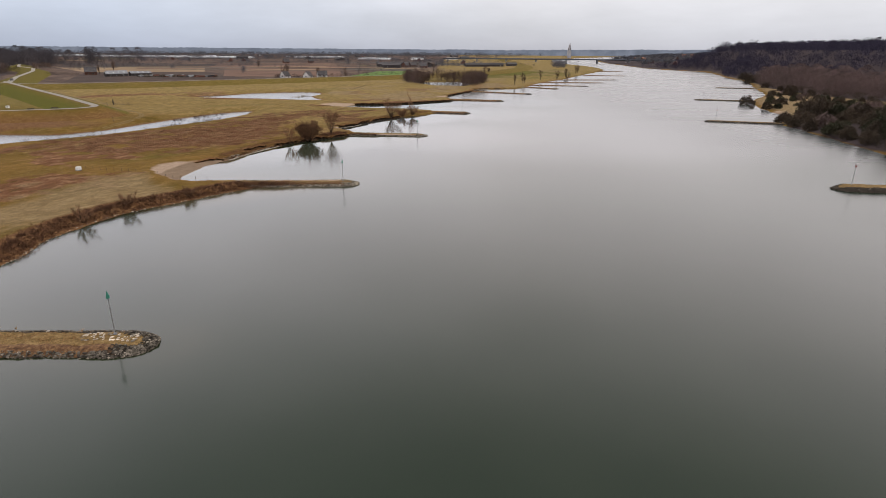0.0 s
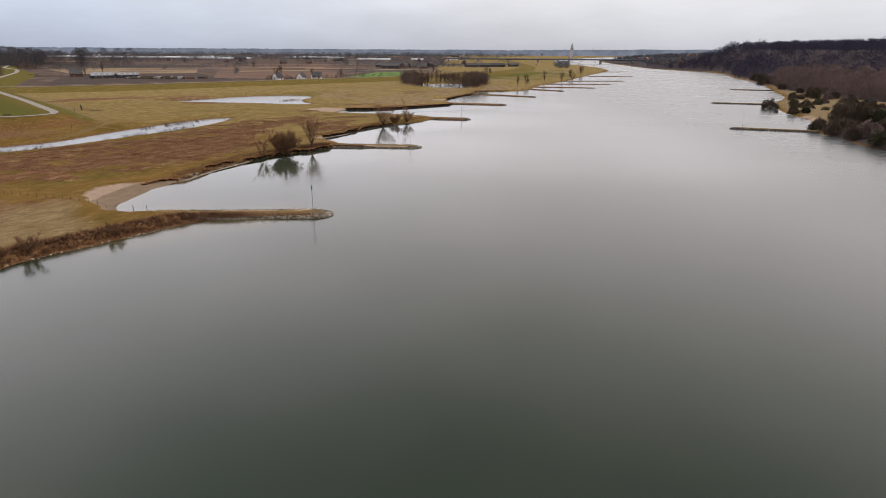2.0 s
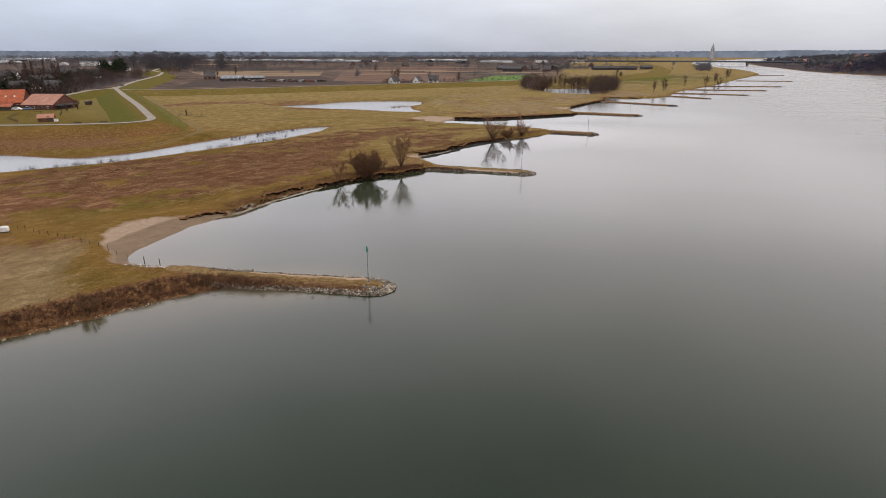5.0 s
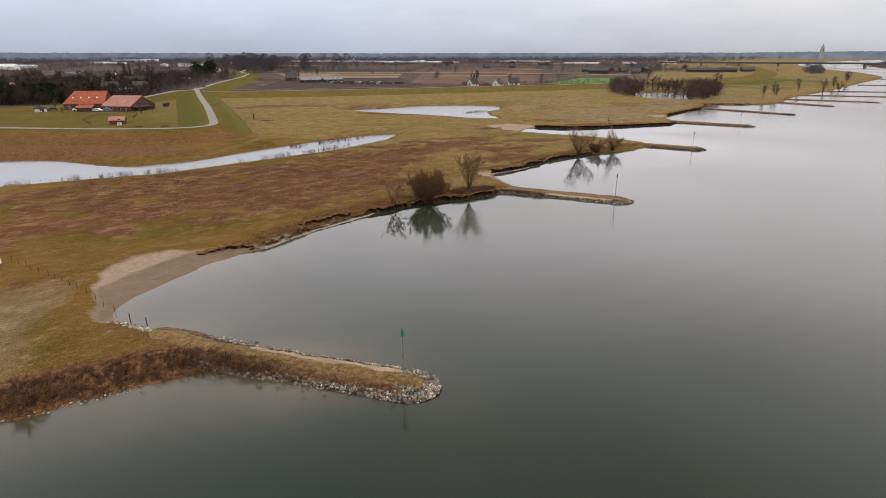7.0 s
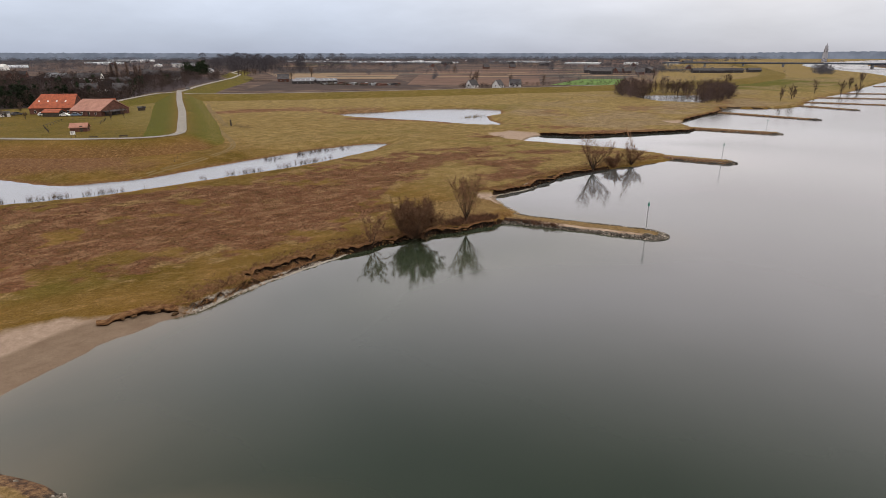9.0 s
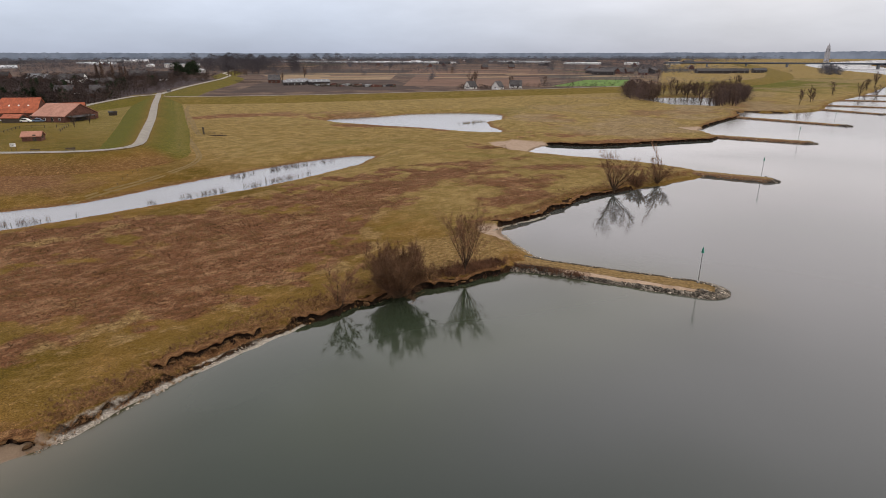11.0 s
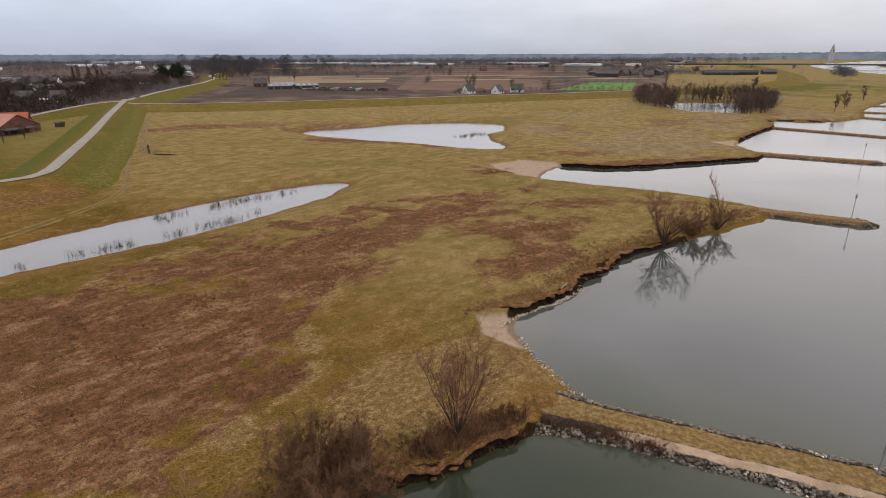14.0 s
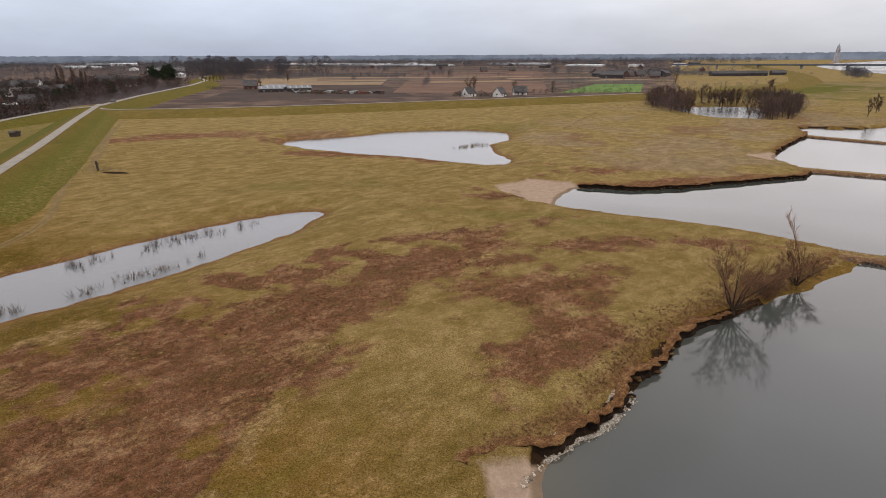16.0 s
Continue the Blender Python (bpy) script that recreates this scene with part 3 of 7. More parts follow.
    for e in LUSH:
        lush = np.maximum(lush, (0.95 if e[0] < -195 or e[1] > 800 else 0.5) * smooth(-0.7, 1.1, ellipse(px, py, *e) + blot * 1.2))
    for e in HERBS:
        herbs = np.maximum(herbs, smooth(-0.5, 0.75, ellipse(px, py, *e) + blot * 2.6 + (fbm(px * 0.3, py * 0.3, 55, 3) - 0.45) * 1.6))
    bed = np.full(px.shape, -99.0)
    for e in HERB_BEDS:
        bed = np.maximum(bed, signed(px, py, e))
    bed = bed + (fbm(px * 0.11, py * 0.11, 57, 4) - 0.46) * 16
    gap = fbm(px * 0.16, py * 0.16, 58, 3)
    herbs = np.maximum(herbs, smooth(-1.2, 1.6, bed) * (0.22 + 0.85 * smooth(0.33, 0.47, gap)))
    far_herbs = herbs * smooth(420, 520, py)
    herbs = herbs - 0.35 * far_herbs
    straw = np.maximum(0.75 * smooth(4.5, 0.5, np.abs(bed + 1.0)) * smooth(0.36, 0.5, fbm(px * 0.2, py * 0.2, 59, 2)), 0.42 * smooth(0.53, 0.66, fbm(px * 0.17, py * 0.17, 63, 4)) * smooth(200, 240, py) * smooth(520, 400, py) * (d > 3))
    straw = np.maximum(straw, 0.7 * smooth(-0.3, 0.5, ellipse(px, py, -62, 284, 9, 15, -25) + blot * 2))
    shelf = smooth(9, 0, cut) * smooth(0.5, 1.5, cut) * (d > 0) * (1 - sand)
    wet = smooth(-7, -0.5, basin + ripple) * (basin < 1.0)
    covers = {
        "lush": np.maximum(lush * (1 - herbs), 0.5 * smooth(0, 10, behind) * np.maximum(smooth(30, 10, behind), smooth(620, 560, py + 0.12 * px + 60))), "herbs": herbs, "faded": np.maximum(np.maximum(0.68 * smooth(270, 325, py + 0.4 * px + 30), 0.8 * smooth(380, 470, py)), smooth(560, 760, py)) * (left > 2), "straw": straw * (1 - sand), "gravel": smooth(2.9, 1.5, d) * smooth(-0.6, 0.1, d) * smooth(2.6, 1.2, strip) * (1 - 0.8 * sand),
        "field": smooth(13, 24, behind) * smooth(560, 600, py + 0.12 * px + 60) * smooth(-20, -60, px - 0.02 * py),
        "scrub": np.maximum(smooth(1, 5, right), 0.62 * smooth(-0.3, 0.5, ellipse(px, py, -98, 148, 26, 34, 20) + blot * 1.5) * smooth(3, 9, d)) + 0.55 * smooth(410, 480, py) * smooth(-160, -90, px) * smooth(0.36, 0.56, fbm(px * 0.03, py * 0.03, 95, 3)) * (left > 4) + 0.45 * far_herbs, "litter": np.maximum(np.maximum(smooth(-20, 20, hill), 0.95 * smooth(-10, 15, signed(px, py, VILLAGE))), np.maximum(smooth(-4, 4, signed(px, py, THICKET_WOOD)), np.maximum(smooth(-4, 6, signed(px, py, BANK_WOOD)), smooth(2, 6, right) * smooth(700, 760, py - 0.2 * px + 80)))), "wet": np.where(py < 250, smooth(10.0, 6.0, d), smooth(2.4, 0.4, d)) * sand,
        "bank": np.maximum(0.75 * smooth(-0.5, 0.5, ellipse(px, py, -250, 284, 95, 17, 14) + blot * 1.6), np.maximum(np.maximum(np.maximum(shelf * (0.25 + 0.8 * fbm(px * 0.2, py * 0.2, 60, 3)), 0.55 * smooth(3.0, 0, right) * (right > 0)), wet * 0.8), np.maximum(0.9 * smooth(-0.5, 0.8, low_shelf) * smooth(1.0, 2.4, d), smooth(6.5, 2.5, line_distance(px, py, BRAMBLES))))),
        "sand": np.maximum(sand, smooth(1.5, 0.6, d) * smooth(-0.8, 0.0, d) * (0.05 + 0.55 * smooth(3.2, 1.2, strip))),
        # covers the cut faces too, to paint their shade
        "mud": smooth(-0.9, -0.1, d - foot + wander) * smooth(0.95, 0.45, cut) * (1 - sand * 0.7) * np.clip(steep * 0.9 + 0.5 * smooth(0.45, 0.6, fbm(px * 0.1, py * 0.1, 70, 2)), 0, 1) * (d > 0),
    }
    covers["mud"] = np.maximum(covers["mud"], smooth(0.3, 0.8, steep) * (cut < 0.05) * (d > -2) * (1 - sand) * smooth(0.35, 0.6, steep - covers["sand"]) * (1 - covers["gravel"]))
    covers["mud"] = np.maximum(covers["mud"], smooth(-0.2, 0.5, ellipse(px, py, -219, 398.5, 5, 1.6, 5) + blot * 1.0))
    return z, covers


def stretch(lo, hi, step, low_end, high_end, grow=1.035, widest=70.0):
    """Grid lines: even between lo and hi, wider and wider out to the ends."""
    mid = list(np.arange(lo, hi, step))
    out, v, s = [], mid[-1], step
    while v < high_end:
        s = min(s * grow, widest); v += s; out.append(v)
    back, v, s = [], mid[0], step
    while v > low_end:
        s = min(s * grow, widest); v -= s; back.append(v)
    return np.array(back[::-1] + mid + out)


def sheet(name, xs, ys, heights, material, covers):
    nx, ny = len(xs), len(ys)
    px, py = np.meshgrid(xs, ys)
    co = np.stack([px.ravel(), py.ravel(), np.ravel(heights)], 1)
    i = (np.arange(ny - 1)[:, None] * nx + np.arange(nx - 1)[None, :]).ravel()
    quads = np.stack([i, i + 1, i + nx + 1, i + nx], 1)
    me = bpy.data.meshes.new(name)
    me.vertices.add(len(co)); me.vertices.foreach_set("co", co.ravel().astype(np.float32))
    me.loops.add(quads.size); me.loops.foreach_set("vertex_index", quads.ravel().astype(np.int32))
    me.polygons.add(len(quads)); me.polygons.foreach_set("loop_start", np.arange(0, quads.size, 4, dtype=np.int32))
    me.update(calc_edges=True)
    me.polygons.foreach_set("use_smooth", np.ones(len(quads), bool))
    for key, v in covers.items():
        me.attributes.new(key, "FLOAT", "POINT").data.foreach_set("value", np.ravel(v).astype(np.float32))
    me.materials.append(material)
    return new(name, me)


gx, gy = stretch(-205, 50, 0.7, -6500, 5500, 1.027, 95), stretch(120, 470, 0.7, -560, 6600, 1.027, 95)
HX, HY = np.meshgrid(gx, gy)
HZ, COVER = terrain(HX, HY)
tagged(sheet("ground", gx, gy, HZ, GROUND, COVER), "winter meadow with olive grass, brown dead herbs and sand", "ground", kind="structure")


def height(x, y):
    """The ground's height at one spot, from the sheet itself."""
    i = min(max(int(np.searchsorted(gx, x)) - 1, 0), len(gx) - 2)
    j = min(max(int(np.searchsorted(gy, y)) - 1, 0), len(gy) - 2)
    u, v = (x - gx[i]) / (gx[i + 1] - gx[i]), (y - gy[j]) / (gy[j + 1] - gy[j])
    u, v = min(max(u, 0), 1), min(max(v, 0), 1)
    return float((HZ[j, i] * (1 - u) + HZ[j, i + 1] * u) * (1 - v) + (HZ[j + 1, i] * (1 - u) + HZ[j + 1, i + 1] * u) * v)


wx, wy = stretch(-110, 30, 2.0, -6500, 5500, 1.08, 150), stretch(60, 480, 2.0, -560, 6600, 1.08, 150)
WX, WY = np.meshgrid(wx, wy)
GROYNES = [((-95, 73.8), (-46, 74)), ((-70, 172.4), (-32, 174.8)), ((-52, 280.5), (-13.5, 277.8)), ((-16, 386), (12, 381)), ((2, 485), (43.5, 477))]
reach = line_distance(WX, WY, SCALE_LEFT)
for a, b in GROYNES:
    reach = np.minimum(reach, line_distance(WX, WY, [a, b]) - 4.5)
near_beach = np.maximum(smooth(-2.3, 0.2, ellipse(WX, WY, -92, 190, 13, 15, 75)), smooth(-0.8, 0.3, ellipse(WX, WY, -66, 163, 22, 10, 35)))
near_beach = np.maximum(near_beach, 0.3 * smooth(-0.8, 0.2, ellipse(WX, WY, -60, 300, 6, 5, 60)))
shallow = np.exp(-np.maximum(reach, 0) / 3.5) * 0.11 + near_beach * np.exp(-np.maximum(reach, 0) / 13) * 0.5
shallow = np.clip(shallow * (0.6 + 0.9 * fbm(WX * 0.08, WY * 0.08, 80, 3)), 0, 0.85)
bay = [(-48, 283), (-12, 281), (6, 384), (-9, 388), (-40, 345), (-62, 300)]
from_bank = line_distance(WX, WY, SCALE_LEFT)
# paler water in the bays: murk plus painted sky reflection
silt_sheen = (0.28 + 0.48 * smooth(5, 26, from_bank)) * smooth(192, 248, WY) + 0.1 * smooth(270, 290, WY) + 0.24 * smooth(-14, 6, signed(WX, WY, bay))
silt_sheen = np.clip(silt_sheen * (0.75 + 0.5 * fbm(WX * 0.04, WY * 0.04, 81, 3)), 0, 0.75)
tagged(sheet("water", wx, wy, np.zeros(WX.shape), WATER, {"shallow": shallow, "silt_sheen": silt_sheen, "algae": smooth(205, 225, WY) * smooth(300, 276, WY) * smooth(45, 15, from_bank), "sheltered": smooth(42, 10, from_bank) * smooth(195, 225, WY) * smooth(520, 440, WY), "ruffle": smooth(10, 60, reach) * smooth(60, 220, WY + WX * 0.8) * (0.5 + 0.7 * smooth(70, 150, WX))}), "calm grey-green river reflecting the overcast sky", "river", kind="structure")


# ---- tools for things ----
def mesh_from(name, verts, faces, material, smooth_faces=False):
    me = bpy.data.meshes.new(name)
    me.from_pydata([tuple(v) for v in verts], [], faces)
    me.materials.append(material)
    if smooth_faces:
        me.polygons.foreach_set("use_smooth", np.ones(len(me.polygons), bool))
    me.update()
    return me


def part(name, bm, material, parent, label=""):
    """Links a bmesh, or a mesh, as one object under a thing or a part."""
    if isinstance(bm, bmesh.types.BMesh):
        me = bpy.data.meshes.new(name)
        bm.to_mesh(me); bm.free()
        me.materials.append(material)
    else:
        me = bm
    ob = new(name, me)
    ob.parent = parent
    return tagged(ob, label)


def thing(name, m, label, category, group="", kind=""):
    ob = new(name)
    ob.empty_display_size = 0.5
    ob.matrix_basis = m
    return tagged(ob, label, category, group, kind)


def at(x, y, turn=0.0, z=None):
    return pose(x, y, height(x, y) if z is None else z, 0, 0, turn)


def box(bm, x0, y0, z0, x1, y1, z1, bevel=0.0):
    made = bmesh.ops.create_cube(bm, size=1.0)["verts"]
    bmesh.ops.transform(bm, verts=made, matrix=Matrix.LocRotScale(((x0 + x1) / 2, (y0 + y1) / 2, (z0 + z1) / 2), None, (abs(x1 - x0), abs(y1 - y0), abs(z1 - z0))))
    if bevel:
        edges = list({e for v in made for e in v.link_edges})
        bmesh.ops.bevel(bm, geom=edges, offset=bevel, segments=1, affect="EDGES")
    return bm


def boxed(*args, bevel=0.0):
    return box(bmesh.new(), *args, bevel=bevel)


def prism(outline, y0, y1):
    """A solid from an outline in x and z, drawn out along y."""
    bm = bmesh.new()
    a, b = [bm.verts.new((x, y0, z)) for x, z in outline], [bm.verts.new((x, y1, z)) for x, z in outline]
    bm.faces.new(a); bm.faces.new(b[::-1])
    for i in range(len(outline)):
        j = (i + 1) % len(outline)
        bm.faces.new((a[j], a[i], b[i], b[j]))
    bmesh.ops.recalc_face_normals(bm, faces=bm.faces)
    return bm


def rod(verts, faces, a, b, ra, rb, sides=4):
    """A tapered rod from a to b, added to the lists."""
    a, b = Vector(a), Vector(b)
    d = (b - a)
    if d.length < 1e-6:
        return
    d.normalize()
    u = d.cross(Vector((0.3, 0.9, 0.2))).normalized()
    w = d.cross(u)
    k = len(verts)
    for c, r in ((a, ra), (b, rb)):
        for i in range(sides):
            t = 2 * math.pi * i / sides
            verts.append(c + u * (math.cos(t) * r) + w * (math.sin(t) * r))
    for i in range(sides):
        j = (i + 1) % sides
        faces.append((k + i, k + j, k + sides + j, k + sides + i))
    faces.append(tuple(range(k + sides, k + 2 * sides)))
    faces.append(tuple(range(k + sides - 1, k - 1, -1)))


def rods(name, pieces, material, sides=4):
    v, f = [], []
    for p in pieces:
        rod(v, f, *p, sides=sides)
    return mesh_from(name, v, f, material)


def ribbon(name, line, width, material, lift=0.06, zs=None, skirt=0.0, drop=3.0, flat=True):
    """A strip along a line; with a skirt its sides slope down and outward like an embankment."""
    pts = []
    for (ax, ay), (bx, by) in zip(line, line[1:]):
        k = max(int(math.hypot(bx - ax, by - ay) / 6), 1)
        pts += [(ax + (bx - ax) * i / k, ay + (by - ay) * i / k) for i in range(k)]
    pts.append(line[-1])
    for _ in range(2):
        pts = [pts[0]] + [tuple((a[k] + 2 * b[k] + c[k]) / 4 for k in (0, 1)) for a, b, c in zip(pts, pts[1:], pts[2:])] + [pts[-1]]
    v, f = [], []
    offs = [-width / 2 - skirt, -width / 2 - skirt * 0.5, -width / 2, 0, width / 2, width / 2 + skirt * 0.5, width / 2 + skirt] if skirt else [-width / 2, 0, width / 2]
    downs = [drop, drop * 0.5, 0.12, 0, 0.12, drop * 0.5, drop] if skirt else [0.05, 0, 0.05]
    n = len(offs)
    for i, p in enumerate(pts):
        q, r = pts[max(i - 1, 0)], pts[min(i + 1, len(pts) - 1)]
        t = Vector((r[0] - q[0], r[1] - q[1])).normalized()
        top = zs(i / (len(pts) - 1)) if zs else None
        for o, dn in zip(offs, downs):
            x, y = p[0] - t.y * o, p[1] + t.x * o
            z = (top if top is not None else height(x, y)) + lift - dn
            if skirt and dn not in (0, 0.12):
                z += 0.3 * (noise.noise((x * 0.1, y * 0.1, 1.0)))
            v.append((x, y, z))
    for i in range(len(pts) - 1):
        for j in range(n - 1):
            a = i * n + j
            f.append((a, a + 1, a + n + 1, a + n))
    return mesh_from(name, v, f, material, True)


# ---- groynes of dumped stone ----
def stone_mesh(seed):
    rnd = random.Random(seed)
    bm = bmesh.new()
    bmesh.ops.create_icosphere(bm, subdivisions=1, radius=0.5)
    sx, sy, sz = rnd.uniform(0.75, 1.35), rnd.uniform(0.7, 1.1), rnd.uniform(0.5, 0.85)
    for v in bm.verts:
        k = rnd.uniform(0.66, 1.18)
        v.co = Vector((v.co.x * sx * k, v.co.y * sy * k, v.co.z * sz * k))
    me = bpy.data.meshes.new("stone")
    bm.to_mesh(me); bm.free()
    me.materials.append(STONE)
    return me


STONES = [stone_mesh(s) for s in range(8)]
STONE_ARRAYS = [(np.array([v.co[:] for v in me.vertices]), [tuple(p.vertices) for p in me.polygons]) for me in STONES]


def groyne_material():
    m = bpy.data.materials.new("groyne_cover")
    n, l = nodes_of(m)
    b = n["Principled BSDF"]
    pos = n.new("ShaderNodeNewGeometry").outputs["Position"]
    mid, small, fine = noise_node(n, l, pos, 0.5), noise_node(n, l, pos, 1.6, 6.0, 0.7), noise_node(n, l, pos, 6.0, 4.0, 0.75)

    def pick(h, stops):
        r = ramp_node(n, stops)
        l.new(h, r.inputs[0])
        return r.outputs[0]

    # near-black base among the stones paints the shade of their gaps
    col = pick(small, ((0.3, (0.012, 0.01, 0.008)), (0.7, (0.05, 0.04, 0.03))))
    for name, stops in (("herbs", ((0.3, (0.04, 0.02, 0.012)), (0.48, (0.105, 0.054, 0.026)), (0.7, (0.22, 0.135, 0.065)))),
                        ("grass", ((0.3, (0.07, 0.042, 0.013)), (0.48, (0.14, 0.087, 0.03)), (0.7, (0.25, 0.165, 0.075)))),
                        ("sand", ((0.3, (0.22, 0.15, 0.1)), (0.7, (0.37, 0.27, 0.195))))):
        at_ = n.new("ShaderNodeAttribute"); at_.attribute_name = name
        w = n.new("ShaderNodeMath"); w.operation = "MULTIPLY_ADD"
        l.new(small, w.inputs[0]); w.inputs[1].default_value = 0.9; l.new(at_.outputs["Fac"], w.inputs[2])
        r = n.new("ShaderNodeMapRange"); r.inputs[1].default_value, r.inputs[2].default_value = 0.78, 1.1
        l.new(w.outputs[0], r.inputs[0])
        col = blend(n, l, r.outputs[0], col, pick(small if name != "sand" else mid, stops))
    col = blend(n, l, 1.0, col, pick(fine, ((0.3, (0.78, 0.78, 0.78)), (0.7, (1.22, 1.22, 1.22)))), "MULTIPLY")
    l.new(col, b.inputs["Base Color"])
    b.inputs["Roughness"].default_value, b.inputs["Specular IOR Level"].default_value = 0.95, 0.15
    bp = n.new("ShaderNodeBump"); bp.inputs["Strength"].default_value, bp.inputs["Distance"].default_value = 0.9, 0.15 * UNIT
    l.new(small, bp.inputs["Height"]); l.new(bp.outputs[0], b.inputs["Normal"])
    return m


GROYNE_COVER = groyne_material()


def groyne(root, tip, half, crest, label, stones=0, singles=0, seed=1, sandy=None, far=False, pitched=0):
    """A stone dam into the river: a low body, a grassed crown, loose stones down both flanks and round the head."""
    rnd = random.Random(seed)
    root, tip = Vector((*root, 0)), Vector((*tip, 0))
    length = (tip - root).length
    ang = math.degrees(math.atan2(tip.y - root.y, tip.x - root.x))
    g = thing("groyne", pose(root.x, root.y, 0, 0, 0, ang), label, "groyne", "groynes along the river")

    def halfwidth(s):
        over = s - (length - half * 1.1)
        w = half * (1 + 0.12 * noise.noise((s * 0.12, seed, 0)) + 0.5 * float(smooth(9, -2, s)))
        return w * math.sqrt(max(1 - (over / (half * 1.1)) ** 2, 0.0)) if over > 0 else w

    def profile(s, u):
        """Height at u (-1 to 1 across) and s along."""
        end = smooth(length, length - half * 1.2, s)
        e = abs(u)
        z = crest * (1 - smooth(0.45, 1.0, e)) * (0.25 + 0.75 * float(end)) - 0.35 * smooth(0.8, 1.0, e)
        return float(z) + 0.12 * noise.noise((s * 0.4, u * 2, seed))

    v, f, cover = [], [], {"grass": [], "sand": [], "herbs": []}
    n, k = 29, max(int((length + 6) / 0.55), 8)
    for i in range(k + 1):
        s = -6 + (length + 6) * i / k
        for j in range(n):
            u = -1 + 2 * j / (n - 1)
            w = u + 0.1 * noise.noise((s * 0.25, seed, 7))
            z = profile(s, u) + 0.14 * noise.noise((s * 0.9, u * 5, seed + 4)) * (1 - abs(u) * 0.6)
            v.append((s, u * halfwidth(s), z))
            cover["grass"].append(float(smooth(0.55, 0.3, abs(w - 0.1))) * float(smooth(length - 1.0, length - 2.6, s)))
            lane = -0.5 if sandy and sandy[1] > 0 else 0.5
            cover["sand"].append(float(smooth(0.24, 0.06, abs(w - lane))) * float(smooth(0.22, 0.34, s / length)) * float(smooth(0.95, 0.8, s / length)) * (1.0 if sandy else 0.0))
            if lane < 0 and sandy:
                strip = float(smooth(-0.36, -0.26, w)) * float(smooth(0.08, -0.06, w)) * 1.1
            else:
                strip = float(smooth(0.12, -0.2, w)) * float(smooth(-0.95, -0.75, w))
            cover["herbs"].append(strip * float(smooth(1.0, 0.8, s / length)) + float(smooth(0.12, 0.0, s / length)) * 0.6)
    for i in range(k):
        for j in range(n - 1):
            q = i * n + j
            f.append((q, q + n, q + n + 1, q + 1))
    body = mesh_from("body", v, f, GROYNE_COVER, True)
    for key, values in cover.items():
        body.attributes.new(key, "FLOAT", "POINT").data.foreach_set("value", np.array(values, np.float32))
    part("body", body, GROYNE_COVER, g, "earth dam with dry grass, brown herbs and sand")
    v, f = [], []
    placed = 0
    for i in range(stones):
        s = rnd.uniform(0.06, 1.0) * length if rnd.random() < 0.7 else length - abs(rnd.gauss(0, half))
        end = s > length - half * 1.3
        u = rnd.uniform(-1.03, 1.03) if end and rnd.random() < 0.6 else (-(1.05 - 0.36 * rnd.random() ** 1.2) if rnd.random() < 0.5 else 1.05 - 0.48 * rnd.random() ** 1.1)
        if end and abs(u) < 0.35 and s < length - half * 0.55:
            continue
        z = profile(min(s, length), max(min(u, 1), -1))
        size = (0.2 + 0.38 * rnd.random() ** 1.8) * (2.2 if far else 1)
        mat = Matrix.LocRotScale((s, u * max(halfwidth(s), 0.4), z + 0.1), Euler((rnd.uniform(-0.5, 0.5), rnd.uniform(-0.5, 0.5), rnd.uniform(0, 6.3))), (size,) * 3)
        k = rnd.randrange(8)
        if placed < singles and s > length * 0.55:
            ob = new("stone", STONES[k]); ob.parent = g; ob.matrix_basis = mat
            placed += 1
        else:
            co, fs = STONE_ARRAYS[k]
            base = len(v)
            m3 = np.array(mat.to_3x3())
            v += [tuple(c) for c in co @ m3.T + np.array(mat.translation)]
            f += [tuple(q + base for q in face) for face in fs]
    for i in range(pitched):
        s, u = length - 3.2 - 7.5 * rnd.random(), rnd.uniform(-0.05, 0.5)
        ob = new("pitched_stone", STONES[rnd.randrange(8)]); ob.parent = g
        size = rnd.uniform(0.3, 0.6)
        ob.matrix_basis = Matrix.LocRotScale((s, u * half, profile(s, u) + 0.02), Euler((0, 0, rnd.uniform(0, 6.3))), (size, size, size * 0.4))
    if v:
        tagged(part("rubble", mesh_from("rubble", v, f, STONE), STONE, g, "grey and white rubble stones"), kind="stuff")
    return g


groyne((-95, 73.8), (-46.4, 74.0), 4.1, 0.8, "stone groyne with a dry grass top and pale pitched stones", 3600, 160, 1, pitched=85)
groyne((-70, 172.4), (-32.1, 174.8), 3.9, 0.8, "stone groyne with brown herbs and a pale sand strip", 4600, 280, 2, sandy=(0.5, -1))
groyne((-53, 281.6), (-13.4, 278.4), 4.0, 0.65, "stone groyne with yellow grass and a sandy side", 5200, 300, 3, sandy=(0.45, 1))
groyne((-17, 386.5), (12.2, 380.5), 3.6, 0.9, "stone groyne with a grassy top", 600, 0, 4)
groyne((0, 486), (43.8, 475.5), 3.6, 0.8, "low stone groyne with a grassy top", 500, 0, 5)
for a, b in (((20, 586), (78, 553)), ((84, 662), (118.5, 631)), ((95, 700), (163, 683)), ((125, 760), (201, 757)), ((155, 830), (241, 838)), ((235, 985), (299, 976)), ((305, 1186), (359, 1196))):
    groyne(a, b, 3.2, 0.7, "far low stone groyne of dark rubble", 160, 0, 6, far=True)
groyne((176, 163), (111.5, 172), 4.0, 1.4, "stone groyne with dry grass on the far bank", 260, 0, 7)
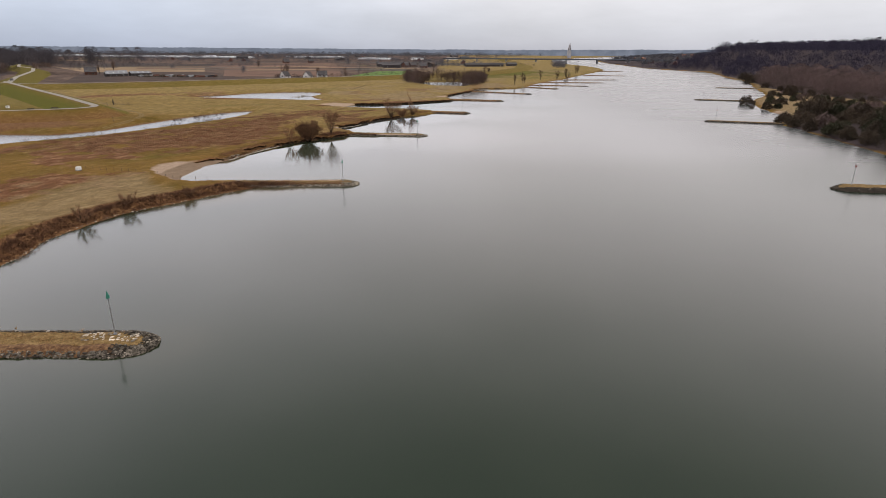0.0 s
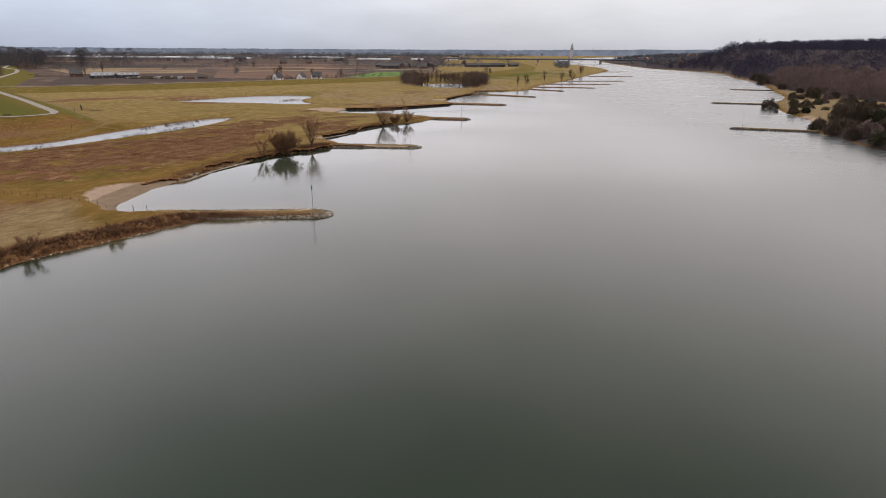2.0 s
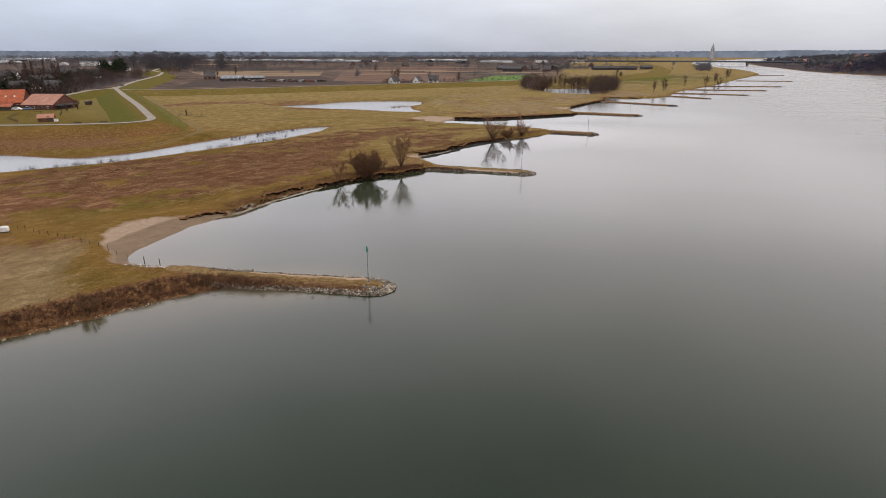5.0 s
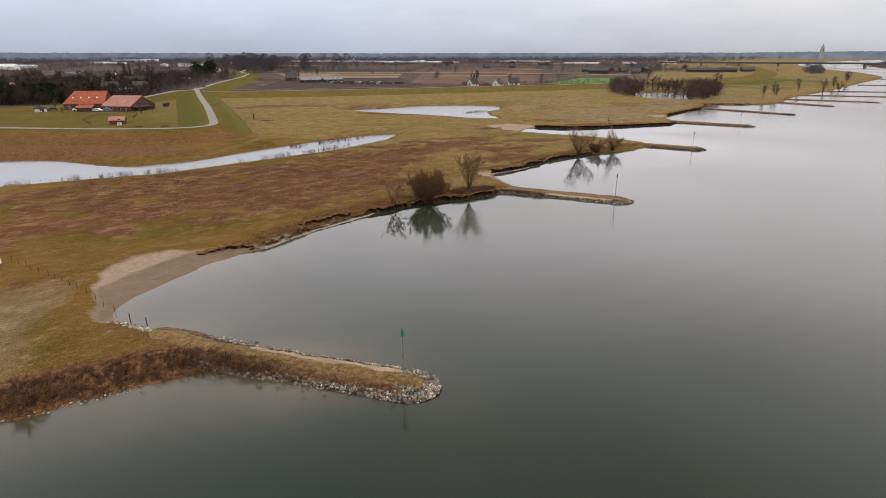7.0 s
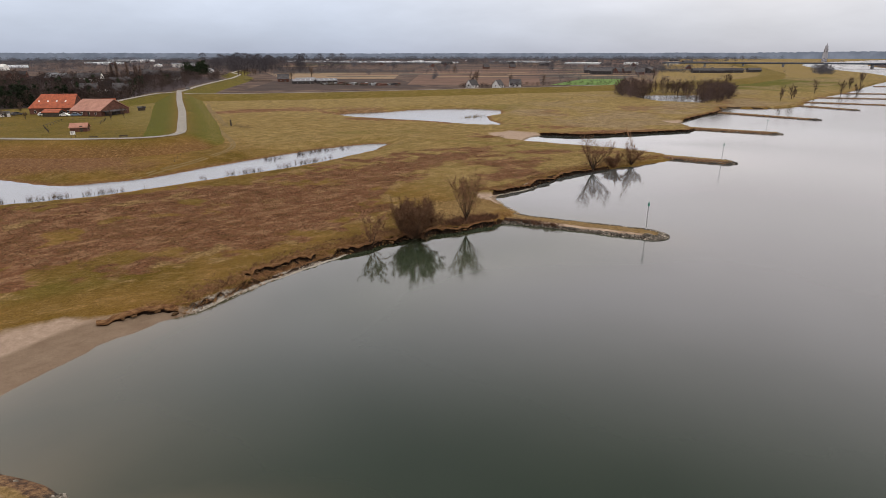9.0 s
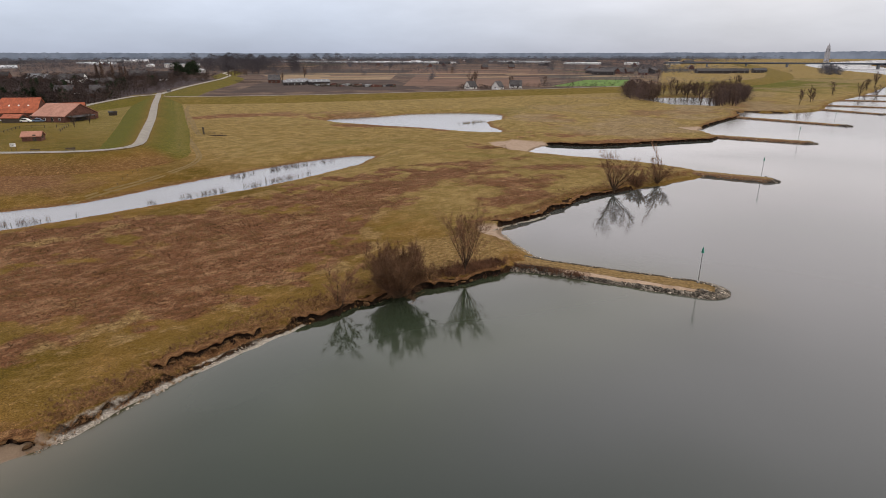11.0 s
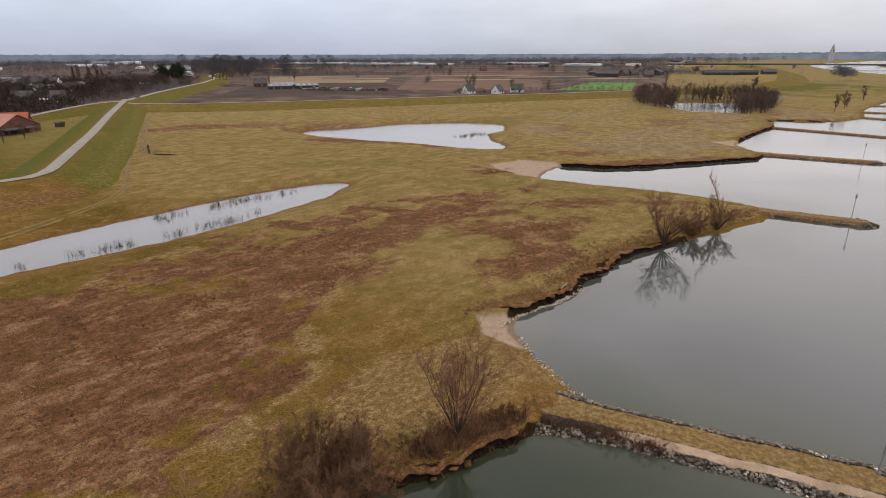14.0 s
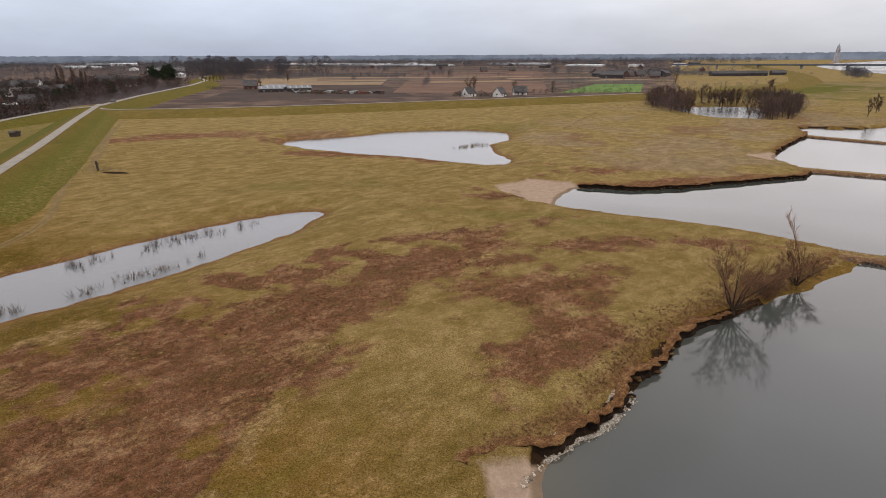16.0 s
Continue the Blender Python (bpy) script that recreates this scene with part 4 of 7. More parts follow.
for a, b in (((196, 331), (149.5, 345.5)), ((260, 487), (210, 503)), ((352, 656), (306, 673))):
    groyne(a, b, 3.0, 0.8, "low stone groyne on the far bank", 260, 0, 8, far=True)


def revetment(line, spread, count, label, seed, big=1.0):
    """Loose stones dumped along a shore."""
    rnd = random.Random(seed)
    r = thing("stone_revetment", pose(0, 0, 0), label, "stone bank", "stone banks", "structure")
    for i in range(count):
        (ax, ay), (bx, by) = rnd.choice(list(zip(line, line[1:])))
        u = rnd.random()
        x, y = ax + (bx - ax) * u + rnd.gauss(0, spread * 0.4), ay + (by - ay) * u + rnd.gauss(0, spread)
        size = (0.2 + 0.45 * rnd.random() ** 1.8) * big
        ob = new("stone", STONES[rnd.randrange(8)]); ob.parent = r
        ob.matrix_basis = Matrix.LocRotScale((x, y, max(height(x, y), 0.3 if x > -75 and 174.3 < y < 178 else -0.1) + 0.05), Euler((rnd.uniform(-0.5, 0.5), rnd.uniform(-0.5, 0.5), rnd.uniform(0, 6.3))), (size,) * 3)


revetment([(-86, 176), (-80, 175.4), (-74, 175.6), (-67, 175.9), (-60, 176.5)], 0.4, 290, "grey rubble stones along the bank at the groyne root", 61)
revetment([(-60.5, 300), (-59, 304), (-56.5, 308), (-52.6, 313), (-50.6, 319)], 0.35, 220, "pale gravel stones along the foot of the cut bank", 62, 0.62)
revetment([(-85.4, 210), (-82.6, 220), (-80.8, 229), (-78, 239)], 0.3, 200, "pale stones along the narrow strand", 63, 0.6)
revetment([(-90.5, 96), (-89.5, 108), (-91, 118), (-90, 128), (-86, 140), (-79.5, 148), (-72.2, 157), (-66, 164)], 0.35, 260, "dark stones at the foot of the bramble bank", 64, 0.7)
revetment([(-57.2, 298), (-53.6, 292.4), (-50, 288), (-46, 284.4)], 0.4, 220, "pale gravel stones along the small beach", 65, 0.6)


# ---- the dike and its roads ----
RUT = surface("bare_track", (0.11, 0.076, 0.027), (0.19, 0.13, 0.056), 0.4, 3.0, 0.95, 0.6, depth=0.1)
CREST_LINE = [(-412, 553), (-385, 542), (-347, 558), (-287, 597), (-226, 649), (-156, 709), (-116, 741), (-56, 801), (20, 880), (90, 1010), (150, 1180), (190, 1400), (215, 1750), (230, 2300)]
SPUR = [(-425, 572), (-411, 557), (-340, 482), (-271, 411), (-206, 341), (-200, 333), (-210, 322), (-233, 311), (-257, 304), (-330, 288), (-460, 262), (-700, 225)]
VILLAGE_ROAD = [(-372, 425), (-388, 452), (-404, 490), (-413, 530), (-411, 557), (-475, 658), (-568, 823), (-640, 930), (-720, 1010), (-820, 1160)]
def grassed(mesh, **covers):
    """Gives a strip of turf one cover all over."""
    for key, value in covers.items():
        mesh.attributes.new(key, "FLOAT", "POINT").data.foreach_set("value", np.full(len(mesh.vertices), value, np.float32))
    return mesh


tagged(new("dike", grassed(ribbon("dike", CREST_LINE, 7, GROUND, 0, lambda u: 6.7, 19, 5.4), faded=0.45, lush=0.48)), "long grassy river dike", "dike", kind="structure")
SPUR_MESH = ribbon("dike_spur", SPUR, 8, GROUND, 0, lambda u: 7.0, 17, 6.2)
for key, north, south in (("bank", (0.1, 0.12, 0.1, 0.1, 0.12, 0.15, 0.2), (0.1, 0.12, 0.1, 0.1, 0.2, 0.58, 0.62)), ("lush", (0.95, 0.95, 0.6, 0.2, 0.6, 0.85, 0.6), (0.9, 0.9, 0.6, 0.2, 0.4, 0.1, 0.0)),
                          ("straw", (0, 0, 0, 0, 0.1, 0.45, 0.3), (0, 0, 0, 0, 0.2, 0.3, 0.1))):
    SPUR_MESH.attributes.new(key, "FLOAT", "POINT").data.foreach_set("value", np.array([(north if v.co.y > 338 else south)[i % 7] for i, v in enumerate(SPUR_MESH.vertices)], np.float32))
tagged(new("dike_spur", SPUR_MESH), "grassy dike bend with brown slopes", "dike", kind="structure")
tagged(new("dike_village", grassed(ribbon("dike_village", VILLAGE_ROAD, 8, GROUND, 0, lambda u: 1.6 + 5.3 * min(u * 8, 1), 17, 5.6), faded=0.25, lush=0.65)), "grassy dike leading to the village", "dike", kind="structure")
tagged(new("crest_path", ribbon("crest_path", CREST_LINE[:8], 3.6, ASPHALT, 0.12, lambda u: 6.75)), "narrow pale path on the dike crest", "path", kind="structure")
tagged(new("dike_road", ribbon("dike_road", SPUR, 4.0, ASPHALT, 0.12, lambda u: 7.05)), "pale asphalt road over the dike bend", "road", kind="structure")
tagged(new("village_road", ribbon("village_road", VILLAGE_ROAD, 5.0, ASPHALT, 0.16, lambda u: 1.67 + 5.3 * min(u * 8, 1))), "pale asphalt road to the village", "road", kind="structure")
for side in (-0.8, 0.8):
    line = [(-176 + side, 287), (-175 + side, 302), (-174 + side, 317), (-175 + side, 331), (-184 + side, 347), (-204 + side, 366), (-232 + side, 392), (-255 + side, 417), (-300 + side, 466), (-348 + side, 520)]
    tagged(new("tyre_track", ribbon("tyre_track", line, 0.9, RUT, 0.1)), "pale worn wheel track at the dike foot", "track", kind="structure")

for side in (-1.0, 1.0):
    line = [(-331 + side, 500), (-300 + side, 467), (-272 + side, 440), (-246 + side, 413), (-228 + side, 396)]
    tagged(new("slope_track", ribbon("slope_track", line, 1.1, RUT, 0.12)), "pale worn wheel track under the dike slope", "track", kind="structure")


# ---- trees and shrubs ----
def triangles(name, pts, material):
    """A mesh of loose thin triangles, three rows a triangle."""
    pts = np.asarray(pts, np.float32).reshape(-1, 3)
    me = bpy.data.meshes.new(name)
    me.vertices.add(len(pts)); me.vertices.foreach_set("co", pts.ravel())
    me.loops.add(len(pts)); me.loops.foreach_set("vertex_index", np.arange(len(pts), dtype=np.int32))
    me.polygons.add(len(pts) // 3); me.polygons.foreach_set("loop_start", np.arange(0, len(pts), 3, dtype=np.int32))
    me.update(calc_edges=True)
    me.materials.append(material)
    return me


def bend(rnd, d, amount):
    return (d + Vector((rnd.gauss(0, 1), rnd.gauss(0, 1), rnd.gauss(0, 1))) * amount).normalized()


def grow(seed, tall, stems, lean, limbs=7, twigs=7, sprigs=4, thick=0.2, droop=0.0, trunk=0.0, fine=0.03):
    """The rods of a bare tree: stems from one foot (or a short trunk), limbs, branches and twigs. Returns wood and crown."""
    rnd = random.Random(seed)
    wood, crown = [], []
    foot = Vector((0, 0, -0.3))
    if trunk:
        top = Vector((rnd.uniform(-0.1, 0.1) * trunk, rnd.uniform(-0.1, 0.1) * trunk, trunk))
        wood.append((foot, top, thick * 1.7, thick * 1.4))
        foot = top
    for s in range(stems):
        a = 2 * math.pi * (s + rnd.uniform(-0.3, 0.3)) / stems
        tip = lean * rnd.uniform(0.35, 1.0)
        d = Vector((math.cos(a) * math.sin(tip), math.sin(a) * math.sin(tip), math.cos(tip))).normalized()
        length = (tall - trunk) * rnd.uniform(0.72, 1.0)
        p, r, k = foot.copy(), thick * rnd.uniform(0.7, 1.0), 5
        for i in range(k):
            q = p + d * (length / k)
            r2 = max(thick * (1 - (i + 1) / k) * 0.8, fine * 1.3)
            wood.append((p, q, r, r2))
            for j in range(max(1, int(limbs * (0.5 + i / k) / 3))):
                if i == 0 and rnd.random() < 0.5:
                    continue
                b = p.lerp(q, rnd.random())
                e = bend(rnd, d, 0.55)
                ll = length * rnd.uniform(0.2, 0.38) * (1.1 - 0.4 * i / k)
                b2 = b + e * ll * 0.55
                e2 = bend(rnd, e + Vector((0, 0, 0.25 - droop)), 0.2)
                b3 = b2 + e2 * ll * 0.6
                crown += [(b, b2, max(r2 * 0.45, fine * 1.2), fine * 1.1), (b2, b3, fine * 1.1, fine * 0.7)]
                for t in range(twigs):
                    c = b.lerp(b2, rnd.uniform(0.3, 1)) if t % 2 else b2.lerp(b3, rnd.random())
                    f = bend(rnd, e2 + Vector((0, 0, 0.2 - droop)), 0.5)
                    tl = ll * rnd.uniform(0.25, 0.55)
                    c2 = c + f * tl
                    crown.append((c, c2, fine * 0.8, fine * 0.35))
                    for u in range(sprigs):
                        h = c.lerp(c2, rnd.uniform(0.25, 0.95))
                        crown.append((h, h + bend(rnd, f + Vector((0, 0, 0.15)), 0.55) * tl * rnd.uniform(0.3, 0.6), fine * 0.5, fine * 0.2))
            p, r = q, r2
            d = bend(rnd, d + Vector((0, 0, 0.06 - droop * 0.1)), 0.11)
    return wood, crown


def bare_tree(name, m, label, seed, twig=TWIG, category="tree", group="", **shape):
    wood, crown = grow(seed, **shape)
    t = thing(name, m, label, category, group)
    part("trunk", rods("trunk", wood, BARK, 5), BARK, t)
    cv, cf = [], []
    for piece in crown:
        rod(cv, cf, *piece, sides=3)
    sp = random.Random(seed + 500)
    for a, b, _, _ in crown[::2]:
        for k in range(3):
            c = Vector(a).lerp(Vector(b), sp.random())
            u = ((Vector(b) - Vector(a)).normalized() + Vector((sp.gauss(0, 0.6), sp.gauss(0, 0.6), sp.gauss(0.2, 0.5)))).normalized() * sp.uniform(0.25, 0.75)
            w = u.cross(Vector((sp.gauss(0, 1), sp.gauss(0, 1), sp.gauss(0, 1)))).normalized() * 0.013
            cf.append((len(cv), len(cv) + 1, len(cv) + 2))
            cv += [c - w, c + w, c + u]
    part("crown", mesh_from("crown", cv, cf, twig), twig, t, "bare brown twigs")
    return t


bare_tree("willow_sapling", at(-72.3, 250.5), "slender bare young willow on the river bank", 11, tall=7.0, stems=4, lean=0.4, limbs=9, twigs=9, sprigs=5, thick=0.08, fine=0.024)
bare_tree("willow_bush", at(-66.0, 258.8), "dense bare willow bush overhanging the water", 12, tall=8.6, stems=44, lean=0.95, limbs=8, twigs=11, sprigs=6, thick=0.07, fine=0.018, droop=-0.25)
bare_tree("willow", at(-58.0, 271.0), "bare fan-shaped willow on the river bank", 13, tall=11.0, stems=14, lean=0.5, limbs=7, twigs=8, sprigs=4, thick=0.1, trunk=0.8, fine=0.016, droop=-0.4)
bare_tree("bank_willow", at(-36.6, 348.4, 0, 0.3), "wide bare willow leaning over the eroded bank", 14, tall=11.0, stems=13, lean=0.82, limbs=7, twigs=8, sprigs=5, thick=0.2, trunk=0.5, fine=0.017)
bare_tree("willow_shrub", at(-30.4, 358.0), "low dark bare willow shrub at the water", 15, tall=5.0, stems=16, lean=0.95, limbs=7, twigs=9, sprigs=5, thick=0.06)
bare_tree("tall_willow", at(-24.6, 364.5), "bare willow with one tall stem at the water", 16, tall=7.0, stems=13, lean=0.9, limbs=7, twigs=8, sprigs=4, thick=0.13, fine=0.018)
bare_tree("slim_willow", at(-24.2, 365.4), "thin upright bare willow stem", 17, tall=11.5, stems=1, lean=0.06, limbs=9, twigs=6, sprigs=3, thick=0.13)
for i, (x, y, h) in enumerate(((-90.5, 131, 4.2), (-86.5, 144, 3.6), (-76, 155.5, 3.0))):
    bare_tree("bank_shrub", at(x, y), "low bare shrub among brown herbs on the bank", 20 + i, tall=h, stems=9, lean=0.9, limbs=6, twigs=6, sprigs=3, thick=0.05, group="shrubs on the river bank")

PROTOS = []
for i in range(4):
    wood, crown = grow(40 + i, tall=14.0 + i, stems=5, lean=0.42, limbs=6, twigs=4, sprigs=2, thick=0.24, trunk=2.0, fine=0.1)
    cv, cf = [], []
    for piece in crown:
        rod(cv, cf, *piece, sides=3)
    sp = random.Random(60 + i)
    for a, b, _, _ in crown:
        for k in range(2):
            c = Vector(a).lerp(Vector(b), sp.random())
            u = Vector((sp.gauss(0, 1), sp.gauss(0, 1), sp.gauss(0.4, 1))).normalized() * sp.uniform(0.6, 1.5)
            w = u.cross(Vector((sp.gauss(0, 1), sp.gauss(0, 1), sp.gauss(0, 1)))).normalized() * 0.07
            cf.append((len(cv), len(cv) + 1, len(cv) + 2))
            cv += [c - w, c + w, c + u]
    PROTOS.append((rods("trunk", wood, BARK, 4), mesh_from("crown", cv, cf, FARTWIG)))


def far_tree(name, x, y, scale, label, group, pick, z=None):
    rnd = random.Random(int(x * 13 + y * 7))
    t = thing(name, at(x, y, rnd.uniform(0, 360), z), label, "tree", group)
    t.scale = (scale * rnd.uniform(0.9, 1.1),) * 2 + (scale,)
    part("trunk", PROTOS[pick % 4][0], BARK, t)
    part("crown", PROTOS[pick % 4][1], FARTWIG, t)
    return t


rnd = random.Random(5)
spots = 0
while spots < 120:
    x, y = rnd.uniform(-62, 52), rnd.uniform(650, 800)
    edge = float(signed(np.array([x]), np.array([y]), WOOD_POOL)[0])
    if not -18 < edge < -1.0 or (y < 690 and -22 < x < 2):
        continue
    far_tree("pool_tree", x, y, rnd.uniform(0.55, 0.85), "bare tree standing round a meadow pool", "trees round the pool", spots)
    spots += 1
for i, (x, y, s) in enumerate(((78, 684, .7), (92, 716, .75), (95, 722, .5), (127, 800, .7), (152, 812, .85), (168, 822, .8), (182, 900, .8), (60, 905, .8), (222, 1010, .8), (232, 1040, .9), (70, 960, .7), (-20, 1090, .9))):
    far_tree("meadow_tree", x, y, s, "single bare tree on the river meadow", "single meadow trees", i)
for i in range(7):
    far_tree("pollard", -612 - i * 3 + rnd.uniform(-1, 1), 890 + i * 11, 0.62, "pollarded roadside tree on the dike", "roadside trees", i, 6.0)
for i, (x, y, s) in enumerate(((-228, 858, 1.05), (-236, 866, 0.9), (-180, 842, 0.85), (-146, 868, 0.7), (-500, 862, 0.8), (-560, 1010, 1.0), (-385, 1240, 0.9), (-360, 760, 0.35))):
    far_tree("farm_tree", x, y, s, "bare tree beside the farm fields", "field trees", i)


def woods(name, spots, tall, blades, material, label, spread=0.32, blade=0.09, seed=0, low=0.12, needle=False, reach=(0.12, 0.26)):
    """Many bare trees too far off to pick apart: a trunk and a spray of twig clumps each."""
    rs = np.random.RandomState(seed)
    spots = np.asarray(spots, float)
    n = len(spots)
    h = tall * rs.uniform(0.65, 1.15, n)
    base = np.repeat(spots, blades, 0)
    hh = np.repeat(h, blades)
    ang = rs.uniform(0, 2 * np.pi, n * blades)
    lvl = low + (1 - low) * rs.uniform(0, 1, n * blades) ** 0.8
    prof = np.sin(np.pi * np.clip(lvl, 0.02, 0.98)) ** 0.6 if not needle else (1.02 - lvl)
    rad = hh * spread * prof * np.sqrt(rs.uniform(0, 1, n * blades))
    c = base + np.stack([np.cos(ang) * rad, np.sin(ang) * rad, hh * lvl], 1)
    out = np.stack([np.cos(ang) * 0.6, np.sin(ang) * 0.6, np.ones_like(ang) * (0.9 if not needle else -0.2)], 1) + rs.normal(0, 0.5, (n * blades, 3))
    out /= np.linalg.norm(out, axis=1)[:, None]
    side = np.cross(out, rs.normal(0, 1, (n * blades, 3)))
    side /= np.linalg.norm(side, axis=1)[:, None] + 1e-6
    ln, wd = (hh * rs.uniform(*reach, n * blades))[:, None], (hh * blade * rs.uniform(0.4, 1.0, n * blades))[:, None]
    crown = np.stack([c - side * wd * 0.5, c + side * wd * 0.5, c + out * ln], 1)
    a3 = rs.uniform(0, 6.3, n)
    tw = np.stack([np.cos(a3), np.sin(a3), np.zeros(n)], 1) * (h * 0.018)[:, None]
    top = spots + np.stack([rs.normal(0, 0.3, n), rs.normal(0, 0.3, n), h * 0.85], 1)
    trunk = np.stack([spots - tw, spots + tw, top], 1)
    ob = new(name, triangles(name, np.concatenate([crown.reshape(-1, 3), trunk.reshape(-1, 3)]), material))
    return tagged(ob, label, "woodland", kind="stuff")


def scatter(n, region, seed, keep=None, sink=0.3):
    rs = np.random.RandomState(seed)
    xs = [p[0] for p in region]; ys = [p[1] for p in region]
    px, py = rs.uniform(min(xs), max(xs), n * 6), rs.uniform(min(ys), max(ys), n * 6)
    ok = inside(px, py, region)
    if keep is not None:
        ok &= keep(px, py)
    px, py = px[ok][:n], py[ok][:n]
    return [(x, y, height(x, y) - sink) for x, y in zip(px, py)]


def clumpy(scale, level, seed):
    return lambda px, py: fbm(px * scale, py * scale, seed, 3) > level


HILL = [(478, 330), (455, 620), (505, 930), (535, 1235), (548, 1420), (680, 1560), (900, 1620), (1500, 1650), (1500, 330)]
woods("hill_forest", scatter(6500, HILL, 1, lambda px, py: signed(px, py, HILL) < 300), 15, 90, HILLWOOD, "bare purple-grey forest covering the hill", 0.5, 0.075, 1, 0.1, reach=(0.07, 0.15))
woods("hilltop_trees", scatter(60, [(640, 1330), (600, 1420), (700, 1540), (780, 1500), (740, 1380)], 31), 20, 120, HILLWOOD, "tall bare trees on the end of the hill", 0.4, 0.03, 31, 0.1, reach=(0.06, 0.14))
woods("hill_pines", scatter(160, [(900, 420), (760, 700), (780, 1000), (900, 1000), (1100, 420)], 2), 23, 40, EVERGREEN, "dark pines on the hilltop", 0.2, 0.16, 2, 0.35)
woods("bank_forest", scatter(330, BANK_WOOD, 3), 19, 1100, REDWOOD, "reddish-brown bare wood on the far river bank", 0.5, 0.025, 3, 0.04, reach=(0.04, 0.08))
woods("bank_undergrowth", scatter(240, BANK_WOOD, 32, lambda px, py: signed(px, py, BANK_WOOD) < 14), 6, 170, THICKET, "dark undergrowth along the edge of the wood", 0.6, 0.07, 32, 0.02, reach=(0.06, 0.13))
woods("bank_thicket", scatter(420, THICKET_WOOD, 4), 5, 300, THICKET, "dark thicket at the water's edge", 0.62, 0.045, 4, 0.02, reach=(0.06, 0.12))


def bush_parts(seed, blades=3000, material=THICKET):
    """A round bush one unit across: a few stems, and short twigs set thickly over an uneven dome."""
    rs = np.random.RandomState(seed)
    a, h = rs.uniform(0, 2 * np.pi, blades), rs.uniform(-0.15, 1, blades)
    bulge = 0.82 + 0.3 * np.sin(a * 2 + seed) * 0.4 + 0.2 * np.sin(a * 3.0 + h * 5 + seed * 2)
    r = np.sqrt(np.clip(1 - np.abs(h) ** 2.2, 0, 1)) * 0.5 * bulge * rs.uniform(0.3, 1, blades) ** 0.4
    c = np.stack([np.cos(a) * r, np.sin(a) * r, 0.1 + 0.62 * np.clip(h, -0.1, 1) * bulge * rs.uniform(0.6, 1, blades) ** 0.4], 1)
    out = np.stack([np.cos(a), np.sin(a), 0.3 + h], 1) + rs.normal(0, 0.5, (blades, 3))
    out *= (rs.uniform(0.04, 0.09, blades) / np.linalg.norm(out, axis=1))[:, None]
    side = np.cross(out, rs.normal(0, 1, (blades, 3)))
    side *= 0.014 / (np.linalg.norm(side, axis=1)[:, None] + 1e-9)
    crown = triangles("crown", np.stack([c - side, c + side, c + out], 1), material)
    rnd2 = random.Random(seed)
    stems = [((0, 0, -0.05), (rnd2.uniform(-0.28, 0.28), rnd2.uniform(-0.28, 0.28), rnd2.uniform(0.35, 0.6)), 0.02, 0.008) for _ in range(9)]
    return rods("trunk", stems, BARK, 4), crown


BUSHES = [bush_parts(70 + i) for i in range(3)]
for i, (x, y, w) in enumerate(((231, 457, 12.5), (226, 419, 8.0), (222, 432, 4.0), (311, 537, 12.0), (324, 528, 9.0), (306, 558, 5.0), (338, 547, 5.0), (350, 545, 5.0), (322, 500, 4.0), (330, 470, 6.0), (343, 478, 6.0),
                            (353, 463, 6.5), (318, 482, 5.0), (262, 392, 7.5), (246, 402, 9.0), (290, 436, 8.0), (304, 446, 6.0), (338, 600, 8.0), (352, 655, 8.0), (400, 762, 14.0), (414, 800, 13.0), (425, 835, 15.0), (436, 870, 14.0), (392, 772, 9.0), (190, 337, 9.0), (198, 347, 8.0), (187, 320, 8.0), (186, 303, 8.0), (185, 287, 8.0), (183, 270, 9.0), (181, 254, 8.0), (181, 238, 9.0))):
    t = thing("bush", at(x, y, i * 47), "round dark bare bush on the far river bank", "bush", "bushes on the far bank")
    t.scale = (w, w, w * (0.92 + 0.07 * (i % 4)))
    part("trunk", BUSHES[i % 3][0], BARK, t)
    part("crown", BUSHES[i % 3][1], THICKET, t)
# the thicket itself: shrubs of uneven size, dark olive, brown and grey
OLIVE_TWIG = surface("olive_dark_scrub", (0.022, 0.024, 0.014), (0.06, 0.058, 0.034), 0.08, 1.0, 0.95, 0.0, vary=0.2)
SCRUB_BUSHES = [bush_parts(80 + i, 2600, (OLIVE_TWIG, THICKET, REDWOOD, OLIVE_TWIG)[i]) for i in range(4)]
tr = random.Random(77)
for i, (x, y, z) in enumerate(scatter(120, THICKET_WOOD, 78) + scatter(46, [(215, 385), (300, 440), (345, 560), (330, 600), (290, 530), (240, 450)], 79)):
    small = i >= 120
    w = tr.uniform(3.5, 8) if small else tr.uniform(8, 19)
    k = tr.choice((0, 0, 1, 1, 2, 3))
    t = thing("shrub", at(x, y, tr.uniform(0, 360)), ("dark olive shrub in a riverside thicket", "dark bare shrub in a riverside thicket", "reddish-brown bare shrub in a riverside thicket", "dark olive shrub in a riverside thicket")[k], "shrub", "shrubs of the thicket")
    t.scale = (w, w, w * tr.uniform(0.65, 1.0))
    part("trunk", SCRUB_BUSHES[k][0], BARK, t)
    part("crown", SCRUB_BUSHES[k][1], THICKET, t)
woods("far_shore_trees", scatter(260, [(430, 900), (505, 1090), (535, 1200), (500, 1390), (490, 1480), (560, 1480), (600, 1240), (520, 900)], 5), 12, 90, HILLWOOD, "bare trees along the far river bank", 0.46, 0.08, 5, 0.05, reach=(0.06, 0.14))
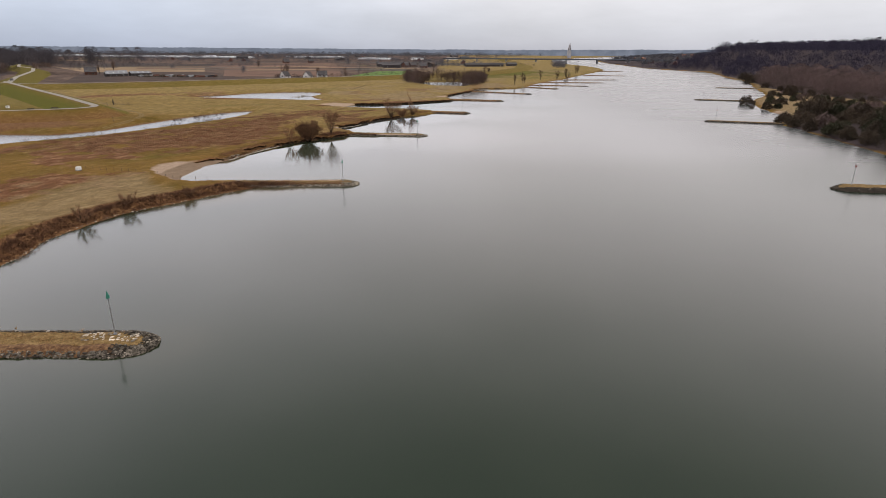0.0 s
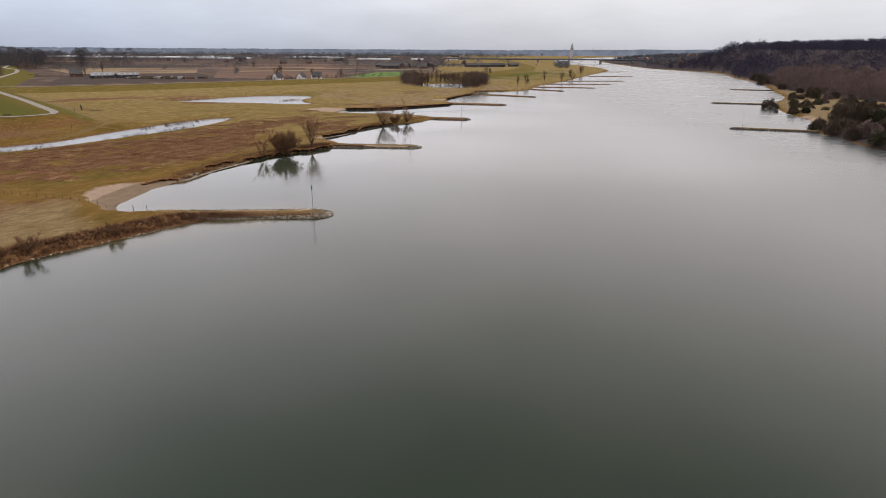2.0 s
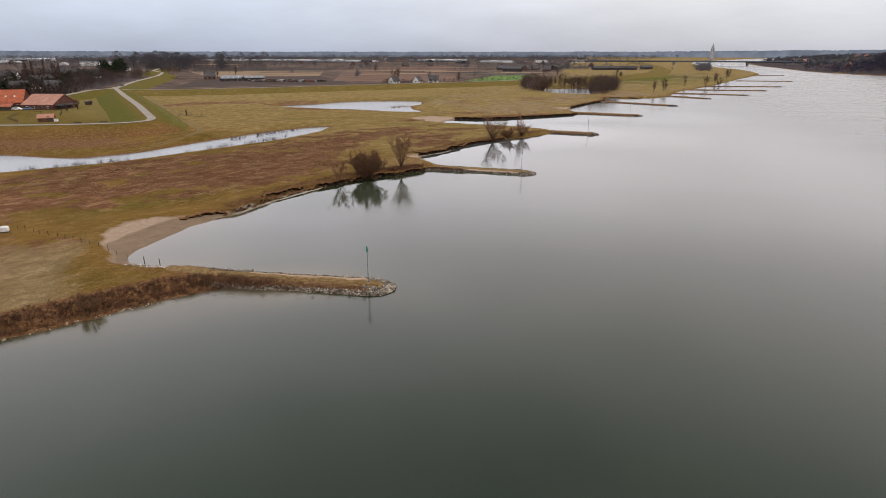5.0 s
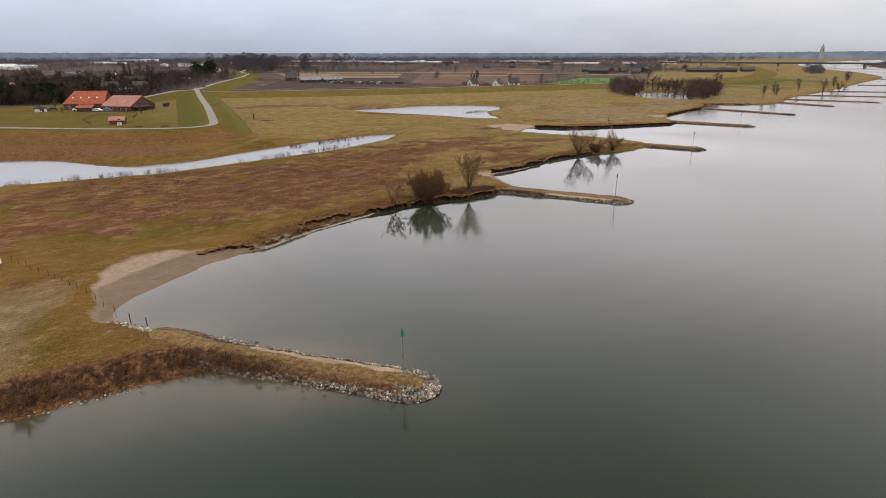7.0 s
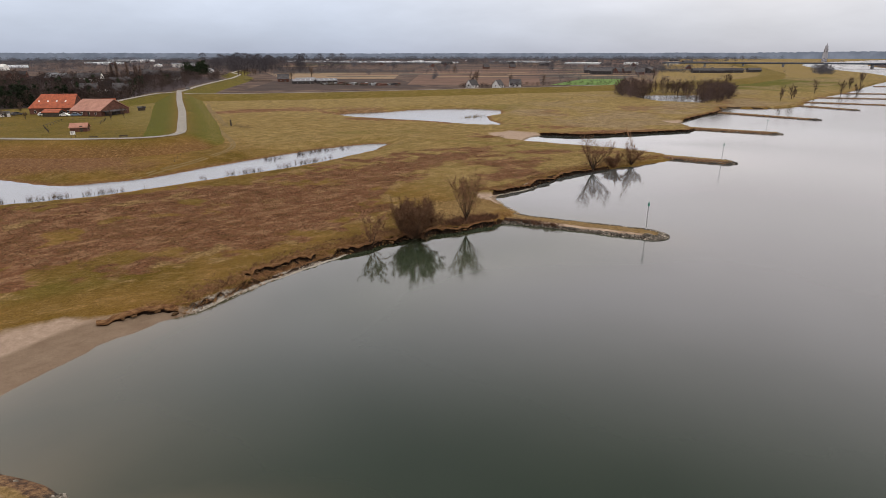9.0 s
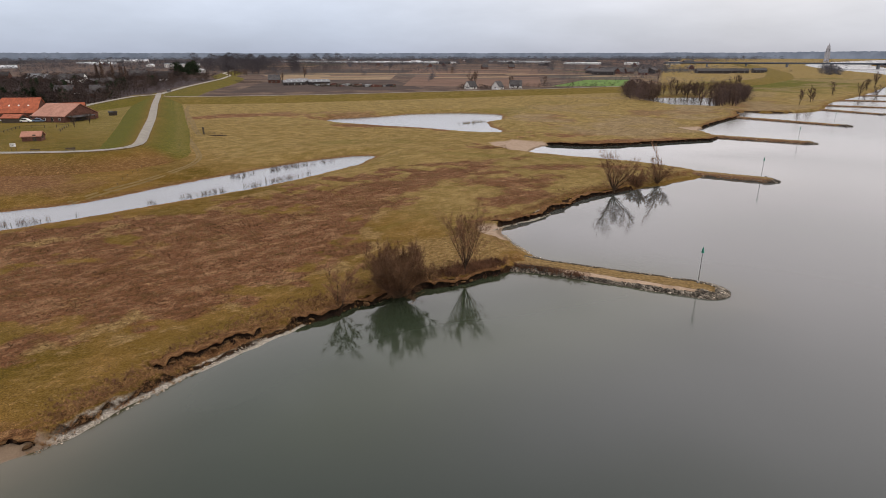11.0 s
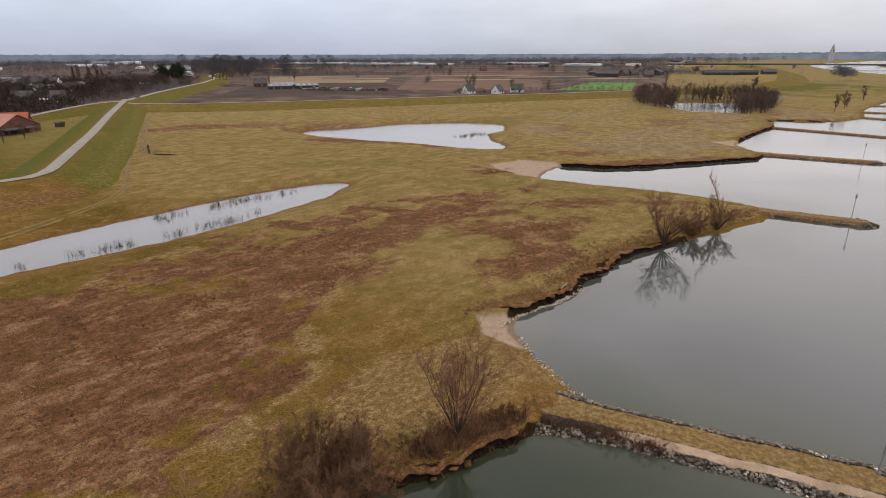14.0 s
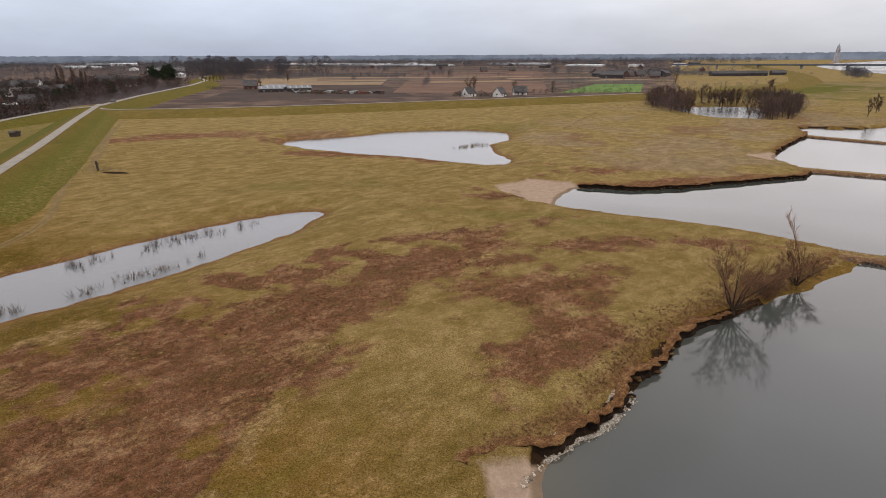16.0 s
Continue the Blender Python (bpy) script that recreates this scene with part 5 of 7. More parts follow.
woods("island_shrubs", scatter(46, [(250, 1340), (275, 1350), (300, 1500), (270, 1480)], 6), 14, 180, HAZEWOOD, "bare grey-brown shrubs on the meadow by the bend", 0.6, 0.05, 6, 0.03, reach=(0.05, 0.11))
woods("village_trees", scatter(1900, VILLAGE, 7, clumpy(0.012, 0.38, 33)), 12, 260, VILLAGEWOOD, "bare garden trees in the village", 0.48, 0.03, 7, reach=(0.06, 0.13))
woods("farm_copse", scatter(260, [(-560, 400), (-440, 430), (-405, 480), (-430, 540), (-520, 520), (-640, 440)], 8), 11, 70, GREYTWIG, "bare trees behind the farm", 0.42, 0.09, 8)
woods("village_conifers", scatter(60, [(-640, 420), (-470, 440), (-440, 520), (-560, 700), (-620, 760), (-800, 600)], 9), 12, 130, EVERGREEN, "dark conifers between the houses", 0.26, 0.1, 9, 0.03, True)
woods("dark_conifers", scatter(120, [(-660, 400), (-470, 425), (-425, 470), (-440, 500), (-540, 490), (-620, 450)], 13), 13, 200, EVERGREEN, "dark conifer row behind the farm", 0.3, 0.09, 13, 0.02, True)
# hedges and tree rows across the plain
lines = []
rs = random.Random(9)
for i in range(340):
    x, y = rs.uniform(-3600, 250), 950 + 3300 * rs.random() ** 1.5
    if x > 60 and y < 2100:
        continue
    ang, ln = math.radians(rs.choice((25, 115)) + rs.uniform(-12, 12)), rs.uniform(60, 420)
    for k in range(int(ln / 9)):
        u = k * 9 + rs.uniform(-4, 4)
        lines.append((x + math.cos(ang) * u, y + math.sin(ang) * u + rs.gauss(0, 4), 1.2))
woods("field_tree_rows", lines, 7.5, 70, HAZEWOOD, "bare tree rows and hedges across the far plain", 0.5, 0.07, 11, 0.03, reach=(0.07, 0.14))
horizon = []
for i in range(4600):
    a, r = math.radians(rs.uniform(-64, 30)), 1900 + 2300 * rs.random() ** 0.9
    x, y = math.sin(a) * r, math.cos(a) * r + 60
    if -300 < x - (450 + (y - 2500) * 0.35) < 420 and y > 2000:
        continue
    if noise.noise((x * 0.005, y * 0.005, 3.0)) > -0.18:
        horizon.append((x, y, 0.8))
woods("horizon_woods", horizon, 20, 60, HAZEWOOD, "haze-tinted grey woods along the horizon", 0.6, 0.08, 12, 0.03, reach=(0.07, 0.14))
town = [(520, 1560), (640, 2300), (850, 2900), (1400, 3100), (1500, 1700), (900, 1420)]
woods("town_trees", scatter(1100, town, 14), 14, 40, HAZEWOOD, "bare trees between the houses of the far town", 0.42, 0.2, 14)
groves = []
for cx, cy, rx, n in ((-820, 1170, 50, 26), (-930, 1330, 90, 40), (-700, 1250, 40, 14), (-1250, 1500, 120, 44), (-1700, 1900, 160, 50), (-480, 1420, 60, 22), (-200, 1500, 80, 26), (-330, 1780, 90, 26), (-1000, 1900, 160, 40), (40, 1480, 60, 20), (-40, 1460, 50, 40), (-20, 1560, 40, 30),
                      (-600, 2200, 160, 40), (-90, 2000, 110, 30), (-2300, 2300, 260, 60), (-1500, 2700, 260, 60)):
    groves += [(cx + rs.gauss(0, rx * 0.75), cy + rs.gauss(0, rx * 0.5), 1.2) for _ in range(n)]
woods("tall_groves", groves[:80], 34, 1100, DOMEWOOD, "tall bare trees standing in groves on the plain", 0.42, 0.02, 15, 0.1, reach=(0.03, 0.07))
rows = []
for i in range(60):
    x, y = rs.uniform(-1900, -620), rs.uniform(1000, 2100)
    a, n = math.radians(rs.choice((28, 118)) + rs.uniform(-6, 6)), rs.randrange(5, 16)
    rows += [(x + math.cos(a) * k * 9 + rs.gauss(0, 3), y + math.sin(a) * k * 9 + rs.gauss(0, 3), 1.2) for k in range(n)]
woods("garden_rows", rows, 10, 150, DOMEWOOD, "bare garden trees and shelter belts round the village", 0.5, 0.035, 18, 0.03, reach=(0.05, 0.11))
woods("low_groves", groves[80:], 14, 260, HAZEWOOD, "bare trees in low groves on the plain", 0.5, 0.03, 16, 0.06, reach=(0.05, 0.1))
rim = []
while len(rim) < 230:
    x, y = rs.uniform(-66, 56), rs.uniform(645, 805)
    if -20 < float(signed(np.array([x]), np.array([y]), WOOD_POOL)[0]) < -2:
        rim.append((x, y, height(x, y) - 0.2))
rim = [p for p in rim if p[1] > 722 or not -30 < p[0] < 10]
woods("pool_undergrowth", rim, 10.5, 260, REDWOOD, "bare reddish shrubs round the meadow pool", 0.42, 0.016, 51, 0.03, reach=(0.06, 0.14))


# ---- beacons on the groyne heads ----
def beacon(x, y, z, colour, label, tall=6.5, board="cone"):
    b = thing("beacon", pose(x, y, z, 0, 0, 20), label, "river beacon", "river beacons")
    part("foot", boxed(-0.2, -0.2, -0.5, 0.2, 0.2, 0.1, bevel=0.04), CONCRETE, b, "concrete foot")
    part("pole", rods("pole", [((0, 0, 0.1), (0, 0, tall - 0.9), 0.085, 0.065)], STEEL, 10), STEEL, b, "grey steel pole")
    bm = bmesh.new()
    if board == "cone":
        bmesh.ops.create_cone(bm, cap_ends=True, segments=20, radius1=0.27, radius2=0.04, depth=1.0, matrix=Matrix.Translation((0, 0, tall - 0.5)))
    else:
        bmesh.ops.create_cone(bm, cap_ends=True, segments=20, radius1=0.27, radius2=0.27, depth=0.6, matrix=Matrix.Translation((0, 0, tall - 0.3)))
    part("topmark", bm, colour, b, "painted topmark")
    bm = bmesh.new()
    bmesh.ops.create_cone(bm, cap_ends=True, segments=12, radius1=0.16, radius2=0.12, depth=0.14, matrix=Matrix.Translation((0, 0, tall - 1.15)))
    part("collar", bm, STEEL, b)
    return b


for x, y, z in ((-53.0, 75.6, 0.9), (-37.0, 175.2, 0.9), (-18.3, 280.4, 0.8), (6.9, 382.6, 0.7), (36.4, 478.6, 0.6), (70, 558.5, 0.5)):
    beacon(x, y, z, GREEN_PAINT, "slim steel river beacon with a green cone topmark on a groyne")
for x, y, z in ((117, 171.3, 0.9), (155, 344, 0.6), (216, 501, 0.6)):
    beacon(x, y, z, RED_PAINT, "slim steel river beacon with a dull red topmark", board="can")


# ---- eroded bank edges: a ragged earth face, the turf lip's shade in its colour ----
SHADED_EARTH = surface("shaded_bank_earth", (0.006, 0.004, 0.003), (0.024, 0.014, 0.008), 0.9, 7.0, 0.95, 0.9, depth=0.15)


def lump_mesh(seed, material):
    rnd = random.Random(seed)
    bm = bmesh.new()
    bmesh.ops.create_icosphere(bm, subdivisions=1, radius=0.5)
    for v in bm.verts:
        v.co *= rnd.uniform(0.7, 1.2)
    me = bpy.data.meshes.new("lump")
    bm.to_mesh(me); bm.free()
    me.materials.append(material)
    return me


TURF_BROWN = surface("slumped_turf", (0.035, 0.018, 0.009), (0.12, 0.068, 0.03), 1.2, 7.0, 0.95, 0.9, vary=0.35, depth=0.12)
EARTH_LUMPS, TURF_LUMPS = [lump_mesh(310 + i, SHADED_EARTH) for i in range(4)], [lump_mesh(320 + i, TURF_BROWN) for i in range(4)]


def scarp(line, label, tall=1.0, seed=1, step=0.3, found=True, clods=0.8):
    """Follows the shore, finds the foot of the bank by walking inland, and stands an uneven earth face there."""
    pts = []
    for (ax, ay), (bx, by) in zip(line, line[1:]):
        k = max(int(math.hypot(bx - ax, by - ay) / step), 1)
        pts += [(ax + (bx - ax) * i / k, ay + (by - ay) * i / k) for i in range(k)]
    foot = []
    for i, (x, y) in enumerate(pts):
        q, r = pts[max(i - 3, 0)], pts[min(i + 3, len(pts) - 1)]
        t = Vector((r[0] - q[0], r[1] - q[1])).normalized()
        inl = Vector((-t.y, t.x))
        u = 0.0
        while found and u < 6 and height(x + inl.x * u, y + inl.y * u) < 0.72:
            u += 0.2
        u += 0.9 * noise.noise((i * step * 0.42, seed, 0)) + 0.7 * noise.noise((i * step * 1.0, seed, 5)) + 0.3 * noise.noise((i * step * 2.6, seed, 6)) - 0.75
        foot.append((x + inl.x * u, y + inl.y * u, inl, max(0.15, 1 + 0.75 * noise.noise((i * step * 0.12, seed, 9)))))
    if len(foot) > 9:
        us = [(f_[0], f_[1]) for f_ in foot]
        foot = [(sum(a[0] for a in us[max(i - 1, 0):i + 2]) / len(us[max(i - 1, 0):i + 2]), sum(a[1] for a in us[max(i - 1, 0):i + 2]) / len(us[max(i - 1, 0):i + 2]), f_[2], f_[3]) for i, f_ in enumerate(foot)]
    ev, ef, tv, tf = [], [], [], []
    n = len(foot)
    for i, (x, y, inl, h) in enumerate(foot):
        top = height(x + inl.x * 1.3, y + inl.y * 1.3)
        low = min(height(x - inl.x * 0.5, y - inl.y * 0.5), top - 0.2) - 0.1
        crest = low + (top - low) * min(h * tall, 1.0) + 0.05
        bulge = 0.25 * noise.noise((i * step * 0.8, seed, 3))
        ev += [(x - inl.x * 0.35, y - inl.y * 0.35, low), (x + inl.x * (0.1 + bulge), y + inl.y * (0.1 + bulge), (low + crest) / 2), (x - inl.x * 0.05, y - inl.y * 0.05, crest)]
        tv += [(x - inl.x * 0.12, y - inl.y * 0.12, crest - 0.08), (x - inl.x * 0.14, y - inl.y * 0.14, crest + 0.05), (x + inl.x * 0.7, y + inl.y * 0.7, max(crest, height(x + inl.x * 0.7, y + inl.y * 0.7)) + 0.04), (x + inl.x * 1.9, y + inl.y * 1.9, height(x + inl.x * 1.9, y + inl.y * 1.9) - 0.06)]
        if i:
            a = 3 * i
            ef += [(a - 3, a, a + 1, a - 2), (a - 2, a + 1, a + 2, a - 1)]
            a = 4 * i
            tf += [(a - 4, a, a + 1, a - 3), (a - 3, a + 1, a + 2, a - 2), (a - 2, a + 2, a + 3, a - 1)]
    s = thing("bank_scarp", pose(0, 0, 0), label, "river bank", "eroded river banks", "structure")
    part("earth_face", mesh_from("earth_face", ev, ef, SHADED_EARTH), SHADED_EARTH, s, "bare earth coloured dark for the lip's shade")
    part("turf_lip", grassed(mesh_from("turf_lip", tv, tf, GROUND, True), bank=0.8), GROUND, s, "overhanging dead turf")
    # slumped lumps of turf and earth at the foot
    rnd = random.Random(seed + 300)
    for i in range(int(n * step * clods)):
        x, y, inl, h = foot[rnd.randrange(n)]
        if noise.noise((x * 0.25, y * 0.25, seed + 2.0)) < -0.12:
            continue
        o, size = rnd.uniform(-0.75, 0.15), rnd.uniform(0.35, 0.95)
        if height(x + inl.x * o, y + inl.y * o) > 0.7:
            continue
        top = rnd.random() < 0.4
        ob = new("turf_lump" if top else "earth_lump", (TURF_LUMPS if top else EARTH_LUMPS)[rnd.randrange(4)])
        ob.parent = s
        ob.matrix_basis = Matrix.LocRotScale((x + inl.x * o, y + inl.y * o, max(height(x + inl.x * o, y + inl.y * o), 0.05) + (0.32 if top else 0.08)), Euler((rnd.uniform(-0.3, 0.3), rnd.uniform(-0.3, 0.3), rnd.uniform(0, 6.3))), (size * 1.5, size, size * rnd.uniform(0.35, 0.55)))


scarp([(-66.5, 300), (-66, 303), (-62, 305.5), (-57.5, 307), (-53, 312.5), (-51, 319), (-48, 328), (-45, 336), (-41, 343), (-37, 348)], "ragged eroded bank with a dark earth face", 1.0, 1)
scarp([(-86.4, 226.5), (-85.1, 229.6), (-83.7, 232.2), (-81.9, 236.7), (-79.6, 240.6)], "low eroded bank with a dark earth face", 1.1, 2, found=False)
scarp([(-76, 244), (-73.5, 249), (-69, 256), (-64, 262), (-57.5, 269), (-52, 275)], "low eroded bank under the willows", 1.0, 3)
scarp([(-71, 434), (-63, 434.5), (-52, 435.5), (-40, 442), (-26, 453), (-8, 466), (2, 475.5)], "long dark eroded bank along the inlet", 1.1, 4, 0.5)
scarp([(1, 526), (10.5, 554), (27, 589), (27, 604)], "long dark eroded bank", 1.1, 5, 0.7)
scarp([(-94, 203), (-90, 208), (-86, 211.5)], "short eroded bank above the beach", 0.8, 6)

# ---- fences, tank, reeds ----
def post(x, y, tall=1.2, r=0.07, lean=0.0, label="weathered wooden fence post", group="fence posts", z=None):
    m = at(x, y, 0, z) @ pose(0, 0, 0, lean, lean * 0.4, 0)
    p = thing("fence_post", m, label, "fence post", group)
    part("stake", rods("stake", [((0, 0, -0.4), (0, 0, tall - 0.08), r, r * 0.9), ((0, 0, tall - 0.08), (0, 0, tall), r * 0.9, r * 0.4)], TIMBER, 8), TIMBER, p)
    return p


fr = random.Random(3)
for i in range(14):
    post(-122 + i * 2.6, 186.4 + fr.uniform(-0.3, 0.3) - 0.62 * i, 1.15, 0.05, fr.uniform(-5, 5), group="posts of the meadow fence")
for x, y in ((-82.6, 176.4), (-79.0, 176.1)):
    post(x, y, 1.9, 0.08, fr.uniform(-3, 3), "dark mooring post beside the groyne", "mooring posts", -0.2)
for i in range(24):
    u = i / 23
    post(-205 + 42 * u + 2.5 * math.sin(u * 5), 219 + 52 * u, 1.2, 0.07, fr.uniform(-4, 4), group="posts along the ditch")
for i in range(26):
    u = i / 25
    post(-176 - 62 * u, 303 + 105 * u, 1.1, 0.06, fr.uniform(-4, 4), group="posts at the dike foot")
for i in range(22):
    post(-92 + 0.4 * i, 560 + i * 4.6, 1.2, 0.07, fr.uniform(-4, 4), group="posts across the meadow")
tank = thing("water_tank", at(-123, 184, 25), "white plastic water tank in the meadow", "water tank")
part("body", boxed(-0.8, -0.55, 0.1, 0.8, 0.55, 1.25, bevel=0.15), PALE_WALL, tank)
part("lid", boxed(-0.25, -0.25, 1.25, 0.25, 0.25, 1.36, bevel=0.04), PALE_WALL, tank)
part("pallet", boxed(-0.85, -0.6, -0.1, 0.85, 0.6, 0.1), TIMBER, tank)


def blades(name, spots, tall, count, wide, material, label, category, seed, splay=0.35):
    """Upright dead stems in tufts, too many to count."""
    rs = np.random.RandomState(seed)
    base = np.repeat(np.asarray(spots, float), count, 0)
    n = len(base)
    base[:, :2] += rs.normal(0, tall * 0.16, (n, 2))
    h = tall * rs.uniform(0.5, 1.15, n)
    a = rs.uniform(0, 6.3, n)
    side = np.stack([np.cos(a), np.sin(a), np.zeros(n)], 1) * wide
    tip = base + np.stack([rs.normal(0, splay, n) * h, rs.normal(0, splay, n) * h, h], 1)
    pts = np.stack([base - side, base + side, tip], 1)
    return tagged(new(name, triangles(name, pts, material)), label, category, kind="stuff")


def along(line, n, spread, seed, z=None, clump=0.0):
    rs = random.Random(seed)
    res = []
    seg = [math.hypot(b[0] - a[0], b[1] - a[1]) for a, b in zip(line, line[1:])]
    for _ in range(n):
        d = rs.uniform(0, sum(seg))
        for (a, b), s in zip(zip(line, line[1:]), seg):
            if d <= s:
                x, y = a[0] + (b[0] - a[0]) * d / s, a[1] + (b[1] - a[1]) * d / s
                break
            d -= s
        if clump and noise.noise((x * clump, y * clump, seed)) < 0.0:
            continue
        x, y = x + rs.gauss(0, spread), y + rs.gauss(0, spread)
        res.append((x, y, height(x, y) if z is None else z))
    return res


blades("ditch_reeds", along([(-206, 224), (-190, 246), (-166, 273), (-153, 300), (-143, 322), (-137, 340), (-134, 355)], 340, 0.9, 1, -0.1, 0.16), 1.8, 10, 0.028, REEDSTEM, "dead reed tufts standing in the ditch", "reeds", 1)
blades("ditch_reed_row", along([(-158, 330), (-150, 352), (-140, 370)], 120, 1.5, 2, -0.1, 0.15), 1.7, 10, 0.028, REEDSTEM, "dead reed tufts on the ditch margin", "reeds", 2)
blades("reed_bed", along([(-214, 226), (-206, 232)], 90, 2.0, 3, -0.1), 2.4, 10, 0.035, STEM, "tall pale reed clump in the ditch", "reeds", 3)
blades("pool_reeds", along([(-131, 498), (-122, 512)], 50, 2.0, 4, -0.1), 1.5, 8, 0.04, STEM, "dead reeds in the meadow pool", "reeds", 4)
blades("bank_brambles", along(BRAMBLES, 2400, 1.6, 5), 0.8, 13, 0.022, DARKSTEM, "brown dead bramble along the river bank", "brambles", 5, 0.5)
blades("bank_herbs", along([(-88, 214), (-86, 224), (-83, 238), (-79, 247), (-72, 258), (-64, 267), (-57, 277)], 1300, 1.5, 6), 0.45, 10, 0.018, DARKSTEM, "brown dead herbs on the eroded bank", "herbs", 6, 0.6)
blades("cape_herbs", along([(-57, 316), (-54, 325), (-50, 338), (-45, 346), (-37, 354), (-27, 366), (-17, 382)], 360, 1.5, 7), 0.45, 7, 0.035, DARKSTEM, "brown dead herbs along the cut bank", "herbs", 7, 0.6)
blades("groyne_herbs", along([(-68, 170.6), (-53, 171.6)], 520, 1.1, 8, 0.55), 0.8, 8, 0.04, DARKSTEM, "brown dead stems on the groyne root", "herbs", 8, 0.5)
blades("groyne_root_herbs", along([(-54, 278), (-47, 278.8), (-38, 277.6)], 360, 0.8, 9, 0.45), 0.6, 8, 0.035, DARKSTEM, "brown dead stems at the groyne root", "herbs", 9, 0.5)


def tufts(n, seed, keep, lo=(-170, 215), hi=(-20, 420)):
    rs = np.random.RandomState(seed)
    px, py = rs.uniform(lo[0], hi[0], n), rs.uniform(lo[1], hi[1], n)
    z, cov = terrain(px, py)
    ok = (z > 0.9) & keep(cov, rs.uniform(0, 1, n))
    return np.stack([px[ok], py[ok], z[ok] - 0.03], 1)


STRAW = surface("straw_tufts", (0.16, 0.1, 0.04), (0.34, 0.23, 0.11), 0.3, 3.0, 0.95, 0.0, vary=0.3)
HERB = surface("dead_herb_stems", (0.085, 0.04, 0.021), (0.35, 0.23, 0.123), 0.16, 3.0, 0.95, 0.0, vary=0.35)
blades("meadow_herbs", tufts(75000, 21, lambda c, r: (c["herbs"] > 0.35) & (r < c["herbs"])), 0.38, 8, 0.02, HERB, "knee-high dead brown herbs on the meadow", "herbs", 21, 0.75)
blades("meadow_straw", tufts(150000, 22, lambda c, r: (c["herbs"] < 0.6) & (c["sand"] < 0.2) & (r < 0.12 + 1.2 * c["straw"])), 0.22, 6, 0.022, STRAW, "pale straw tufts in the meadow grass", "grass", 22, 1.0)
CLOD = surface("brown_turf_clods", (0.13, 0.065, 0.028), (0.3, 0.175, 0.08), 0.5, 4.0, 0.95, 0.0, vary=0.35)
blades("bank_turf", along([(-87, 212), (-84.5, 222), (-82, 236), (-77, 246), (-70.5, 257), (-63, 266), (-55, 276)], 2200, 0.9, 31), 0.36, 12, 0.022, CLOD, "rough brown turf along the river bank", "turf", 31, 0.8)
blades("cape_turf", along([(-65, 304), (-58, 310), (-54, 320), (-49, 334), (-43, 345), (-36, 353), (-26, 365), (-16, 380)], 1700, 0.9, 32), 0.32, 12, 0.022, CLOD, "rough brown turf along the cut bank", "turf", 32, 0.8)
blades("root_brambles", along([(-61, 268), (-57, 273), (-53, 277.5)], 420, 0.9, 33), 0.9, 10, 0.04, DARKSTEM, "dark brambles and roots at the groyne root", "brambles", 33, 0.5)
blades("groyne_tufts", along([(-66, 171.4), (-36, 173.2)], 900, 1.0, 34, 0.6), 0.4, 9, 0.035, CLOD, "brown dead tufts on the groyne top", "herbs", 34, 0.7)
blades("groyne_top_tufts", along([(-95, 74.0), (-52, 74.4)], 700, 1.0, 35, 0.6), 0.42, 9, 0.035, CLOD, "brown dead tufts on the near groyne", "herbs", 35, 0.7)


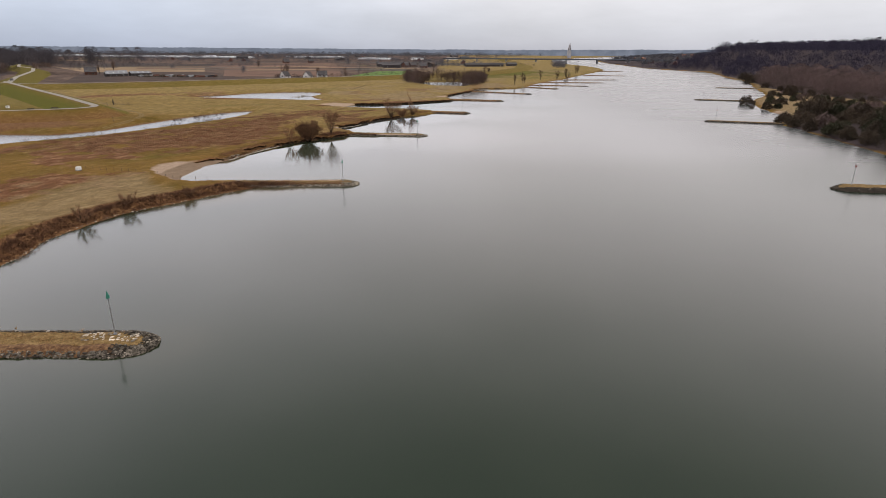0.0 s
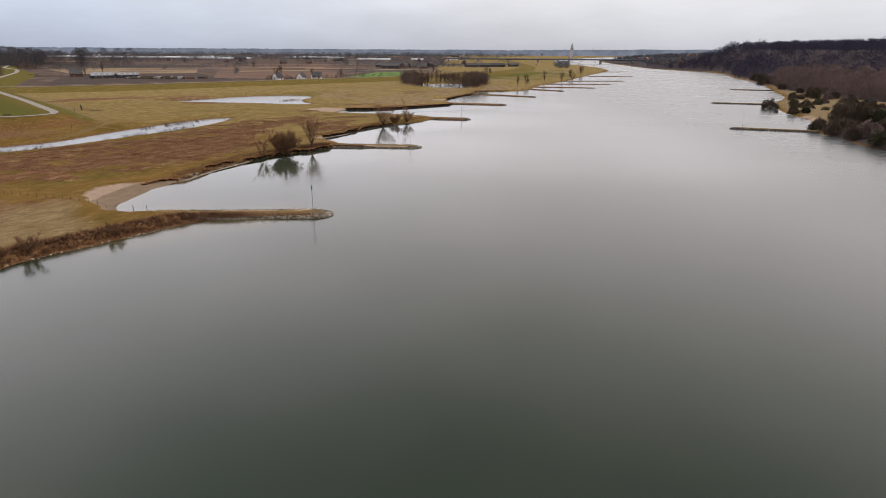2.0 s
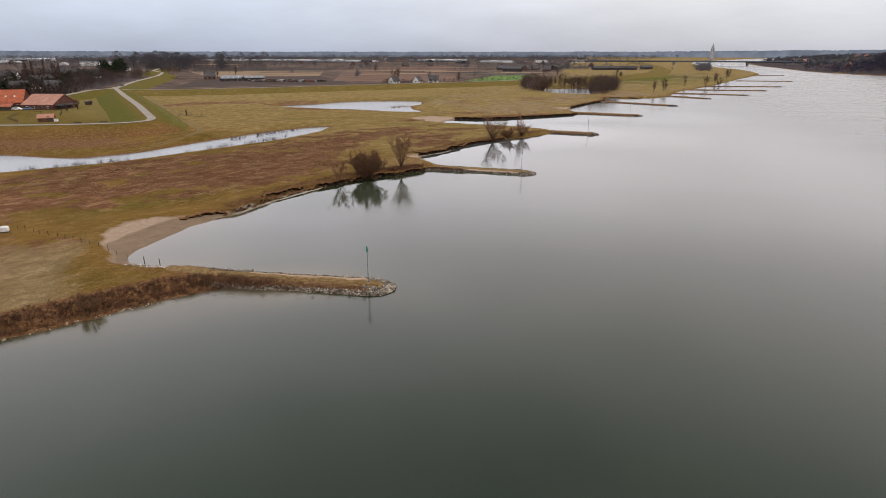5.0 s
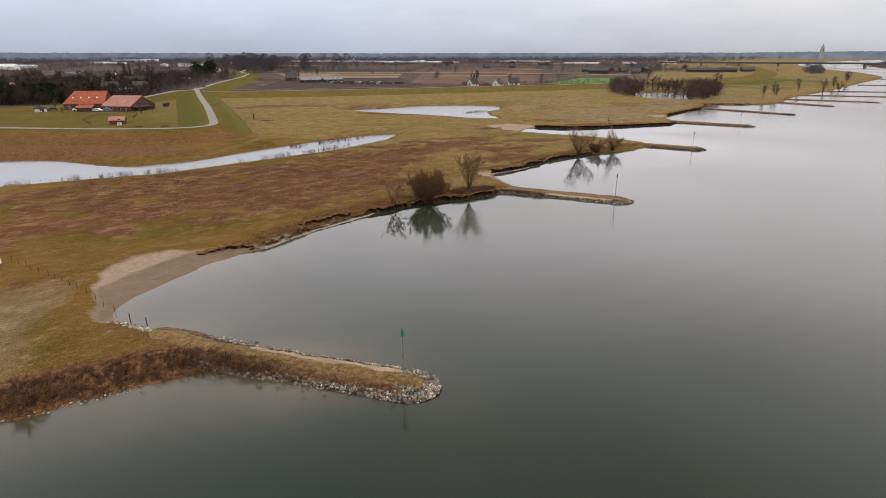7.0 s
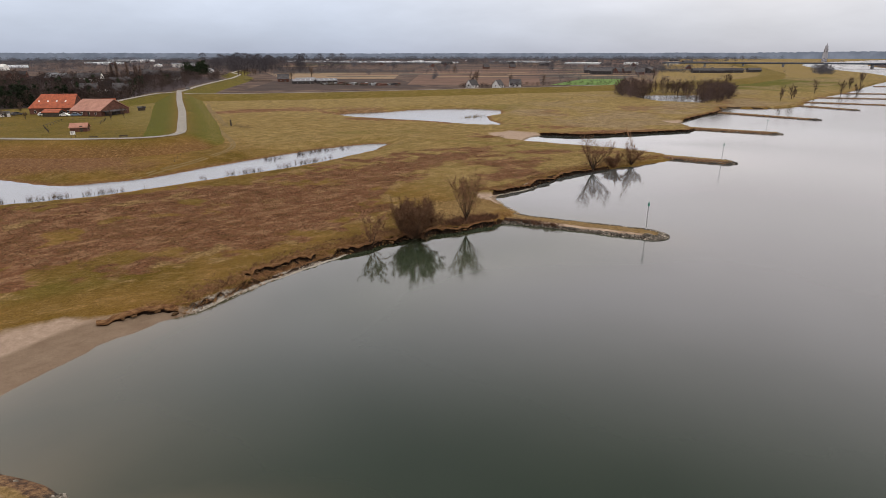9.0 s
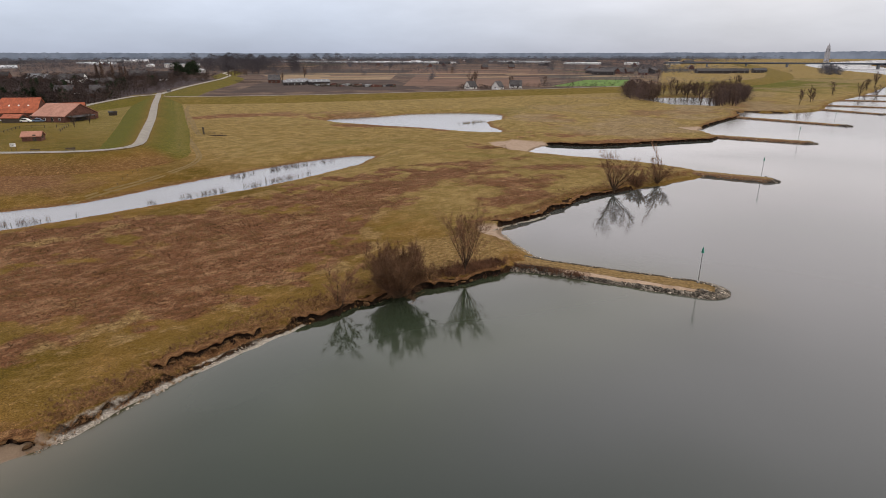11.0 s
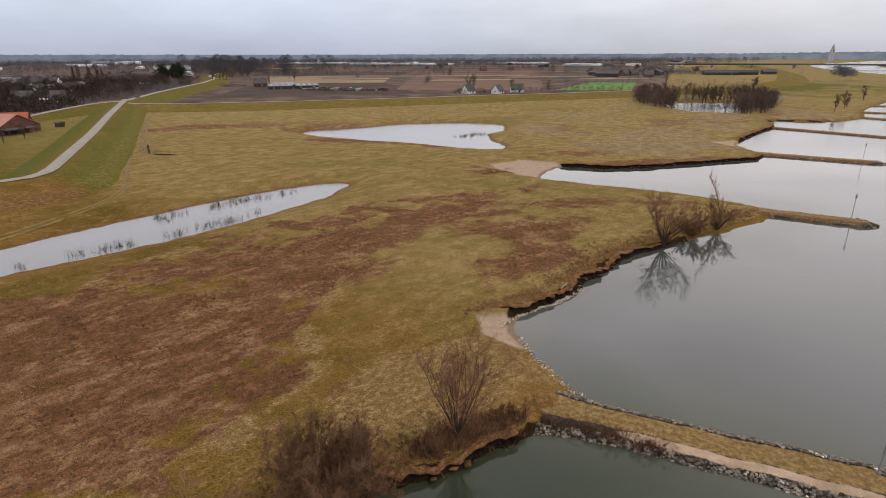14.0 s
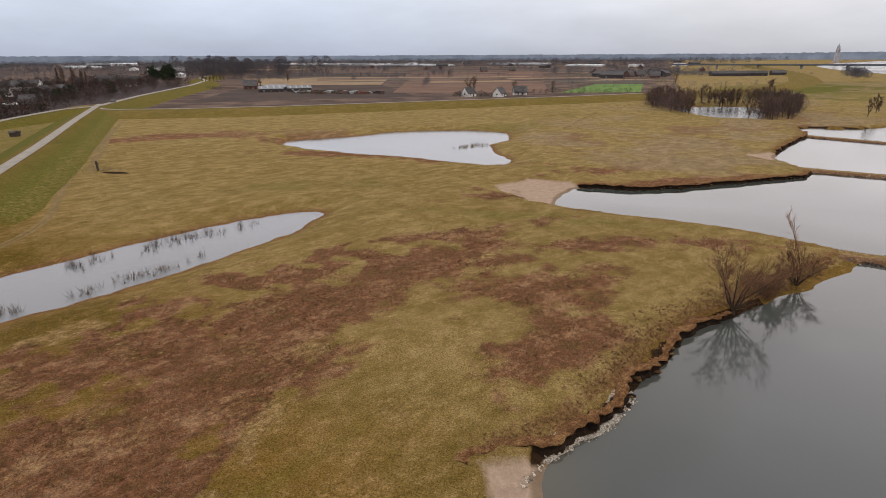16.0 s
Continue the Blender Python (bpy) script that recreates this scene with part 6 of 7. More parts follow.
# ---- buildings ----
def house(m, label, wide, long, eave, ridge, roof, wall, category="house", group="", windows=3, hip=0.0, skylights=0, chimney=True, name="house"):
    """A gabled house: walls, a roof of real thickness, windows with frames, a door and a chimney. Its long side lies along x."""
    h = thing(name, m, label, category, group)
    w, d = long / 2, wide / 2
    part("wall", prism([(-d, -0.6), (d, -0.6), (d, eave), (0, ridge - 0.25), (-d, eave)], -w, w - hip), wall, h).matrix_basis = pose(0, 0, 0, 0, 0, 90)
    if hip:
        part("end_wall", boxed(-w, -d, -0.6, -w + hip + 0.1, d, eave), wall, h)
    k = (ridge - eave) / d
    o = 0.45
    bm = bmesh.new()
    for s in (-1, 1):
        pts = [(-w - o + hip * 0.0, s * (d + o), eave - k * o), (w + o, s * (d + o), eave - k * o), (w + o, 0, ridge), (-w - o + hip, 0, ridge)]
        lo = [bm.verts.new(p) for p in pts]
        hi = [bm.verts.new((p[0], p[1], p[2] + 0.28)) for p in pts]
        bm.faces.new(lo[::-1]); bm.faces.new(hi)
        for i in range(4):
            j = (i + 1) % 4
            bm.faces.new((lo[i], lo[j], hi[j], hi[i]))
    if hip:
        for s in (-1,):
            tri = [(s * (w + o), -d - o, eave - k * o), (s * (w + o), d + o, eave - k * o), (s * (w + o - hip), 0, ridge)]
            lo, hi = [bm.verts.new(p) for p in tri], [bm.verts.new((p[0], p[1], p[2] + 0.28)) for p in tri]
            bm.faces.new(lo); bm.faces.new(hi)
            for i in range(3):
                j = (i + 1) % 3
                bm.faces.new((lo[i], lo[j], hi[j], hi[i]))
    bmesh.ops.recalc_face_normals(bm, faces=bm.faces)
    part("roof", bm, roof, h)
    for i in range(windows):
        x = -w + long * (i + 0.7) / (windows + 0.4)
        for s in (-1, 1):
            fr_ = part("window", boxed(x - 0.7, s * d - 0.06, 0.9, x + 0.7, s * d + 0.06, min(eave - 0.3, 2.4)), PALE_WALL, h)
            part("pane", boxed(x - 0.58, s * d - 0.09, 1.02, x + 0.58, s * d + 0.09, min(eave - 0.42, 2.28)), WINDOW, fr_)
    for s in (-1, 1):
        part("gable_window", boxed(s * w - 0.08, -0.7, eave * 0.5, s * w + 0.08, 0.7, eave * 0.5 + 1.3), WINDOW, h)
    part("door", boxed(w * 0.15, -d - 0.07, 0, w * 0.15 + 1.4, -d + 0.05, 2.9), TIMBER, h)
    if chimney:
        part("chimney", boxed(w * 0.4, -0.4, ridge - 0.6, w * 0.4 + 0.7, 0.4, ridge + 0.9, bevel=0.04), BRICK, h)
    for i in range(skylights):
        x = -w * 0.6 + i * w * 0.4
        y = -d * 0.55
        z = ridge + 0.28 + k * y
        bm = boxed(-0.45, -0.5, 0.0, 0.45, 0.5, 0.08)
        sk = part("skylight", bm, PALE_WALL, h, "pale roof window")
        sk.matrix_basis = pose(x, y, z, math.degrees(math.atan(k)), 0, 0)
    return h


FARM_TURN = 50
house(at(-389, 426, FARM_TURN - 24), "brick farmhouse with a hipped orange tile roof", 15, 27, 4.2, 12.0, TILE_ORANGE, BRICK, "farmhouse", windows=5, hip=6, skylights=4, name="farmhouse")
house(at(-377, 449, FARM_TURN - 10), "low brick annex with an orange tile roof", 9, 18, 3.4, 7.6, TILE_ORANGE, BRICK, "annex", windows=2, chimney=False, name="farm_annex")
barn = house(at(-355, 429, 8), "wide brick barn with a brown-orange sheet roof", 25, 22, 3.4, 9.4, TILE_BROWN, BRICK, "barn", windows=4, chimney=False, name="barn")
part("lean_to_roof", prism([(11.1, 3.0), (15.2, 2.5), (15.2, 2.75), (11.1, 3.3)], -11.0, 6.0), TILE_DARK, barn, "dark low lean-to roof")
for y in (-9.5, -4.0, 1.5, 5.6):
    part("lean_to_post", boxed(14.7, y - 0.15, -0.5, 15.0, y + 0.15, 2.6), TIMBER, barn)
# solid dark panel in place of the shade inside the open front
part("barn_opening", boxed(10.9, -9.0, 0, 11.06, 4.5, 2.6), SHED_WALL, barn, "dark panel painting the shade in the open barn front")
house(at(-373, 411, FARM_TURN - 30), "open carport with an orange tile roof", 7, 10, 2.6, 4.2, TILE_ORANGE, TIMBER, "carport", windows=0, chimney=False, name="carport")
house(at(-291, 362, 36), "small brick field shed with a brown tile roof", 5.5, 7.5, 2.2, 3.9, TILE_BROWN, BRICK, "shed", windows=0, chimney=False, name="field_shed")
house(at(-400, 398, 55), "low green and white garden shed", 4, 7, 2.2, 3.0, TILE_DARK, PALE_WALL, "shed", windows=1, chimney=False, name="garden_shed")
house(at(-350, 457, 50), "small dark hay shelter beside the dike", 2.4, 4.4, 2.0, 2.5, TILE_DARK, TIMBER, "shelter", windows=0, chimney=False, name="hay_shelter")


def car(m, label, paint):
    c = thing("car", m, label, "car", "cars at the farms")
    c.scale = (1.45, 1.45, 1.45)
    bm = prism([(-2.1, 0.35), (2.1, 0.35), (2.15, 0.8), (1.2, 0.95), (0.6, 1.45), (-1.3, 1.45), (-1.9, 0.95), (-2.15, 0.85)], -0.85, 0.85)
    bmesh.ops.bevel(bm, geom=list(bm.edges), offset=0.06, segments=1, affect="EDGES")
    part("body", bm, paint, c)
    part("windows", prism([(-1.75, 0.97), (1.05, 0.97), (0.55, 1.38), (-1.25, 1.38)], -0.87, 0.87), WINDOW, c)
    for x in (-1.35, 1.35):
        for y in (-0.78, 0.78):
            bm = bmesh.new()
            bmesh.ops.create_cone(bm, cap_ends=True, segments=14, radius1=0.33, radius2=0.33, depth=0.22, matrix=pose(x, y, 0.33, 90, 0, 0))
            part("wheel", bm, TILE_DARK, c)
    return c


BLUE_PAINT = surface("blue_grey_car_paint", (0.12, 0.17, 0.24), (0.16, 0.22, 0.3), 1.0, 5.0, 0.3, 0.0)
for x, y, a, p, l in ((-346, 404, 30, BLUE_PAINT, "blue-grey car parked at the farm"), (-368, 399, 60, PALE_WALL, "white car parked at the farm"), (-352, 401, 20, PALE_WALL, "white van-sized car beside the barn"),
                      (-388, 396, 80, TILE_DARK, "dark car parked at the farm")):
    car(at(x - 13, y + 11, a), l, p)
car(at(-430, 588, 122, 7.05), "small car driving on the dike road", TILE_DARK)

# houses of the village and across the plain: six built, the rest copied
protos = []
for i, (wd, ln, ev, rg, rf, wa, lb) in enumerate((
        (11, 15, 4.2, 10.4, TILE_DARK, BRICK, "brick house with a dark tile roof"), (12, 17, 4.2, 11, TILE_ORANGE, BRICK, "brick house with an orange tile roof"),
        (8.5, 13, 3.0, 8.4, TILE_DARK, PALE_WALL, "white plastered house with a dark roof"), (18, 38, 5.5, 10, TILE_DARK, SHED_WALL, "long farm shed with a dark roof"),
        (18, 45, 5.0, 8.0, GREENHOUSE, PALE_WALL, "long pale industrial shed"), (12, 18, 4.0, 10.4, TILE_BROWN, BRICK, "brick house with a brown roof"))):
    x, y = ((-520, 560), (-900, 700), (-186, 802), (-640, 700), (-900, 1160), (-600, 520))[i]
    protos.append(house(at(x, y, 30 + 25 * i), lb, wd, ln, ev, rg, rf, wa, "house" if i not in (3, 4) else "shed", "houses of the plain", windows=2))
hr = random.Random(12)
homes = [(-215, 796, 70, 2), (-172, 828, 20, 2), (-505, 850, 30, 0), (-490, 570, 40, 0), (-700, 560, 20, 1)]
for i in range(70):
    x, y = hr.uniform(-1500, -460), hr.uniform(520, 1350)
    if float(signed(np.array([x]), np.array([y]), VILLAGE)[0]) > 12:
        homes.append((x, y, hr.choice((25, 115)) + hr.uniform(-15, 15), hr.choice((0, 0, 0, 2, 3, 0, 3, 0, 5, 0, 0, 3))))
for i in range(70):
    homes.append((hr.uniform(-2800, 120), hr.uniform(1200, 3400), hr.choice((25, 115)) + hr.uniform(-15, 15), hr.choice((0, 0, 0, 3, 3, 4, 0, 0, 3, 2))))
for i in range(16):
    homes.append((hr.uniform(-150, -30), hr.uniform(1280, 1420), hr.uniform(0, 180), hr.choice((0, 0, 3, 2, 0))))
for x, y, a, k in homes:
    copy_thing(protos[k], at(x, y, a))
for i in range(80):
    x, y = hr.uniform(560, 1300), hr.uniform(1500, 2900)
    if float(signed(np.array([x]), np.array([y]), town)[0]) > 10:
        copy_thing(protos[hr.choice((0, 0, 2, 0, 5, 0))], at(x, y, hr.uniform(0, 180)))
# single larger buildings out on the plain
for x, y, a, wd, ln, ev, rg, rf, wa, lb in (
        (-1308, 1549, 38, 34, 92, 9, 11, SHEET_GREY, PALE_WALL, "white and blue-grey factory hall on the plain"), (-2213, 2118, 42, 40, 86, 6, 14, SHEET_GREY, SHED_WALL, "broad grey-roofed barn on the plain"),
        (-2217, 2243, 42, 44, 110, 8, 12, GREENHOUSE, PALE_WALL, "long hall with a white roof on the plain"), (-760, 762, 30, 20, 30, 5, 12, TILE_DARK, PALE_WALL, "pale house with a large grey roof in the village"),
        (-787, 897, 40, 16, 26, 5, 12, TILE_DARK, BRICK, "brick house with a slate roof and dormers"), (-755, 906, 40, 15, 26, 5, 11, TILE_DARK, BRICK, "brick house with a dark grey roof in the village"),
        (-834, 770, 25, 18, 26, 5, 11, SHEET_GREY, BRICK, "brick house with a blue-grey roof"), (-1496, 1129, 30, 26, 40, 8, 14, PALE_WALL, PALE_WALL, "white farm building on the plain"),
        (-513, 565, 40, 8, 20, 3, 4.2, PALE_WALL, SHED_WALL, "low flat white-roofed shed behind the farm")):
    house(at(x, y, a), lb, wd, ln, ev, rg, rf, wa, "house" if ln < 31 else "hall", "buildings on the plain", windows=3, chimney=ln < 31)
# large blue-grey farm sheds near the bend
for x, y, a, w, l in ((78, 1420, 8, 26, 56), (124, 1440, 8, 16, 38), (168, 1480, 10, 14, 24)):
    house(at(x, y, a), "large dark farm shed with a grey roof", w, l, 4.5, 8.5, TILE_DARK, SHED_WALL, "farm shed", "farm sheds at the bend", windows=3, chimney=False, name="farm_shed")
# nursery sheds with pale roof strips
for x, y, a, w, l, k in ((-447, 808, 40, 13, 26, 4), (-424, 828, 40, 13, 26, 4), (-462, 838, 40, 12, 26, 4)):
    s = house(at(x, y, a), "nursery shed with grey roof and pale roof-light strips", w, l, 3.6, 6.2, SHEET_GREY, SHED_WALL, "nursery shed", "nursery sheds", windows=3, chimney=False, name="nursery_shed")
    for i in range(k):
        sl = (6.2 - 3.6) / (w / 2)
        st = part("roof_light", boxed(-0.4, -w * 0.2, 0, 0.4, w * 0.2, 0.1), GREENHOUSE, s, "pale roof-light strip")
        st.matrix_basis = pose(-l / 2 + l * (i + 0.5) / k, -w * 0.25, 6.2 + 0.3 - sl * w * 0.25, math.degrees(math.atan(sl)), 0, 0)
for i in range(70):
    x = -412 + hr.uniform(0, 100)
    y = 806 + (x + 392) * 0.12 + hr.uniform(-14, 14)
    b = thing("stacked_crate", at(x, y, hr.uniform(0, 90)), "stacked pale and dark crates in the nursery yard", "crates", "crates in the nursery yard")
    s = hr.uniform(0.8, 2.4)
    part("crate", boxed(-s * 1.6, -s, 0, s * 1.6, s, hr.uniform(1.0, 2.6), bevel=0.06), hr.choice((STEEL, TILE_DARK, TIMBER, TIMBER, BRICK)), b)


def greenhouse(x, y, a, long, deep):
    g = thing("greenhouse", at(x, y, a), "low white greenhouse block on the far plain", "greenhouse", "greenhouses")
    part("wall", boxed(-long / 2, -deep / 2, -0.5, long / 2, deep / 2, 4.0), GREENHOUSE, g)
    k = max(int(long / 12), 2)
    for i in range(k):
        x0 = -long / 2 + long * i / k
        part("roof_bay", prism([(x0, 4.0), (x0 + long / k, 4.0), (x0 + long / k / 2, 6.2)], -deep / 2, deep / 2), GREENHOUSE, g)
    return g


for x, y, a, l, d in ((-1180, 2440, -14, 300, 90), (-880, 2370, -14, 260, 80), (-1500, 2520, -14, 240, 100), (-2050, 1900, -30, 260, 90), (-1750, 1350, -35, 160, 60), (-560, 2650, -10, 240, 90), (-260, 2300, -8, 120, 60)):
    greenhouse(x, y, a, l, d)

# ---- bridge and church tower ----
bridge = thing("bridge", pose(0, 0, 0), "long blue-grey girder bridge over the river", "bridge")
BRIDGE_LINE = [(0, 1985), (352, 1955), (600, 1900), (900, 1800)]
deck = ribbon("deck", BRIDGE_LINE, 14, BRIDGE_STEEL, 0, lambda u: 13.5)
part("deck", deck, BRIDGE_STEEL, bridge)
for side in (-6.5, 6.5):
    v, f = [], []
    for (ax, ay), (bx, by) in zip(BRIDGE_LINE, BRIDGE_LINE[1:]):
        d = Vector((bx - ax, by - ay, 0)).normalized()
        nrm = Vector((-d.y, d.x, 0)) * side
        rod(v, f, Vector((ax, ay, 12.0)) + nrm, Vector((bx, by, 12.0)) + nrm, 2.0, 2.0, 4)
    part("girder", mesh_from("girder", v, f, BRIDGE_STEEL), BRIDGE_STEEL, bridge)
for i in range(10):
    x = 16 + 96 * i
    y = 1985 - 0.0852 * x if x < 352 else (1955 - 0.2218 * (x - 352) if x < 600 else 1900 - 0.333 * (x - 600))
    part("pier", boxed(x - 2.2, y - 6, -3, x + 2.2, y + 6, 11.2, bevel=0.3), CONCRETE, bridge, "grey concrete pier")
tower = thing("church_tower", pose(620, 2930, 4, 0, 0, 20), "tall grey gothic church tower on the horizon", "church tower")
for nm, r, z0, z1 in (("lower_stage", 7, 0, 34), ("middle_stage", 5.8, 34, 50), ("upper_stage", 4.2, 50, 60)):
    part(nm, boxed(-r, -r, z0, r, r, z1, bevel=0.6), HAZED_STONE, tower)
bm = bmesh.new()
bmesh.ops.create_cone(bm, cap_ends=True, segments=8, radius1=3.2, radius2=0.3, depth=12, matrix=Matrix.Translation((0, 0, 65.5)))
part("spire", bm, HAZED_STONE, tower)
for a in range(4):
    part("buttress", boxed(5.8, -1.0, 0, 8.2, 1.0, 30), HAZED_STONE, tower).matrix_basis = pose(0, 0, 0, 0, 0, 45 + 90 * a)
    part("louvre_window", boxed(-1.4, -5.9, 37, 1.4, -5.7, 47), TILE_DARK, tower).matrix_basis = pose(0, 0, 0, 0, 0, 90 * a)

# ---- fields on the low land behind the dike ----
FIELD_SOILS = [surface("field_" + k, a, b, 0.02, 0.3, 0.95, 0.3) for k, a, b in (
    ("tan_stubble", (0.17, 0.115, 0.065), (0.24, 0.165, 0.095)), ("brown_plough", (0.032, 0.021, 0.016), (0.06, 0.039, 0.03)), ("red_brown", (0.095, 0.052, 0.036), (0.145, 0.085, 0.058)),
    ("olive_grass", (0.06, 0.058, 0.018), (0.1, 0.088, 0.03)), ("grey_orchard", (0.055, 0.045, 0.037), (0.09, 0.073, 0.057)), ("green_crop", (0.07, 0.13, 0.025), (0.11, 0.18, 0.04)))]


def field(corners, soil, lift, label):
    me = mesh_from("field", [(x, y, 1.6 + lift) for x, y in corners], [(0, 1, 2, 3)], FIELD_SOILS[soil])
    return tagged(new("field", me), label, "field", "fields behind the dike", "structure")


for c, s, lb in (([(-560, 930), (-395, 980), (-500, 1250), (-760, 1160)], 0, "pale tan stubble field"), ([(-425, 655), (-262, 780), (-395, 985), (-560, 930)], 1, "dark brown ploughed field"),
                 ([(-310, 830), (-150, 870), (-200, 1130), (-440, 1200)], 2, "red-brown bare field"), ([(-140, 875), (-60, 905), (-60, 1090), (-120, 1060)], 5, "bright green crop field"),
                 ([(-190, 1130), (-60, 1095), (-60, 1220), (-220, 1300)], 4, "grey-brown orchard field"), ([(-760, 1175), (-500, 1265), (-560, 1500), (-900, 1440)], 1, "dark ploughed field"),
                 ([(-480, 1210), (-220, 1300), (-300, 1640), (-560, 1500)], 2, "red-brown orchard field")):
    field(c, s, 0.02 + 0.005 * len([o for o in scene.objects if o.name.startswith("field")]) % 0.04, lb)
# near strips between the hedges
for i in range(46):
    x, y = hr.uniform(-760, -90), hr.uniform(1000, 1750)
    a = radians(28 + hr.uniform(-4, 4))
    l, w = min(hr.uniform(120, 260), (-40 - x) * 1.1), hr.uniform(14, 46)
    c = [(x + u * l * math.cos(a) - v * w * math.sin(a), y + u * l * math.sin(a) + v * w * math.cos(a)) for u, v in ((0, 0), (1, 0), (1, 1), (0, 1))]
    s = hr.choice((0, 1, 1, 2, 2, 4, 4, 3))
    field(c, s, 0.06 + i * 0.003, ("pale tan stubble field", "dark brown ploughed field", "red-brown bare field", "olive pasture field", "grey-brown orchard field")[s])
for i in range(90):
    x, y = hr.uniform(-3800, 40), hr.uniform(1500, 4200)
    a = radians(25 + hr.uniform(-8, 8))
    l, w = hr.uniform(180, 520), hr.uniform(60, 200)
    c = [(x + u * l * math.cos(a) - v * w * math.sin(a), y + u * l * math.sin(a) + v * w * math.cos(a)) for u, v in ((0, 0), (1, 0), (1, 1), (0, 1))]
    s = hr.choice((0, 1, 1, 2, 2, 3, 4, 4))
    field(c, s, 0.21 + i * 0.004, ("pale tan stubble field", "dark brown ploughed field", "red-brown bare field", "olive pasture field", "grey-brown orchard field")[s])


# ---- small things round the farm ----
sign = thing("sign_board", at(-241, 319, 40, 6.6), "white sign board on two posts beside the dike road", "sign")
part("board", boxed(-0.9, -0.05, 0.9, 0.9, 0.05, 2.2, bevel=0.02), PALE_WALL, sign)
for i in range(4):
    part("line_of_writing", boxed(-0.65, -0.065, 1.15 + 0.24 * i, 0.2 + 0.12 * i, -0.052, 1.22 + 0.24 * i), TILE_DARK, sign)
for x in (-0.75, 0.75):
    part("post", boxed(x - 0.06, 0.05, -0.4, x + 0.06, 0.17, 2.3), TIMBER, sign)
for x, y, a in ((-227, 316.5, 25), (-218, 322.5, 35)):
    b = thing("bench", at(x, y, a, 6.55), "weathered wooden bench on the dike verge", "bench", "benches on the dike")
    for i in range(3):
        part("seat_slat", boxed(-1.6, -0.3 + 0.22 * i, 0.6, 1.6, -0.12 + 0.22 * i, 0.68), TIMBER, b)
    for i in range(2):
        part("back_slat", boxed(-1.6, 0.36, 0.85 + 0.26 * i, 1.6, 0.44, 1.05 + 0.26 * i), TIMBER, b)
    for x2 in (-1.2, 1.2):
        part("leg", boxed(x2 - 0.12, -0.3, -0.5, x2 + 0.12, 0.44, 0.6), TIMBER, b)
paddock = thing("paddock_fence", pose(0, 0, 0), "dark timber rail fence round the shed paddock", "fence")
corners = [(-300, 352), (-322, 366), (-341, 391), (-322, 404), (-304, 384)]
for (ax, ay), (bx, by) in zip(corners, corners[1:]):
    k = max(int(math.hypot(bx - ax, by - ay) / 5), 1)
    zs = [(ax + (bx - ax) * i / k, ay + (by - ay) * i / k) for i in range(k + 1)]
    zs = [(x, y, height(x, y)) for x, y in zs]
    for x, y, z in zs[:-1]:
        part("post", boxed(x - 0.1, y - 0.1, z - 0.4, x + 0.1, y + 0.1, z + 1.5), TIMBER, paddock)
    v, f = [], []
    for (x0, y0, z0), (x1, y1, z1) in zip(zs, zs[1:]):
        rod(v, f, (x0, y0, z0 + 1.3), (x1, y1, z1 + 1.3), 0.07, 0.07, 4)
    part("rail", mesh_from("rail", v, f, TIMBER), TIMBER, paddock)
for i, (x, y, s) in enumerate(((-318, 404, 0.42), (-321, 416, 0.45), (-372, 392, 0.3), (-404, 412, 0.45), (-392, 392, 0.35))):
    far_tree("yard_tree", x, y, s, "small bare fruit tree in the farmyard", "farmyard trees", i)
def poplar(x, y, tall, seed):
    rs = np.random.RandomState(seed)
    n = 700
    h, a = rs.uniform(0.1, 1, n), rs.uniform(0, 6.3, n)
    r = tall * 0.085 * np.sin(np.pi * np.clip(h, 0.05, 0.97)) ** 0.5 * np.sqrt(rs.uniform(0, 1, n))
    c = np.stack([np.cos(a) * r, np.sin(a) * r, h * tall], 1)
    out = np.stack([np.cos(a) * 0.3, np.sin(a) * 0.3, np.ones(n)], 1) * (tall * 0.06)
    wide = np.stack([-np.sin(a), np.cos(a), np.zeros(n)], 1) * 0.16
    t = thing("poplar", at(x, y, seed * 31), "tall slender bare grey-brown poplar in a row", "tree", "row of poplars")
    part("trunk", rods("trunk", [((0, 0, -0.4), (0, 0, tall * 0.96), 0.4, 0.05)], BARK, 6), BARK, t)
    part("crown", triangles("crown", np.stack([c - wide, c + wide, c + out], 1), FARTWIG), FARTWIG, t)


for i in range(9):
    poplar(-810 + i * 13 + rnd.uniform(-3, 3), 838 - i * 4.5 + rnd.uniform(-6, 6), rnd.uniform(20, 27), i)
for i, (x, y, s) in enumerate(((-640, 560, 1.15), (-655, 585, 1.0), (-860, 730, 1.2))):
    far_tree("golden_willow", x, y, s, "brown bare willow among the village gardens", "golden willows", i)
woods("conifer_clump", scatter(22, [(-850, 1030), (-800, 1015), (-785, 1040), (-830, 1060)], 41), 22, 160, EVERGREEN, "black-green conifer clump by the village", 0.35, 0.08, 41, 0.02)
woods("hollow_bramble", [(-227 + dx, 399 + dx * 0.1 + dy, height(-224, 399) - 0.3) for dx, dy in ((0, 0), (2, 0.4), (5, -0.3), (8, 0.3))], 1.6, 160, THICKET, "dark brambles in a hollow at the dike foot", 0.7, 0.05, 42, 0.02)
post(-229, 400, 3.4, 0.42, 4, "thick dark gate stump beside a muddy hollow", "gate stumps")
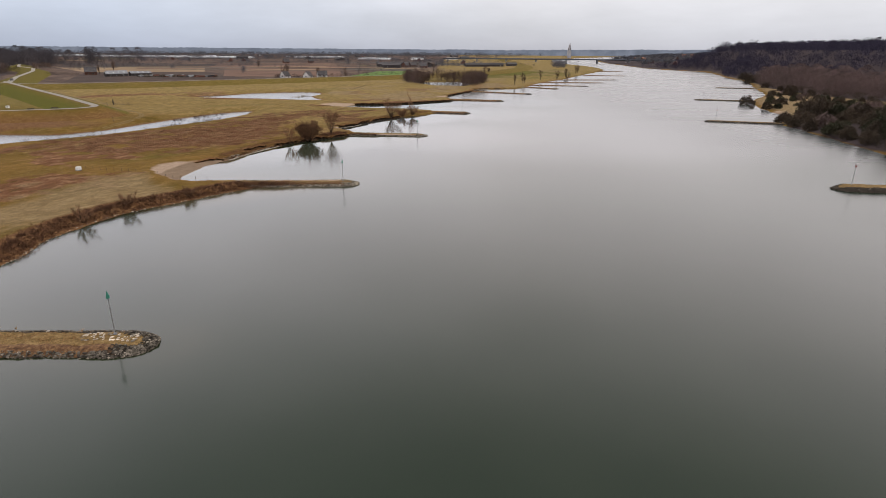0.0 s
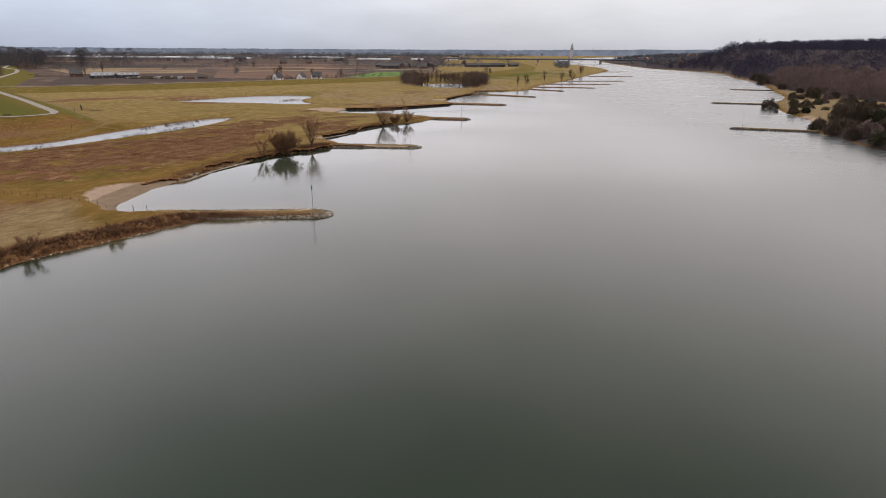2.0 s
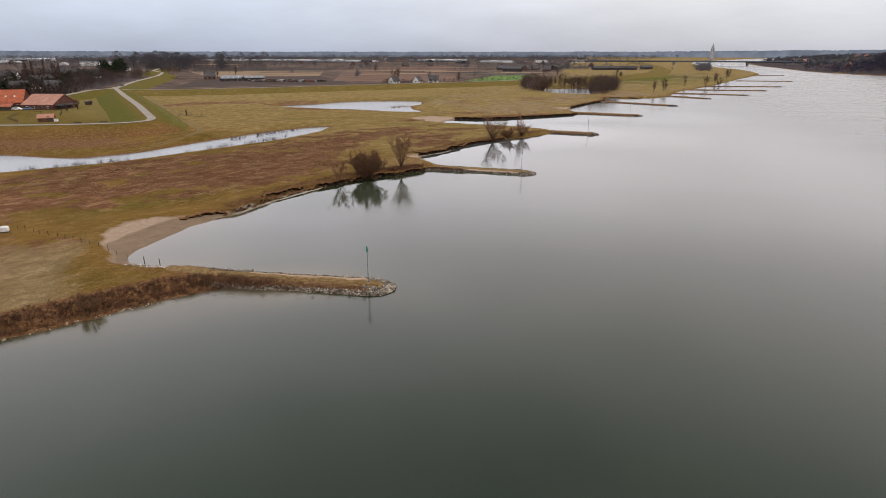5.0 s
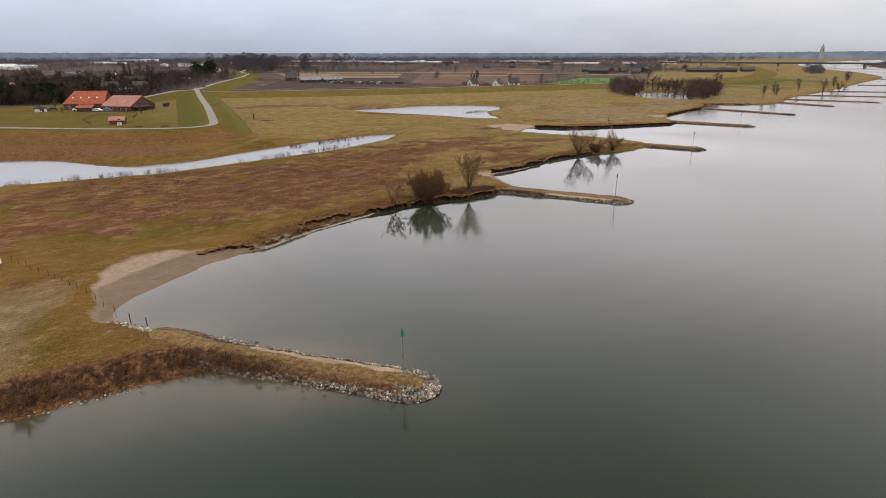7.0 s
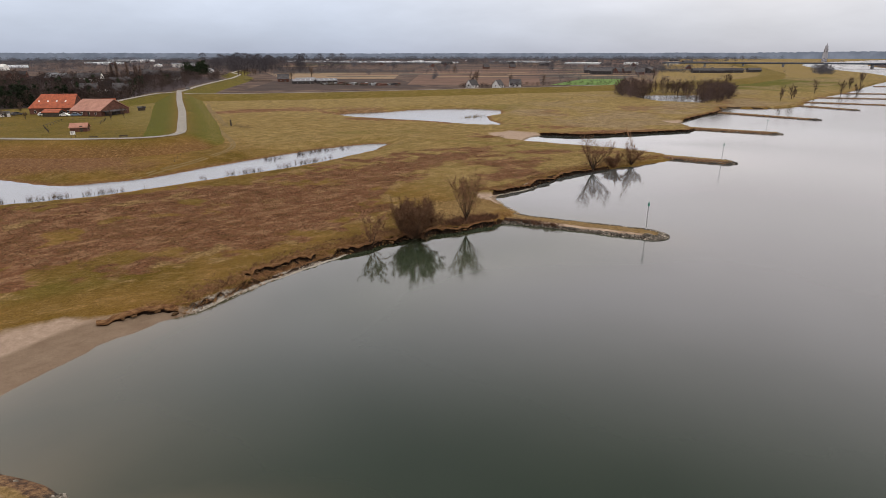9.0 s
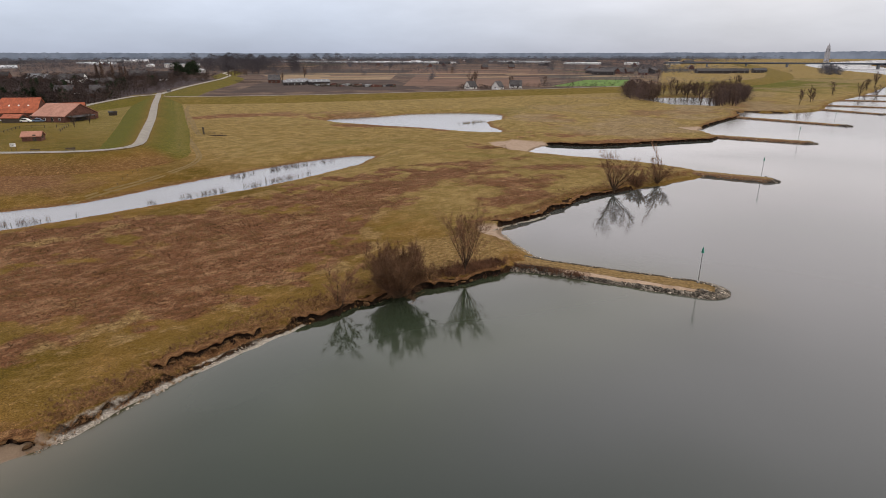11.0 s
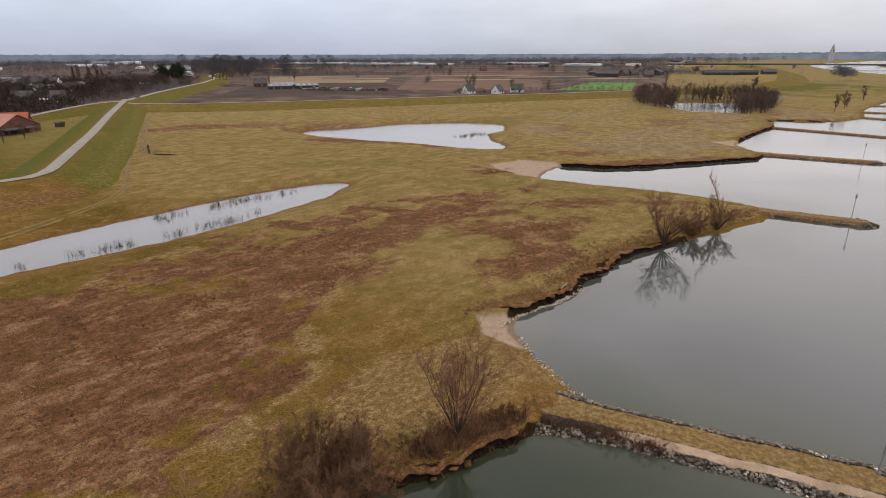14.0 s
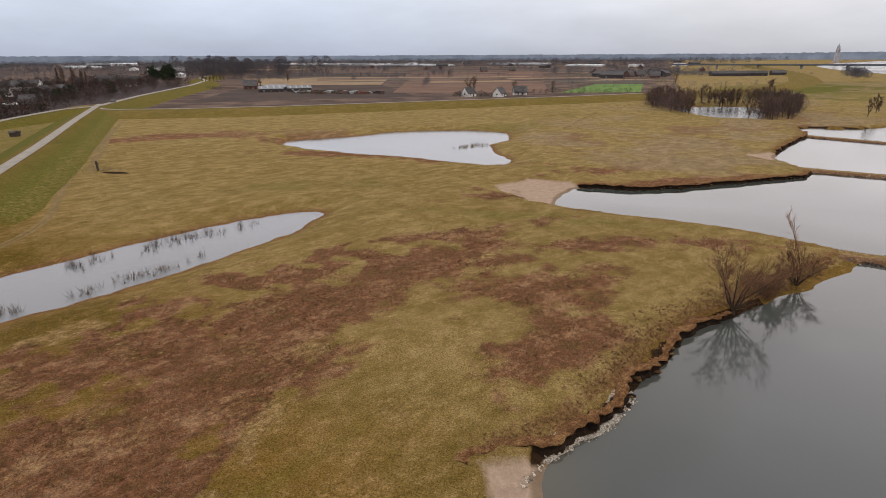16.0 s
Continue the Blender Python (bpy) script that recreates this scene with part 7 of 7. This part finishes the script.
woods("nursery_hedge", [(-640 + i * 2.6, 846 - i * 0.3, 1.4) for i in range(50)], 3.4, 60, THICKET, "dark clipped hedge beside the field", 0.5, 0.09, 43, 0.02)
woods("field_hedge", [(-180 + i * 4.0 + rnd.uniform(-2, 2), 840 + i * 1.6 + rnd.uniform(-3, 3), 1.4) for i in range(30)], 5.0, 70, THICKET, "bare dark hedge between the fields", 0.5, 0.08, 44, 0.02)
woods("house_shrubs", scatter(34, [(-232, 780), (-196, 782), (-160, 806), (-170, 816), (-230, 796)], 45), 5.0, 90, VILLAGEWOOD, "bare garden shrubs before the white houses", 0.5, 0.06, 45, 0.02)

# ---- hazy blue distance beyond the woods: a glowing strip, haze in its colour ----
haze = bpy.data.materials.new("glowing_blue_haze")
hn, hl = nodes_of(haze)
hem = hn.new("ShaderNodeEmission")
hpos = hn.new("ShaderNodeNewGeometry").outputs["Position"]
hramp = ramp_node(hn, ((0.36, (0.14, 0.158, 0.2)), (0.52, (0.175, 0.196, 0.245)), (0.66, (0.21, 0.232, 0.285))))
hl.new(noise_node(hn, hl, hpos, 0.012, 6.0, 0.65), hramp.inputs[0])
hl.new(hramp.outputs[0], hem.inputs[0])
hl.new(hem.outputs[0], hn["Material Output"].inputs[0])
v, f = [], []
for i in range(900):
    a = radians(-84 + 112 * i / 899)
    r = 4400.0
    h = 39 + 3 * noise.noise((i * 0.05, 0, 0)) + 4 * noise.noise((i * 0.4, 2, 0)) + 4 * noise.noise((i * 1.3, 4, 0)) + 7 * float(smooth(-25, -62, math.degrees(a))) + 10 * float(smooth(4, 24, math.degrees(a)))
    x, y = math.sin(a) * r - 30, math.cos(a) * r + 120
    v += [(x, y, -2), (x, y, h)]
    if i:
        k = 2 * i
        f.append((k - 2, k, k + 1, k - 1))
tagged(new("backdrop", mesh_from("backdrop", v, f, haze)), "blue-grey glowing strip standing in for the hazy tree line", "backdrop", kind="structure")

# the finished plan, from units to metres
for ob in list(scene.objects):
    if ob.parent is None and ob.type in ("MESH", "EMPTY"):
        ob.matrix_basis = Matrix.Scale(UNIT, 4) @ ob.matrix_basis
